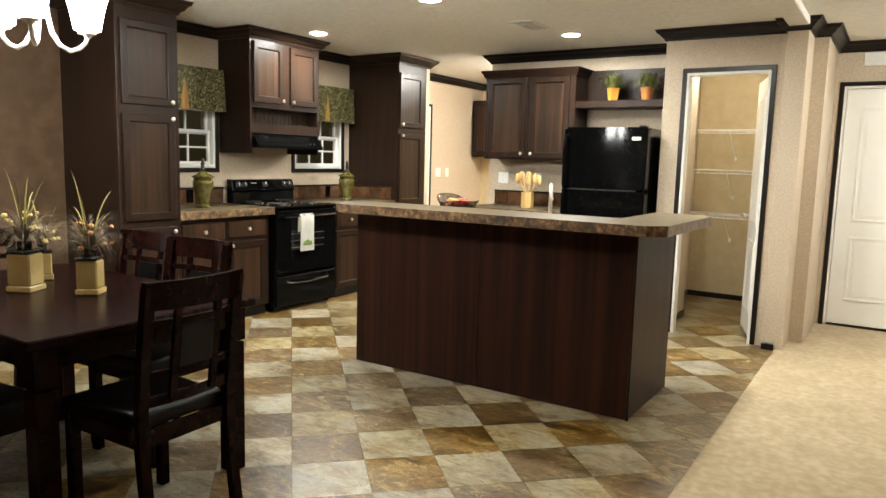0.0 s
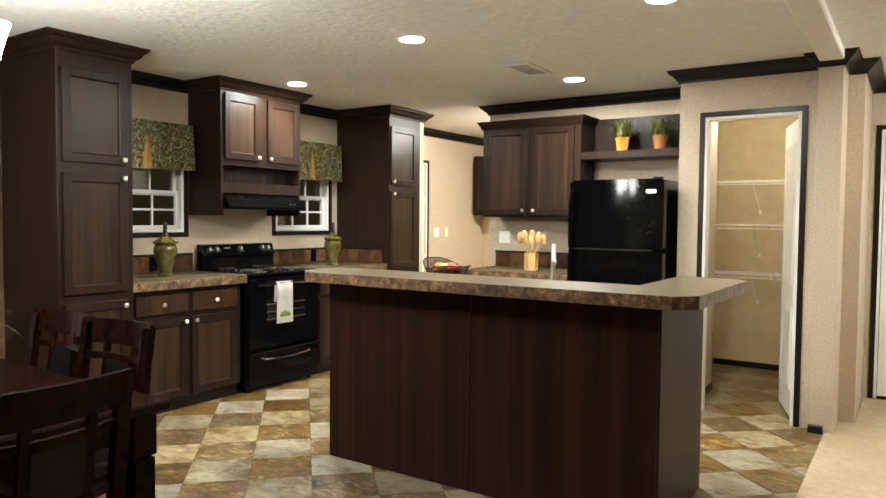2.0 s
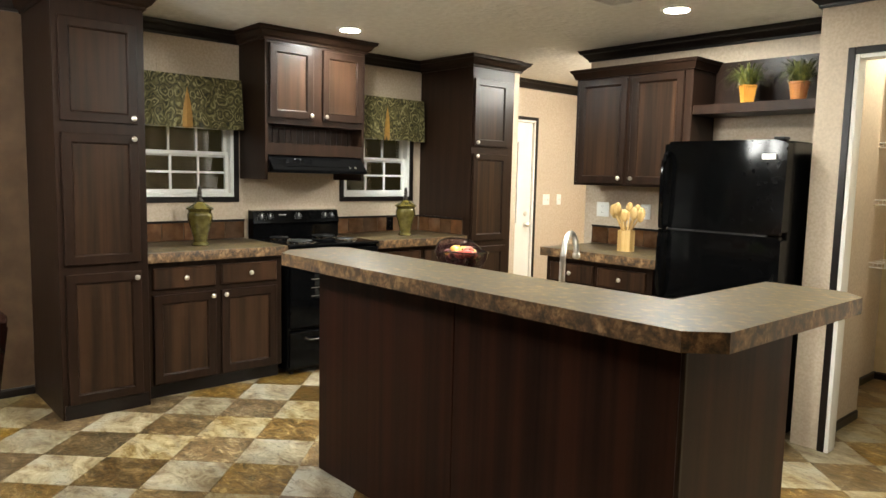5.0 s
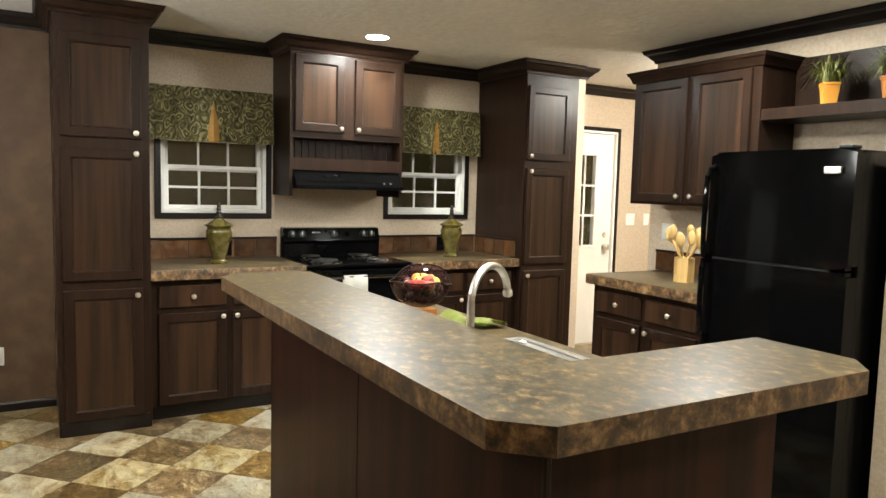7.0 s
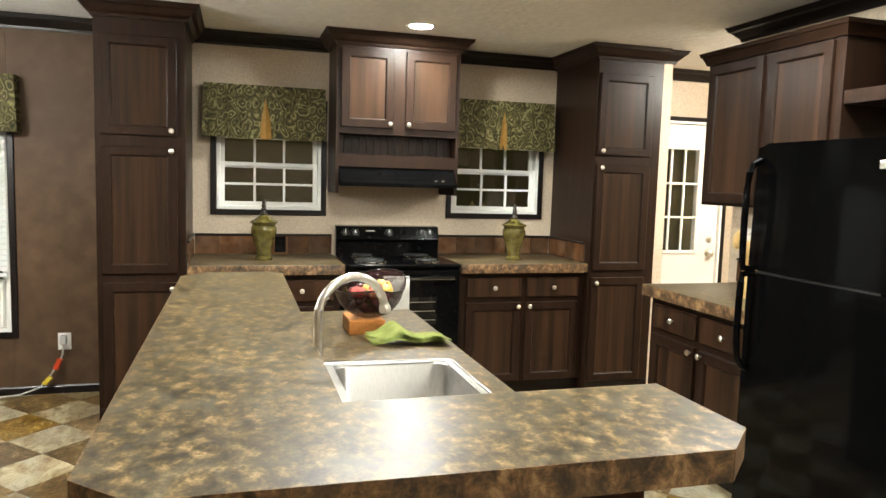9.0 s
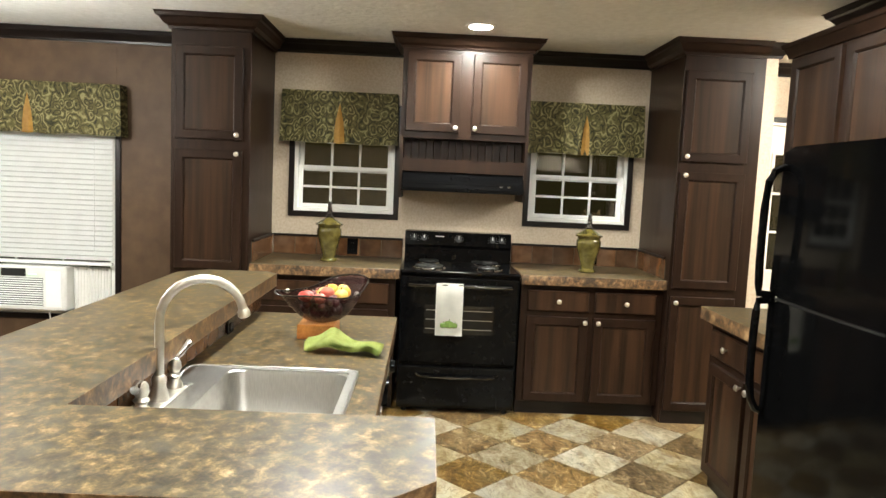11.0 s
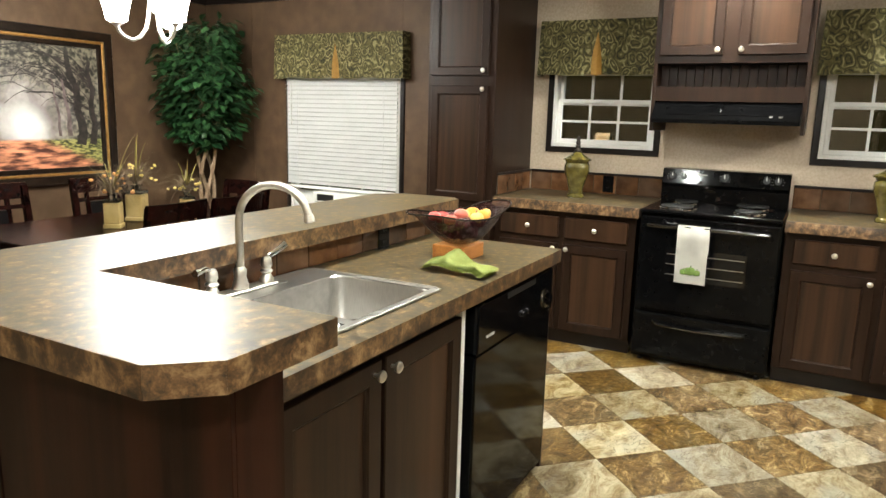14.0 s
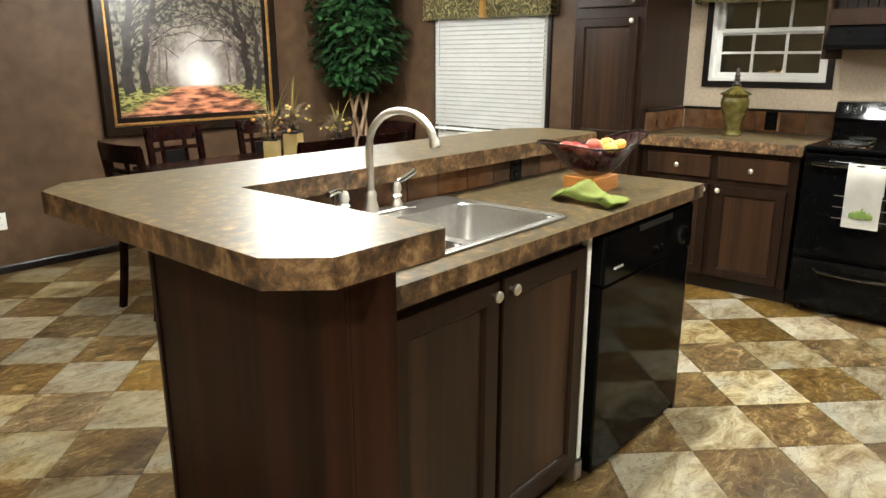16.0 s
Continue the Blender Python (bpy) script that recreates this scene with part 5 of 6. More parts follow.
# ---- pantry shelves ----
def wire_shelf(z):
    s = thing("wire_shelf", (-1.3, 7.48, z), "white wire shelf on the pantry wall", "shelf", "pantry wire shelves")
    x0, x1, y0, y1 = -1.785, -0.72, 7.33, 7.645
    bm = bmesh.new()
    for yy, zz in ((y0, z), (y0, z - 0.032), (y1 - 0.006, z), ((y0 + y1) / 2, z - 0.004)):
        tube(bm, [(x0, yy, zz), (x1, yy, zz)], 0.004, 6)
    part("rail", bm, WHITE, s)
    bm = bmesh.new()
    n = 40
    for i in range(n + 1):
        x = x0 + (x1 - x0) * i / n
        tube(bm, [(x, y1 - 0.005, z + 0.003), (x, y0, z + 0.003), (x, y0 - 0.001, z - 0.032)], 0.0016, 4)
    tagged(part("wire_mesh", bm, WHITE, s), kind="stuff")
    bm = bmesh.new()
    for i in range(5):
        x = x0 + 0.1 + i * 0.22
        tube(bm, [(x, y0, z), (x, y0, z - 0.032)], 0.004, 6)
    part("link", bm, WHITE, s)
    for x in (-1.42,):
        bm = tube(bmesh.new(), [(x, y0 + 0.01, z - 0.01), (x + 0.02, y1 - 0.02, z - 0.26), (x + 0.02, y1 - 0.004, z - 0.27)], 0.004, 6)
        box(bm, x + 0.008, y1 - 0.008, z - 0.295, x + 0.032, y1 + 0.002, z - 0.255)
        part("brace", bm, WHITE, s, "white diagonal brace")


for z in (1.73, 1.335, 0.895):
    wire_shelf(z)


# ---- lights and ceiling fittings ----
def can_light(x, y):
    c = thing("recessed_light", (x, y, H), "lit recessed ceiling can with a white trim ring", "ceiling light", "recessed ceiling lights")
    part("trim_ring", lathe(bmesh.new(), [(0.070, -0.002), (0.072, -0.010), (0.090, -0.008), (0.096, -0.001), (0.096, 0.0), (0.070, 0.0)], (x, y, H), 28), WHITE, c, "", True)
    part("lens", lathe(bmesh.new(), [(0, -0.004), (0.069, -0.004), (0.069, -0.001), (0, -0.001)], (x, y, H), 28), LENS, c, "glowing lens")


for x, y in ((-4.345, 4.662), (-2.395, 5.635), (-2.735, 4.015), (-1.255, 4.025)):
    can_light(x, y)


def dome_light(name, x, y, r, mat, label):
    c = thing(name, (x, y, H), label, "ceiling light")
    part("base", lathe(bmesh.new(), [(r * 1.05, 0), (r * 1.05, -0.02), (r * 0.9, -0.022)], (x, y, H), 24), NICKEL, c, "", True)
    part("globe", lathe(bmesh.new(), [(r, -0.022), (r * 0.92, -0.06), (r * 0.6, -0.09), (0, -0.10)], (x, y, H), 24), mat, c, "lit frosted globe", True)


dome_light("hall_light", -3.42, 7.25, 0.14, HALL_LENS, "lit frosted dome light in the hall")
dome_light("pantry_light", -1.25, 6.55, 0.10, CLOSET_LENS, "lit frosted dome light in the pantry")
# living room fixture added out of view to brighten the white door and carpet
dome_light("room_light", 0.75, 5.55, 0.18, ROOM_LENS, "frosted dome light added out of view to light the living room")


def ceiling_vent(x, y):
    v = thing("ceiling_vent", (x, y, H), "white louvred ceiling register", "vent")
    a, b = 0.10, 0.19
    bm = bmesh.new()
    for q in ((-a, -b, a, -b + 0.028), (-a, b - 0.028, a, b), (-a, -b + 0.028, -a + 0.028, b - 0.028), (a - 0.028, -b + 0.028, a, b - 0.028)):
        box(bm, x + q[0], y + q[1], H - 0.010, x + q[2], y + q[3], H - 0.0005, 0.002)
    part("frame", bm, WHITE, v)
    part("backing", B(x - a + 0.028, y - b + 0.028, H - 0.003, x + a - 0.028, y + b - 0.028, H - 0.0006), BLACK_MATTE, v)
    for i in range(9):
        xx = x - a + 0.036 + i * 0.016
        part("slat", B(xx, y - b + 0.028, H - 0.009, xx + 0.0055, y + b - 0.028, H - 0.004), WHITE, v)


ceiling_vent(-2.53, 5.13)

v = thing("wall_vent", (-0.19, YD, 2.24), "white louvred return grille above the door", "vent")
part("frame", B(-0.315, YD - 0.014, 2.235, -0.02, YD - 0.001, 2.345, bevel=0.003), WHITE, v)
for i in range(6):
    part("slat", B(-0.295, YD - 0.019, 2.25 + i * 0.014, -0.04, YD - 0.0145, 2.258 + i * 0.014), WHITE, v)


def chandelier(x, y):
    c = thing("chandelier", (x, y, H), "cream metal chandelier with lit white glass shades", "chandelier")
    part("canopy", lathe(bmesh.new(), [(0.065, 0), (0.065, -0.01), (0.04, -0.03), (0.012, -0.04)], (x, y, H), 20), CHANDELIER, c, "", True)
    part("stem", lathe(bmesh.new(), [(0.0, 1.965), (0.010, 1.97), (0.018, 1.985), (0.028, 2.02), (0.036, 2.06), (0.030, 2.09), (0.018, 2.12), (0.030, 2.145), (0.014, 2.17), (0.009, 2.20), (0.009, H - 0.03)], (x, y, 0), 18), CHANDELIER, c, "", True)
    for k in range(3):
        a = radians(-38 + 120 * k)
        u = Vector((math.cos(a), math.sin(a), 0))
        key = [(0.022, 2.04), (0.030, 1.96), (0.045, 1.885), (0.078, 1.832), (0.120, 1.812), (0.162, 1.828), (0.190, 1.856), (0.200, 1.892)]
        pts = [(x + u.x * r, y + u.y * r, z) for r, z in key]
        e = Vector(pts[-1])
        arm = part("arm", tube(bmesh.new(), pts, 0.010, 10), CHANDELIER, c, "", True)
        part("cup", lathe(bmesh.new(), [(0.012, -0.012), (0.020, 0.0), (0.040, 0.006), (0.040, 0.012), (0.022, 0.016), (0.022, 0.03)], e, 16), CHANDELIER, arm, "", True)
        part("shade", lathe(bmesh.new(), [(0.036, 0.018), (0.056, 0.024), (0.062, 0.06), (0.074, 0.115), (0.088, 0.165), (0.101, 0.205), (0.097, 0.205), (0.070, 0.115), (0.058, 0.06), (0.036, 0.024)], e, 24), SHADE, arm, "glowing white bell shade", True)


chandelier(-3.19, 1.66)


def table_lamp(x, y):
    t = thing("side_table", (x, y, 0), "small dark wood side table in the living room", "table")
    part("tabletop", lathe(bmesh.new(), [(0.0, 0.555), (0.25, 0.555), (0.26, 0.562), (0.26, 0.575), (0.25, 0.58), (0, 0.58)], (x, y, 0.012), 28), DINING_WOOD, t, "", True)
    for k in range(3):
        a = radians(30 + 120 * k)
        part("leg", tube(bmesh.new(), [(x + 0.20 * math.cos(a), y + 0.20 * math.sin(a), 0.012), (x + 0.16 * math.cos(a), y + 0.16 * math.sin(a), 0.568)], 0.016, 8, 0.020), DINING_WOOD, t)
    l = thing("table_lamp", (x, y, 0.592), "lit table lamp with a warm cream shade", "lamp")
    part("base", lathe(bmesh.new(), [(0.075, 0), (0.075, 0.015), (0.03, 0.03), (0.05, 0.12), (0.065, 0.22), (0.045, 0.32), (0.014, 0.36), (0.012, 0.48)], (x, y, 0.592), 22), FINIAL, l, "dark turned base", True)
    part("shade", lathe(bmesh.new(), [(0.19, 0.40), (0.192, 0.40), (0.11, 0.64), (0.108, 0.64)], (x, y, 0.592), 28), WARM_SHADE, l, "glowing cream shade", True)


table_lamp(1.15, 2.05)


# ---- switches and outlets ----
def wall_plate(name, side, plane, u, z, label, kind, wide=0.07, mat=None):
    F = facing(side, plane)
    p = thing(name, F(u, 0.001, z), label, kind)
    part("plate", fbox(bmesh.new(), F, u - wide / 2, 0.0008, z - 0.057, u + wide / 2, 0.007, z + 0.057, 0.003), mat or WHITE, p)
    if kind == "light switch":
        for k in ([0] if wide < 0.1 else [-0.023, 0.023]):
            part("toggle", fbox(bmesh.new(), F, u + k - 0.005, 0.007, z - 0.010, u + k + 0.005, 0.016, z + 0.012, 0.002), mat or WHITE, p)
    else:
        for dz in (-0.024, 0.024):
            q = part("socket", fbox(bmesh.new(), F, u - 0.016, 0.007, z + dz - 0.013, u + 0.016, 0.009, z + dz + 0.013, 0.002), mat or WHITE, p)
            bm = bmesh.new()
            for k in (-0.007, 0.007):
                fbox(bm, F, u + k - 0.001, 0.009, z + dz - 0.003, u + k + 0.001, 0.0094, z + dz + 0.006)
            part("slot", bm, BLACK_MATTE, q)


wall_plate("light_switch", "+x", XW, 7.74, 1.20, "white double light switch on the hall wall", "light switch", 0.115)
wall_plate("light_switch", "+x", XW, 7.955, 1.20, "white light switch on the hall wall", "light switch", 0.075)
wall_plate("wall_outlet", "-y", YF, -3.425, 1.20, "white double outlet over the counter", "outlet", 0.115)
wall_plate("wall_outlet", "-y", YF, -3.04, 1.20, "white outlet over the counter", "outlet", 0.085)
wall_plate("wall_outlet", "+x", XW, 2.47, 0.35, "white wall outlet with a cord plugged in", "outlet", 0.08)
wall_plate("wall_outlet", "+y", YP, -1.80, 0.35, "white wall outlet on the brown wall", "outlet", 0.08)
wall_plate("wall_outlet", "+x", XW + 0.0095, 3.86, 1.0, "black outlet in the slate backsplash", "outlet", 0.075, BLACK_SOFT)
wall_plate("wall_outlet", "+x", XW + 0.0095, 5.60, 1.0, "black outlet in the slate backsplash", "outlet", 0.075, BLACK_SOFT)
wall_plate("wall_outlet", "+y", 3.6945, -2.487, 0.976, "black outlet in the island backsplash", "outlet", 0.075, BLACK_SOFT)

p = thing("power_cord", (XW + 0.05, 2.3, 0.01), "grey power cord with a red plug and yellow tag", "cord")
part("plug_box", B(XW + 0.0095, 2.452, 0.335, XW + 0.05, 2.488, 0.395, bevel=0.006), CORD, p)
part("cord", tube(bmesh.new(), [(XW + 0.04, 2.47, 0.34), (XW + 0.05, 2.465, 0.27), (XW + 0.05, 2.43, 0.20), (XW + 0.05, 2.39, 0.13), (XW + 0.07, 2.33, 0.06), (XW + 0.09, 2.22, 0.025), (XW + 0.10, 2.05, 0.014), (XW + 0.06, 1.85, 0.014), (XW + 0.05, 1.75, 0.2), (XW + 0.06, 1.72, 0.46)], 0.006, 7), CORD, p, "", True)
part("red_connector", tube(bmesh.new(), [(XW + 0.05, 2.452, 0.245), (XW + 0.05, 2.422, 0.175)], 0.018, 6), RED_PLASTIC, p, "bright red connector")
part("yellow_tag", tube(bmesh.new(), [(XW + 0.052, 2.395, 0.125), (XW + 0.058, 2.355, 0.08)], 0.016, 6), YELLOW_TAG, p, "yellow tag")


# ---- things on the counters ----
def urn(x, y, z):
    u = thing("lidded_urn", (x, y, z), "olive glazed lidded urn with a dark finial", "urn", "urns by the range")
    prof = [(0.048, 0), (0.052, 0.006), (0.048, 0.016), (0.040, 0.024), (0.043, 0.05), (0.056, 0.10), (0.070, 0.145), (0.076, 0.175), (0.074, 0.195), (0.066, 0.207), (0.070, 0.212), (0.070, 0.220)]
    part("body", lathe(bmesh.new(), [(p * 1.1, q * 1.1) for p, q in prof], (x, y, z), 28), OLIVE, u, "", True)
    lid = part("lid", lathe(bmesh.new(), [(p * 1.1, q * 1.1) for p, q in ((0.082, 0.221), (0.084, 0.228), (0.070, 0.236), (0.045, 0.250), (0.026, 0.262), (0.02, 0.268))], (x, y, z), 28), OLIVE, u, "olive domed lid", True)
    part("finial", lathe(bmesh.new(), [(p * 1.1, q * 1.1) for p, q in ((0.022, 0.268), (0.024, 0.274), (0.014, 0.284), (0.012, 0.296), (0.018, 0.304), (0.012, 0.313), (0.016, 0.324), (0.010, 0.336), (0.013, 0.346), (0.006, 0.362), (0, 0.366))], (x, y, z), 14), FINIAL, lid, "dark bronze finial", True)


urn(-4.745, 3.735, 0.93)
urn(-4.715, 5.485, 0.93)


def utensil_crock(x, y, z):
    c = thing("utensil_holder", (x, y, z), "pale wood holder full of wooden spoons", "utensil holder")
    pts = [(x + 0.06 * math.cos(radians(a)), y + 0.06 * math.sin(radians(a))) for a in range(30, 390, 60)]
    part("holder", prism(bmesh.new(), pts, z, z + 0.15, 0.003, 1), OAK, c)
    for i in range(10):
        a = 2 * math.pi * i / 10
        b = Vector((x + 0.02 * math.cos(a), y + 0.02 * math.sin(a), z + 0.13))
        t = b + Vector((0.07 * math.cos(a), 0.05 * math.sin(a), 0.10 + 0.045 * ((i * 5) % 4) / 3))
        bm = tube(bmesh.new(), [b, t], 0.006, 6)
        n = (t - b).normalized()
        ball(bm, t + n * 0.03, 1, (0.030, 0.011, 0.045), 10, 6)
        part("spoon", bm, OAK, c, "wooden spoon", True)


utensil_crock(-2.97, 6.10, 0.93)


def fruit_bowl(x, y, z):
    k = thing("display_block", (x, y, z), "orange-brown wooden block under the fruit bowl", "stand")
    part("block", B(x - 0.080, y - 0.060, z, x + 0.080, y + 0.070, z + 0.052, bevel=0.003), BLOCK, k)
    zb = z + 0.053
    b = thing("fruit_bowl", (x, y, zb), "wine-tinted glass boat-shaped bowl holding fruit", "bowl")
    bm = bmesh.new()
    rows, seg = 10, 40
    du, dv = Vector((-0.846, 0.532, 0)), Vector((0.532, 0.846, 0))
    mid = Vector((x + 0.025, y + 0.02, zb))
    rings = []
    for i in range(rows + 1):
        t = i / rows
        ph = radians(84 * t)
        ring = []
        for j in range(seg):
            a = 2 * math.pi * j / seg
            tip = abs(math.cos(a)) ** 4
            r = (0.016 + 0.108 * math.sin(ph)) * (1 + 0.66 * t ** 3 * tip)
            zz = 0.002 + 0.128 * (1 - math.cos(ph)) + (0.036 + 0.016 * math.cos(a)) * t ** 3 * tip - 0.014 * t ** 2 * (1 - tip) - 0.018 * max(0.0, t - 0.9) / 0.1 * tip ** 3
            ring.append(bm.verts.new(mid + du * r * math.cos(a) + dv * r * math.sin(a) + Vector((0, 0, zz))))
        rings.append(ring)
    for p, q in zip(rings, rings[1:]):
        for j in range(seg):
            bm.faces.new((p[j], p[(j + 1) % seg], q[(j + 1) % seg], q[j]))
    bm.faces.new(rings[0][::-1])
    lip = [v.co.copy() for v in rings[-1]]
    bmesh.ops.solidify(bm, geom=list(bm.faces), thickness=0.004)
    part("bowl", bm, BOWL_GLASS, b, "", True).visible_shadow = False
    part("rim", tube(bmesh.new(), lip + lip[:1], 0.0032, 6), GLAZE_BLACK, b, "thick dark glass lip", True)
    g = thing("grape_bunch", mid + Vector((0, 0, 0.01)), "dark red artificial grapes heaped in the bowl", "grapes")
    bm = bmesh.new()
    rng = random.Random(7)
    for i in range(80):
        h = rng.uniform(0.032, 0.098)
        room = 0.104 * math.sqrt(max(0.0, 1 - (1 - h / 0.128) ** 2)) - 0.020
        a, r = rng.uniform(0, 6.283), max(0.0, room) * math.sqrt(rng.uniform(0.1, 1))
        ball(bm, mid + du * r * math.cos(a) * 1.08 + dv * r * math.sin(a) + Vector((0, 0, h)), 0.0155, (1, 1, 1), 10, 7)
    tagged(part("grapes", bm, FRUITS["dark_fruit"], g, "", True), kind="stuff")
    names = list(FRUITS)
    spots = [(-0.125, 0.01, 0.118, 0, 0.024, 1.5), (-0.075, -0.02, 0.108, 0, 0.030, 1.5), (-0.07, 0.045, 0.105, 4, 0.028, 1.2), (-0.015, 0.035, 0.120, 4, 0.032, 1.0), (-0.01, -0.05, 0.098, 4, 0.026, 1.2),
             (0.022, -0.010, 0.112, 2, 0.030, 1.1), (0.040, -0.060, 0.096, 1, 0.027, 1.1), (0.072, -0.018, 0.116, 1, 0.033, 1.15), (0.090, 0.035, 0.112, 1, 0.032, 1.0), (0.045, 0.060, 0.108, 2, 0.030, 1.2), (0.120, 0.005, 0.118, 2, 0.024, 1.3)]
    for p, q, dz, k, r, long in spots:
        p, q, r = 0.88 * p, 0.84 * q, 0.82 * r
        at = mid + du * p + dv * q + Vector((0, 0, dz - 0.010))
        f = thing("fruit", at - Vector((0, 0, r)), "ripe artificial fruit in the bowl", "fruit", "fruit in the bowl")
        part("flesh", ball(bmesh.new(), at, r, (1.0 * long, 1.0, 0.86), 16, 11), FRUITS[names[k]], f, "", True)
        part("stem", tube(bmesh.new(), [at + Vector((0.004, 0, r * 0.82)), at + Vector((0.009, 0.002, r * 0.82 + 0.010))], 0.002, 5), FINIAL, f)


fruit_bowl(-2.505, 4.005, 0.93)


def green_towel():
    t = thing("green_towel", (-2.30, 4.09, 0.93), "crumpled green kitchen towel on the island counter", "towel")
    for layer in range(3):
        bm = bmesh.new()
        rows = []
        for i in range(17):
            u = i / 16
            rows.append([])
            for j in range(9):
                v = j / 8
                hump = 0.046 * math.exp(-((u - 0.34) / 0.15) ** 2) * (1 - 0.45 * v) + 0.018 * math.exp(-((u - 0.80) / 0.12) ** 2) * v
                x = -2.380 + 0.125 * v + 0.05 * u + 0.012 * math.sin(u * 7)
                y = 3.99 + 0.265 * u + 0.02 * v * (1 - u)
                z = 0.938 + hump * (1 - 0.08 * layer) + 0.006 * (2 - layer) + 0.003 * math.sin(u * 16 + v * 5)
                rows[-1].append(bm.verts.new((x + 0.006 * layer, y - 0.004 * layer, z)))
        for a, b in zip(rows, rows[1:]):
            for j in range(8):
                bm.faces.new((a[j], a[j + 1], b[j + 1], b[j]))
        bmesh.ops.solidify(bm, geom=list(bm.faces), thickness=0.004)
        part("fold", bm, TOWEL_GREEN, t, smooth=True)


green_towel()


def blade(bm, base, tip, width, bend, seg=4):
    base, tip = Vector(base), Vector(tip)
    d = tip - base
    s = d.cross(Vector((0, 0, 1)))
    s = s.normalized() if s.length > 1e-3 else Vector((1, 0, 0))
    prev = None
    for i in range(seg + 1):
        t = i / seg
        p = base + d * t + Vector((0, 0, bend * math.sin(math.pi * t * 0.9)))
        w = width * (1 - t) ** 0.7
        cur = [bm.verts.new(p - s * w), bm.verts.new(p + s * w)]
        if prev:
            bm.faces.new((prev[0], prev[1], cur[1], cur[0]))
        prev = cur


def potted_grass(x, y, z, mat, label, seed):
    rng = random.Random(seed)
    p = thing("potted_plant", (x, y, z), label, "plant", "plants on the shelf")
    part("pot", lathe(bmesh.new(), [(0.040, 0), (0.042, 0.004), (0.056, 0.10), (0.060, 0.104), (0.060, 0.115), (0.052, 0.115), (0.050, 0.10)], (x, y, z), 4 if mat is POT else 18), mat, p, "glazed pot")
    bm = bmesh.new()
    for i in range(190):
        a = rng.uniform(0, 2 * math.pi)
        r = rng.uniform(0.05, 0.21)
        h = rng.uniform(-0.06, 0.10)
        blade(bm, (x + 0.03 * math.cos(a), y + 0.03 * math.sin(a), z + 0.10), (x + r * math.cos(a), min(y + 0.7 * r * math.sin(a), YF - 0.03), z + 0.10 + h), 0.0045, 0.085, 6)
    part("leaf_tuft", bm, SPIKE, p, "arching spiky green leaves")


potted_grass(-2.230, 6.25, 1.934, POT, "spiky green plant in a bright orange pot", 3)
potted_grass(-1.925, 6.27, 1.934, POT_BROWN, "spiky green plant in a round orange-brown pot", 4)


# ---- dining area ----
def dining_table():
    x0, x1, y0, y1 = -3.74, -2.25, 1.075, 2.03
    t = thing("dining_table", ((x0 + x1) / 2, (y0 + y1) / 2, 0), "dark cherry dining table with a polished top", "table")
    part("tabletop", B(x0, y0, 0.725, x1, y1, 0.76, bevel=0.006), DINING_WOOD, t)
    bm = bmesh.new()
    for q in ((x0 + 0.06, y0 + 0.05, x1 - 0.06, y0 + 0.075), (x0 + 0.06, y1 - 0.075, x1 - 0.06, y1 - 0.05), (x0 + 0.05, y0 + 0.076, x0 + 0.075, y1 - 0.076), (x1 - 0.075, y0 + 0.076, x1 - 0.05, y1 - 0.076)):
        box(bm, q[0], q[1], 0.64, q[2], q[3], 0.724)
    part("apron", bm, DINING_WOOD, t)
    for x in (x0 + 0.075, x1 - 0.075):
        for y in (y0 + 0.075, y1 - 0.075):
            bm = bmesh.new()
            box(bm, x - 0.042, y - 0.042, 0.58, x + 0.042, y + 0.042, 0.724, 0.003)
            box(bm, x - 0.038, y - 0.038, 0.0, x + 0.038, y + 0.038, 0.572, 0.003)
            part("leg", bm, DINING_WOOD, t)


dining_table()


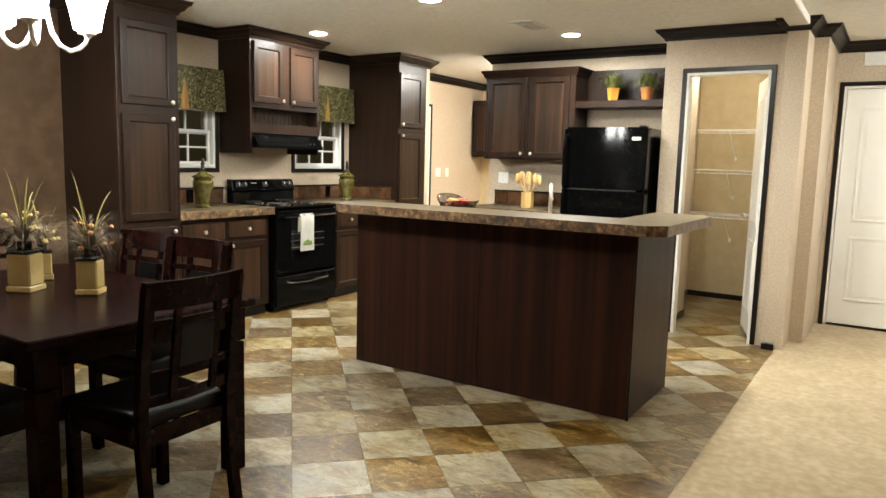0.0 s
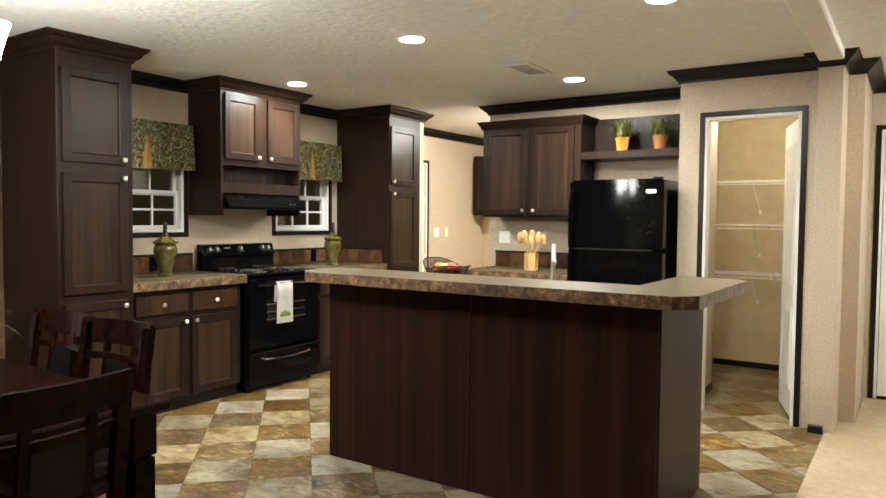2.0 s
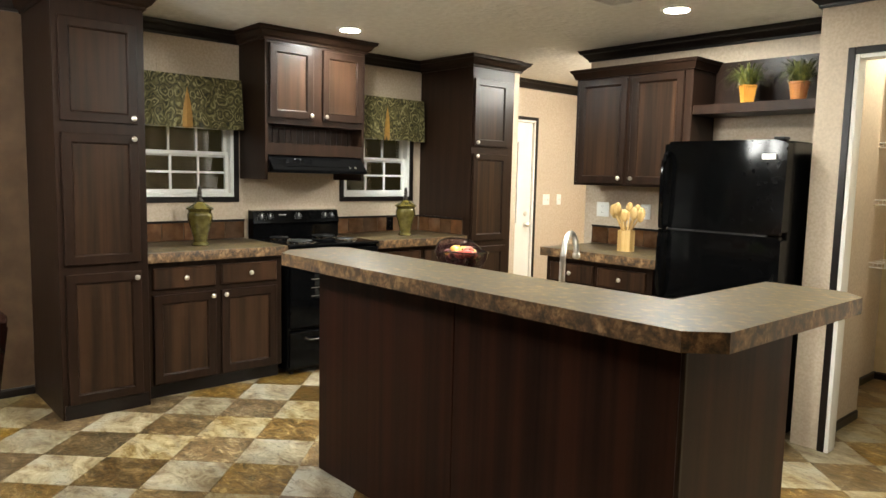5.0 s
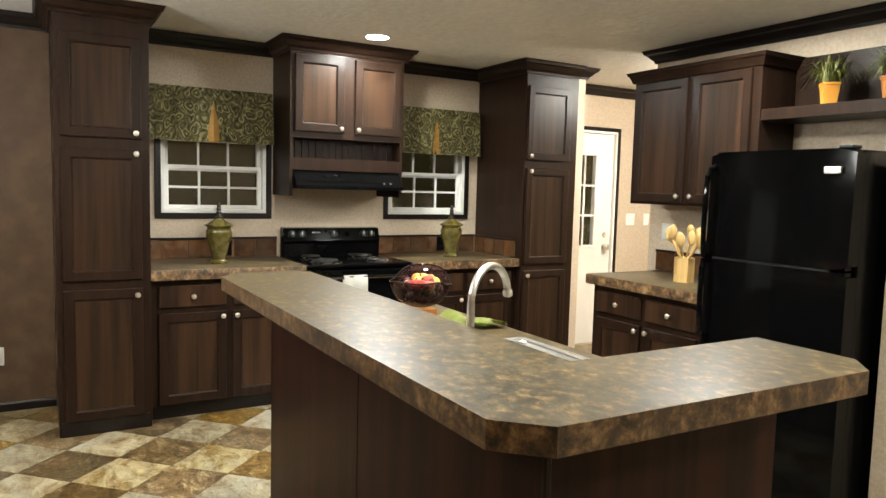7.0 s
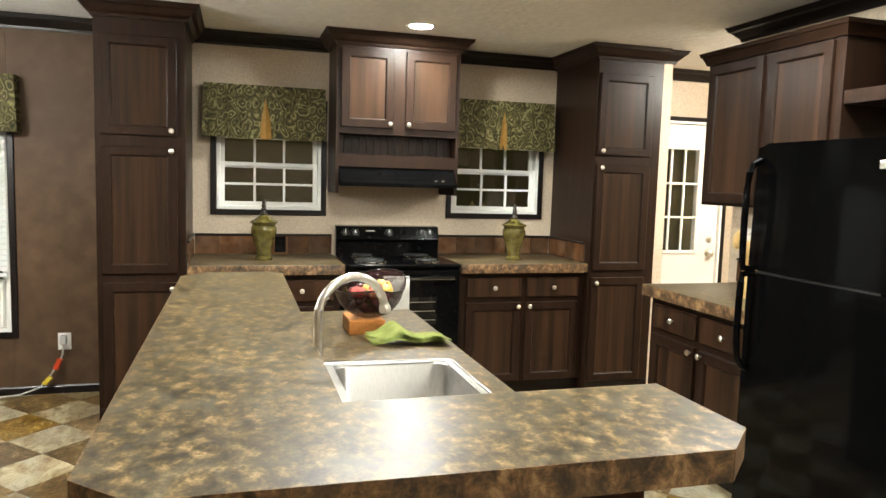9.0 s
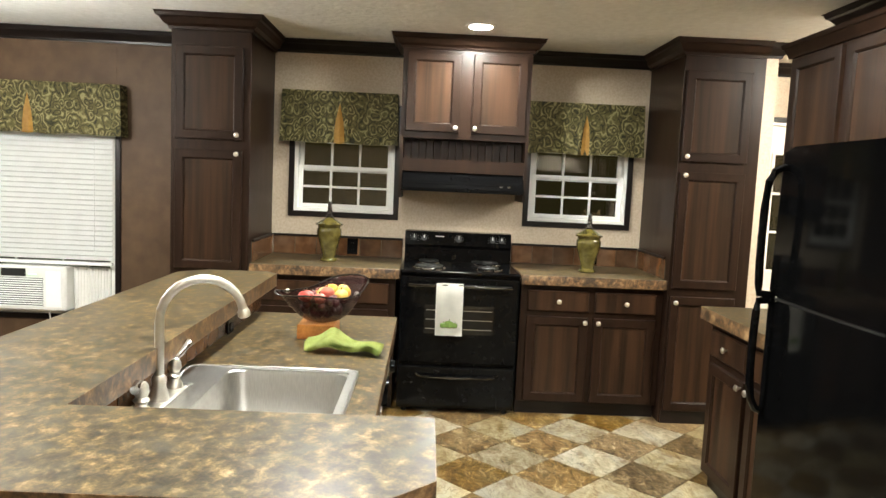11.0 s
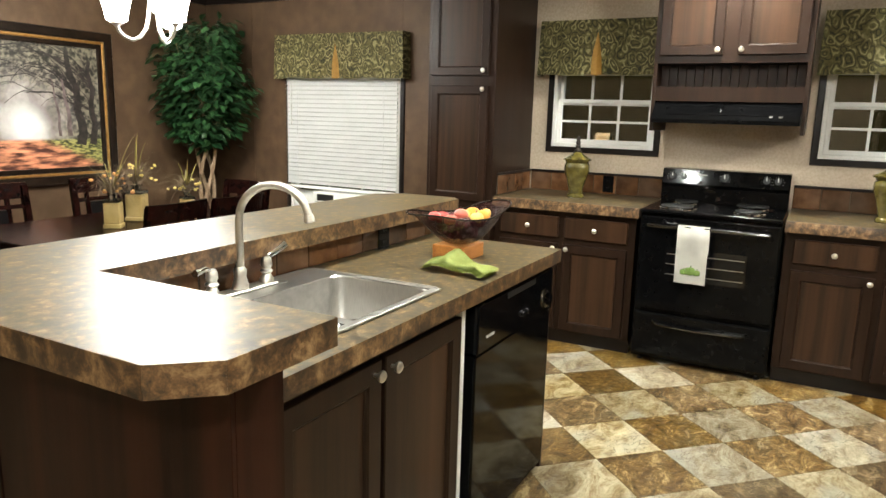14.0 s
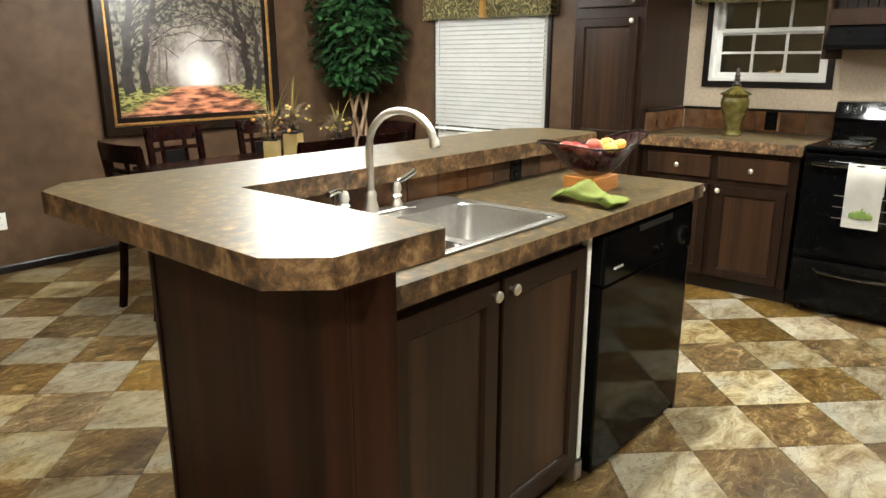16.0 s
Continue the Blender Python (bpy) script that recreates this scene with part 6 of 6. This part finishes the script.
def dining_chair():
    """A chair at the origin that faces +y."""
    c = thing("dining_chair", (0, 0, 0), "dark cherry lattice-back dining chair with a black leather seat", "chair", "dining chairs")
    w, b = 0.188, -0.20

    def lean(z):
        return b - 0.07 * max(0, (z - 0.45) / 0.55) ** 1.2 if z > 0.45 else b + 0.0 - 0.05 * (1 - z / 0.45) ** 1.5
    for s in (-1, 1):
        bm = bmesh.new()
        prev = None
        for i in range(13):
            z = 0.938 * i / 12
            y = lean(z)
            q = [bm.verts.new((s * w + dx, y + dy, z)) for dx, dy in ((-0.019, -0.016), (0.019, -0.016), (0.019, 0.016), (-0.019, 0.016))]
            if prev:
                for k in range(4):
                    bm.faces.new((prev[k], prev[(k + 1) % 4], q[(k + 1) % 4], q[k]))
            else:
                bm.faces.new(q[::-1])
            prev = q
        bm.faces.new(prev)
        part("back_leg", bm, DINING_WOOD, c)
        bm = bmesh.new()
        box(bm, s * w - 0.02, 0.17, 0, s * w + 0.02, 0.21, 0.43, 0.003)
        part("front_leg", bm, DINING_WOOD, c)

    def rail(z0, z1, curve, thick=0.018, half=w):
        bm = bmesh.new()
        n = 10
        prev = None
        for i in range(n + 1):
            u = -1 + 2 * i / n
            x = u * half
            q = []
            for z in (z0, z1):
                y = lean(z) - curve * (1 - u * u)
                q += [bm.verts.new((x, y - thick / 2, z)), bm.verts.new((x, y + thick / 2, z))]
            if prev:
                for k in ((0, 1), (1, 3), (3, 2), (2, 0)):
                    bm.faces.new((prev[k[0]], prev[k[1]], q[k[1]], q[k[0]]))
            else:
                bm.faces.new((q[0], q[1], q[3], q[2]))
            prev = q
        bm.faces.new((prev[0], prev[2], prev[3], prev[1]))
        return bm
    part("top_rail", rail(0.856, 0.953, 0.035, 0.022, w + 0.018), DINING_WOOD, c, "curved top rail")
    part("back_rail", rail(0.795, 0.820, 0.030, half=w - 0.02), DINING_WOOD, c)
    part("back_rail", rail(0.615, 0.64, 0.024, half=w - 0.02), DINING_WOOD, c)
    part("back_rail", rail(0.515, 0.55, 0.020, half=w - 0.02), DINING_WOOD, c)
    for x in (-0.085, 0.085):
        bm = bmesh.new()
        prev = None
        for i in range(7):
            z = 0.53 + 0.335 * i / 6
            y = lean(z) - 0.026
            q = [bm.verts.new((x + dx, y + dy, z)) for dx, dy in ((-0.013, -0.008), (0.013, -0.008), (0.013, 0.008), (-0.013, 0.008))]
            if prev:
                for k in range(4):
                    bm.faces.new((prev[k], prev[(k + 1) % 4], q[(k + 1) % 4], q[k]))
            prev = q
        bmesh.ops.holes_fill(bm, edges=bm.edges)
        part("back_slat", bm, DINING_WOOD, c)
    bm = bmesh.new()
    prev = None
    for i in range(5):
        z = 0.642 + 0.150 * i / 4
        y = lean(z) - 0.026
        q = [bm.verts.new((dx, y + dy, z)) for dx, dy in ((-0.070, -0.010), (0.070, -0.010), (0.070, 0.010), (-0.070, 0.010))]
        if prev:
            for k in range(4):
                bm.faces.new((prev[k], prev[(k + 1) % 4], q[(k + 1) % 4], q[k]))
        prev = q
    bmesh.ops.holes_fill(bm, edges=bm.edges)
    part("back_pad", bm, LEATHER, c, "black leather back pad")
    bm = bmesh.new()
    box(bm, -w + 0.02, 0.185, 0.37, w - 0.02, 0.205, 0.43)
    box(bm, -w + 0.02, -0.205, 0.37, w - 0.02, -0.185, 0.43)
    for s in (-1, 1):
        box(bm, s * w - 0.010, -0.185, 0.37, s * w + 0.010, 0.17, 0.43)
    part("apron", bm, DINING_WOOD, c)
    bm = bmesh.new()
    prism(bm, [(-w + 0.005, -0.18), (w - 0.005, -0.18), (w + 0.02, 0.225), (-w - 0.02, 0.225)], 0.431, 0.485, 0.022, 3)
    part("seat", bm, LEATHER, c, "padded black leather seat", True)
    return c


chair = dining_chair()
chair.matrix_basis = pose(-2.245, 1.505, 0, 0, 0, 92)
for x, y, a in ((-2.81, 1.935, 184), (-3.25, 1.945, 183), (-2.72, 1.03, 4), (-3.40, 1.02, -3), (-3.66, 1.63, -92)):
    copy_thing(chair, pose(x, y, 0, 0, 0, a))


def square_vase(x, y, z, w, h, seed, label, mats, height):
    rng = random.Random(seed)
    v = thing("square_vase", (x, y, z), label, "vase", "vases on the dining table")
    bm = bmesh.new()
    m = Matrix.Translation((x, y, z)) @ Matrix.Rotation(radians(20 + 9 * seed), 4, "Z")
    box(bm, -w / 2, -w / 2, 0, w / 2, w / 2, 0.024, 0.004)
    box(bm, -w / 2 + 0.005, -w / 2 + 0.005, 0.0245, w / 2 - 0.005, w / 2 - 0.005, h * 0.82, 0.006)
    bmesh.ops.transform(bm, matrix=m, verts=bm.verts)
    part("body", bm, CREAM, v, "cream crackled body")
    bm = bmesh.new()
    box(bm, -w / 2 + 0.002, -w / 2 + 0.002, h * 0.825, w / 2 - 0.002, w / 2 - 0.002, h * 0.93, 0.006)
    box(bm, -w * 0.2, -w * 0.2, h * 0.931, w * 0.2, w * 0.2, h * 1.06, 0.004)
    box(bm, -w * 0.26, -w * 0.26, h * 1.061, w * 0.26, w * 0.26, h * 1.10, 0.004)
    bmesh.ops.transform(bm, matrix=m, verts=bm.verts)
    part("neck", bm, GLAZE_BLACK, v, "black glazed shoulder and neck")
    top = z + h * 1.09
    bm = bmesh.new()
    for i in range(300):
        a = rng.uniform(0, 2 * math.pi)
        r = rng.uniform(0.07, 0.25)
        hh = rng.uniform(-0.10, 0.34 * height)
        blade(bm, (x, y, top), (x + r * math.cos(a), y + r * math.sin(a), top + hh), 0.0014, 0.075, 4)
    tagged(part("dry_grass", bm, GRASS, v, "wispy brown dried grass"), kind="stuff")
    bm = bmesh.new()
    for i in range(8):
        a = rng.uniform(0, 2 * math.pi)
        r = rng.uniform(0.03, 0.17)
        blade(bm, (x, y, top), (x + r * math.cos(a), y + r * math.sin(a), top + height * rng.uniform(0.35, 1.0)), 0.0052, 0.05, 6)
    tagged(part("broad_grass", bm, GRASS_GREEN, v, "yellow-green blades"), kind="stuff")
    bm = bmesh.new()
    for i in range(14):
        a = rng.uniform(0, 2 * math.pi)
        r = rng.uniform(0.02, 0.12)
        ball(bm, (x + r * math.cos(a), y + r * math.sin(a), top + rng.uniform(0.02, 0.4) * height), rng.uniform(0.007, 0.015), (1, 1, 0.7), 7, 5)
    tagged(part("flowers", bm, mats, v, "small dried flower heads"), kind="stuff")


square_vase(-3.12, 1.513, 0.76, 0.112, 0.195, 1, "tall square cream vase with dried grasses on the table", FLOWER_Y, 0.30)
square_vase(-2.855, 1.648, 0.76, 0.096, 0.175, 2, "square cream vase with dried grasses and orange flowers", FLOWER, 0.32)
square_vase(-3.34, 1.70, 0.76, 0.085, 0.150, 5, "small square vase with yellow dried flowers", FLOWER_Y, 0.20)


def ficus(x, y):
    rng = random.Random(11)
    t = thing("ficus_tree", (x, y, 0), "artificial ficus tree with twisted pale trunks in a pot", "plant")
    part("pot", lathe(bmesh.new(), [(0.11, 0), (0.115, 0.01), (0.15, 0.24), (0.165, 0.245), (0.165, 0.28), (0.14, 0.28), (0.135, 0.24)], (x, y, 0), 24), FINIAL, t, "dark round pot", True)
    part("soil", lathe(bmesh.new(), [(0, 0.235), (0.133, 0.235), (0.133, 0.23), (0, 0.23)], (x, y, 0), 18), GROUT, t)
    ends = []
    for k in range(4):
        pts = []
        for i in range(15):
            u = i / 14
            a = k * math.pi / 2 + u * 6.2
            r = 0.030 + 0.022 * math.sin(u * math.pi) + 0.09 * u ** 3
            pts.append((x + r * math.cos(a), y + r * math.sin(a), 0.22 + 1.35 * u))
        part("trunk", tube(bmesh.new(), pts, 0.021, 8, 0.011), BARK, t, "twisted pale trunk", True)
        ends += [Vector(p) for p in pts[9::2]]
    bm = bmesh.new()
    tips = []
    for i in range(120):
        e = rng.choice(ends)
        a, h = rng.uniform(0, 2 * math.pi), rng.uniform(-0.46, 0.50)
        zz = 1.62 + h
        prof = math.sin(math.pi * min(1, max(0.10, (zz - 1.10) / 1.08))) ** 0.45
        r = 0.39 * math.sqrt(rng.uniform(0.10, 1.0)) * prof
        tip = Vector((max(XW + 0.09, x + r * math.cos(a)), max(YP + 0.09, y + r * math.sin(a)), zz))
        mid = (e + tip) / 2 + Vector((0, 0, 0.05))
        tube(bm, [e, mid, tip], 0.005, 5, 0.002)
        tips.append((mid, tip))
    tagged(part("twig_mass", bm, BARK, t), kind="stuff")
    bm = bmesh.new()
    for mid, tip in tips:
        for j in range(27):
            u = rng.uniform(0.0, 1.15)
            p = mid.lerp(tip, u) + Vector((rng.gauss(0, 0.045), rng.gauss(0, 0.045), rng.gauss(0, 0.04)))
            p.x, p.y = max(p.x, XW + 0.06), max(p.y, YP + 0.06)
            s = rng.uniform(0.044, 0.068)
            yaw = math.atan2(p.y - y, p.x - x) - 1.571 + rng.gauss(0, 0.7)
            q = Euler((rng.uniform(-0.75, 0.15), rng.uniform(-0.45, 0.45), yaw)).to_matrix()
            pts = [Vector(c) * s for c in ((0, 0, 0), (0.40, 0.42, 0.10), (0.38, 0.88, 0.02), (0, 1.50, -0.22), (-0.38, 0.88, 0.02), (-0.40, 0.42, 0.10), (0, 0.8, -0.06))]
            vs = [bm.verts.new(p + q @ c) for c in pts]
            bm.faces.new((vs[0], vs[1], vs[2], vs[6]))
            bm.faces.new((vs[6], vs[2], vs[3]))
            bm.faces.new((vs[0], vs[6], vs[4], vs[5]))
            bm.faces.new((vs[6], vs[3], vs[4]))
    tagged(part("crown", bm, LEAF, t, "dense small glossy green leaves"), kind="stuff")


ficus(-4.64, 0.50)


def painting_material():
    """A misty avenue of trees, painted by the height and width on the canvas."""
    m = material("painted_canvas", (0.5, 0.5, 0.5), rough=0.35)
    nt = m.node_tree
    n, l = nt.nodes, nt.links
    p = n["Principled BSDF"]
    tc = n.new("ShaderNodeTexCoord")
    sep = n.new("ShaderNodeSeparateXYZ")
    l.new(tc.outputs["Object"], sep.inputs[0])

    def mix(f, a, b):
        x = n.new("ShaderNodeMix")
        x.data_type = "RGBA"
        l.new(f, x.inputs["Factor"])
        for slot, v in ((6, a), (7, b)):
            if isinstance(v, tuple):
                x.inputs[slot].default_value = (*v, 1)
            else:
                l.new(v, x.inputs[slot])
        return x.outputs[2]

    def ramp(v, a, b):
        x = n.new("ShaderNodeMapRange")
        x.interpolation_type = "SMOOTHSTEP"
        x.inputs["From Min"].default_value, x.inputs["From Max"].default_value = a, b
        l.new(v, x.inputs["Value"])
        return x.outputs[0]

    def noise_of(scale, detail, stretch=(1, 1, 1)):
        mp = n.new("ShaderNodeMapping")
        mp.inputs["Scale"].default_value = stretch
        l.new(tc.outputs["Object"], mp.inputs["Vector"])
        t = n.new("ShaderNodeTexNoise")
        t.inputs["Scale"].default_value, t.inputs["Detail"].default_value = scale, detail
        l.new(mp.outputs[0], t.inputs["Vector"])
        return t.outputs["Fac"]
    dist = n.new("ShaderNodeVectorMath")
    dist.operation = "DISTANCE"
    mp = n.new("ShaderNodeMapping")
    mp.inputs["Scale"].default_value = (1, 0, 0.9)
    l.new(tc.outputs["Object"], mp.inputs["Vector"])
    l.new(mp.outputs[0], dist.inputs[0])
    dist.inputs[1].default_value = (-0.03, 0, 0.385)
    leaf = mix(ramp(noise_of(34, 14), 0.36, 0.66), (0.009, 0.008, 0.005), (0.19, 0.168, 0.125))
    mist = mix(ramp(noise_of(5, 5), 0.35, 0.7), (0.17, 0.14, 0.13), (0.44, 0.40, 0.375))
    far = ramp(dist.outputs["Value"], 0.10, 0.48)
    sky = mix(far, mist, leaf)
    glow = ramp(dist.outputs["Value"], 0.23, 0.0)
    sky = mix(glow, sky, (0.74, 0.72, 0.70))
    grass = mix(ramp(noise_of(30, 6, (1, 1, 3)), 0.4, 0.6), (0.03, 0.036, 0.008), (0.30, 0.29, 0.09))
    path = mix(ramp(noise_of(11, 6, (0.6, 1, 3)), 0.36, 0.64), (0.050, 0.012, 0.008), (0.66, 0.27, 0.15))
    ab = n.new("ShaderNodeMath")
    ab.operation = "ABSOLUTE"
    l.new(sep.outputs["X"], ab.inputs[0])
    slope = n.new("ShaderNodeMath")
    slope.operation = "MULTIPLY_ADD"
    slope.inputs[1].default_value = 2.4
    l.new(sep.outputs["Z"], slope.inputs[0])
    l.new(ab.outputs[0], slope.inputs[2])
    ground = mix(ramp(slope.outputs[0], 0.88, 1.04), path, grass)
    col = mix(ramp(sep.outputs["Z"], 0.325, 0.350), ground, sky)
    l.new(col, p.inputs["Base Color"])
    return m


def painting():
    x0, x1, z0, z1 = -4.065, -2.550, 0.843, 1.990
    Y = YP
    p = thing("framed_painting", ((x0 + x1) / 2, Y, z0), "large framed painting of a misty tree-lined path", "painting")
    f = 0.105

    F = facing("+y", Y)

    def ring(a0, b0, a1, b1, w, d0, d1, bev):
        return flat_ring(bmesh.new(), F, a0, b0, a1, b1, w, d0, d1, bev)
    part("frame", ring(x0, z0, x1, z1, 0.068, 0.002, 0.045, 0.006), FRAME, p, "dark outer frame")
    part("gilt_moulding", ring(x0 + 0.068, z0 + 0.068, x1 - 0.068, z1 - 0.068, 0.022, 0.002, 0.038, 0.006), GOLD, p, "aged gold moulding")
    part("inner_frame", ring(x0 + 0.090, z0 + 0.090, x1 - 0.090, z1 - 0.090, 0.037, 0.002, 0.03, 0.004), FRAME, p, "dark inner frame")
    a0, a1, b0, b1 = x0 + 0.127, x1 - 0.127, z0 + 0.127, z1 - 0.127
    part("canvas", B(a0, Y + 0.002, b0, a1, Y + 0.016, b1), painting_material(), p, "misty avenue of trees with a red path")
    trunk_m = material("painted_trunk", (0.008, 0.006, 0.005), (0.030, 0.020, 0.018), rough=0.4, scale=25)
    trunk_f = material("painted_far_trunk", (0.075, 0.052, 0.050), (0.14, 0.10, 0.095), rough=0.4, scale=25)
    cx, w2 = (a0 + a1) / 2, (a1 - a0) / 2

    strokes = []

    def stroke(bm, pts, w, taper):
        prev = None
        y = Y + 0.0172 + 0.0001 * len(strokes)
        strokes.append(w)
        for i, (u, v) in enumerate(pts):
            # u grows towards the picture's left edge seen from the room
            X, Z = cx + max(-w2, min(w2, u)), max(b0, min(b1, b0 + v))
            j = min(i + 1, len(pts) - 1)
            k = max(i - 1, 0)
            d = Vector((pts[j][0] - pts[k][0], pts[j][1] - pts[k][1])).normalized()
            s = Vector((-d.y, d.x)) * w * (1 - taper * i / (len(pts) - 1))
            cl = lambda q: max(a0, min(a1, q))
            cur = [bm.verts.new((cl(X - s.x), y, min(b1, max(b0, Z - s.y)))), bm.verts.new((cl(X + s.x), y, min(b1, max(b0, Z + s.y))))]
            if prev:
                bm.faces.new((prev[0], prev[1], cur[1], cur[0]))
            prev = cur
    rng = random.Random(23)
    bm = bmesh.new()
    for u, w, lean, top in ((0.55, 0.046, -0.08, 0.86), (0.43, 0.034, -0.14, 0.86), (-0.47, 0.040, 0.11, 0.86), (-0.57, 0.030, 0.02, 0.8)):
        stroke(bm, [(u + lean * (t / 8) ** 2 + 0.015 * math.sin(t * 1.9 + u * 9), 0.17 + (top - 0.17) * t / 8) for t in range(9)], w, 0.55)
        for k in range(14):
            s = rng.uniform(0.35, 0.85)
            sg = -1 if u > 0 else 1
            run, rise, dip = rng.uniform(0.25, 0.62), rng.uniform(0.12, 0.30), rng.uniform(0.0, 0.16)
            ph = rng.uniform(0, 6)
            stroke(bm, [(u + lean * s * s + sg * run * q / 8, 0.17 + (top - 0.17) * s + rise * math.sin(q / 8 * 1.9) - dip * (q / 8) ** 3 + 0.010 * math.sin(q * 1.9 + ph)) for q in range(9)], w * rng.uniform(0.07, 0.20), 0.8)
    tagged(part("painted_foreground", bm, trunk_m, p, "dark painted trees"), kind="stuff")
    bm = bmesh.new()
    for u, w, lean in ((0.37, 0.017, -0.05), (0.31, 0.012, -0.05), (-0.37, 0.020, 0.05), (-0.29, 0.012, 0.05), (0.25, 0.009, -0.03)):
        stroke(bm, [(u + lean * (t / 6) ** 2 + 0.006 * math.sin(t * 2), 0.235 + 0.42 * t / 6) for t in range(7)], w, 0.6)
    tagged(part("painted_distance", bm, trunk_f, p, "pale painted trees"), kind="stuff")


painting()

# ---- cabinet at the end of the hall ----
c = thing("hall_cabinet", (-4.6, 8.7, 1.42), "dark wood wall cabinet at the end of the hall", "cabinet")
part("body", B(-5.05, 8.55, 1.42, -4.2, YH - 0.001, 2.19, bevel=0.002), WOOD, c)
shaker("-y", 8.55, -5.03, 1.44, -4.64, 2.17, c, (-4.67, 1.47))
shaker("-y", 8.55, -4.61, 1.44, -4.22, 2.17, c, (-4.58, 1.47))


# ---- floor tiles, laid diagonally ----
D = 0.46
TILE_MESHES = {}


def clip(poly, axis, value, keep_less):
    out = []
    for i, p in enumerate(poly):
        q = poly[(i + 1) % len(poly)]
        a = (value - p[axis]) * (1 if keep_less else -1)
        b = (value - q[axis]) * (1 if keep_less else -1)
        if a >= 0:
            out.append(p)
        if a * b < 0:
            t = a / (a - b)
            out.append((p[0] + (q[0] - p[0]) * t, p[1] + (q[1] - p[1]) * t))
    return out


def tile_mesh(poly, mat, cx, cy):
    bm = bmesh.new()
    prism(bm, [(x - cx, y - cy) for x, y in poly], -0.004, 0.0)
    me = bpy.data.meshes.new("floor_tile")
    bmesh.ops.recalc_face_normals(bm, faces=bm.faces)
    bm.to_mesh(me)
    bm.free()
    me.materials.append(mat)
    return me


tiles = thing("slate_floor", (-2.9, 3.5, 0), "diagonal checkerboard of light and brown slate-look tiles", "floor", kind="structure")
rest = {0: bmesh.new(), 1: bmesh.new()}
g = D / 2 - 0.0018
for region in ((XW + 0.002, YP + 0.002, -0.655, 6.45), (XW + 0.002, 6.45, -1.795, YH - 0.002), (-1.785, 6.45, -0.72, 7.645)):
    x0, y0, x1, y1 = region
    for i in range(-16, 24):
        for j in range(-26, 16):
            s, d_ = -0.012 + (i + 0.5) * D, -4.732 + (j + 0.5) * D
            cx, cy = (s + d_) / 2, (s - d_) / 2
            if not (x0 - 0.25 < cx < x1 + 0.25 and y0 - 0.25 < cy < y1 + 0.25):
                continue
            full = [(cx - g, cy), (cx, cy - g), (cx + g, cy), (cx, cy + g)]
            poly = full
            for ax, v, less in ((0, x0, False), (0, x1, True), (1, y0, False), (1, y1, True)):
                poly = clip(poly, ax, v, less) if poly else poly
            if len(poly) < 3:
                continue
            area = abs(sum(p[0] * q[1] - q[0] * p[1] for p, q in zip(poly, poly[1:] + poly[:1]))) / 2
            if area < 0.002:
                continue
            light = (i + j) % 2
            whole = area > 2 * g * g - 1e-5
            if cy > 6.2 or not whole:
                prism(rest[light], poly, -0.004, 0.0)
                continue
            if light not in TILE_MESHES:
                TILE_MESHES[light] = tile_mesh(full, LIGHT_TILE if light else BROWN_TILE, cx, cy)
            ob = new("tile", TILE_MESHES[light])
            ob.parent = tiles
            ob.location = Vector((cx, cy, 0)) - BASE[tiles]
tagged(part("cut_tiles_light", rest[1], LIGHT_TILE, tiles, "cut light slate tiles"), kind="stuff")
tagged(part("cut_tiles_brown", rest[0], BROWN_TILE, tiles, "cut brown slate tiles"), kind="stuff")
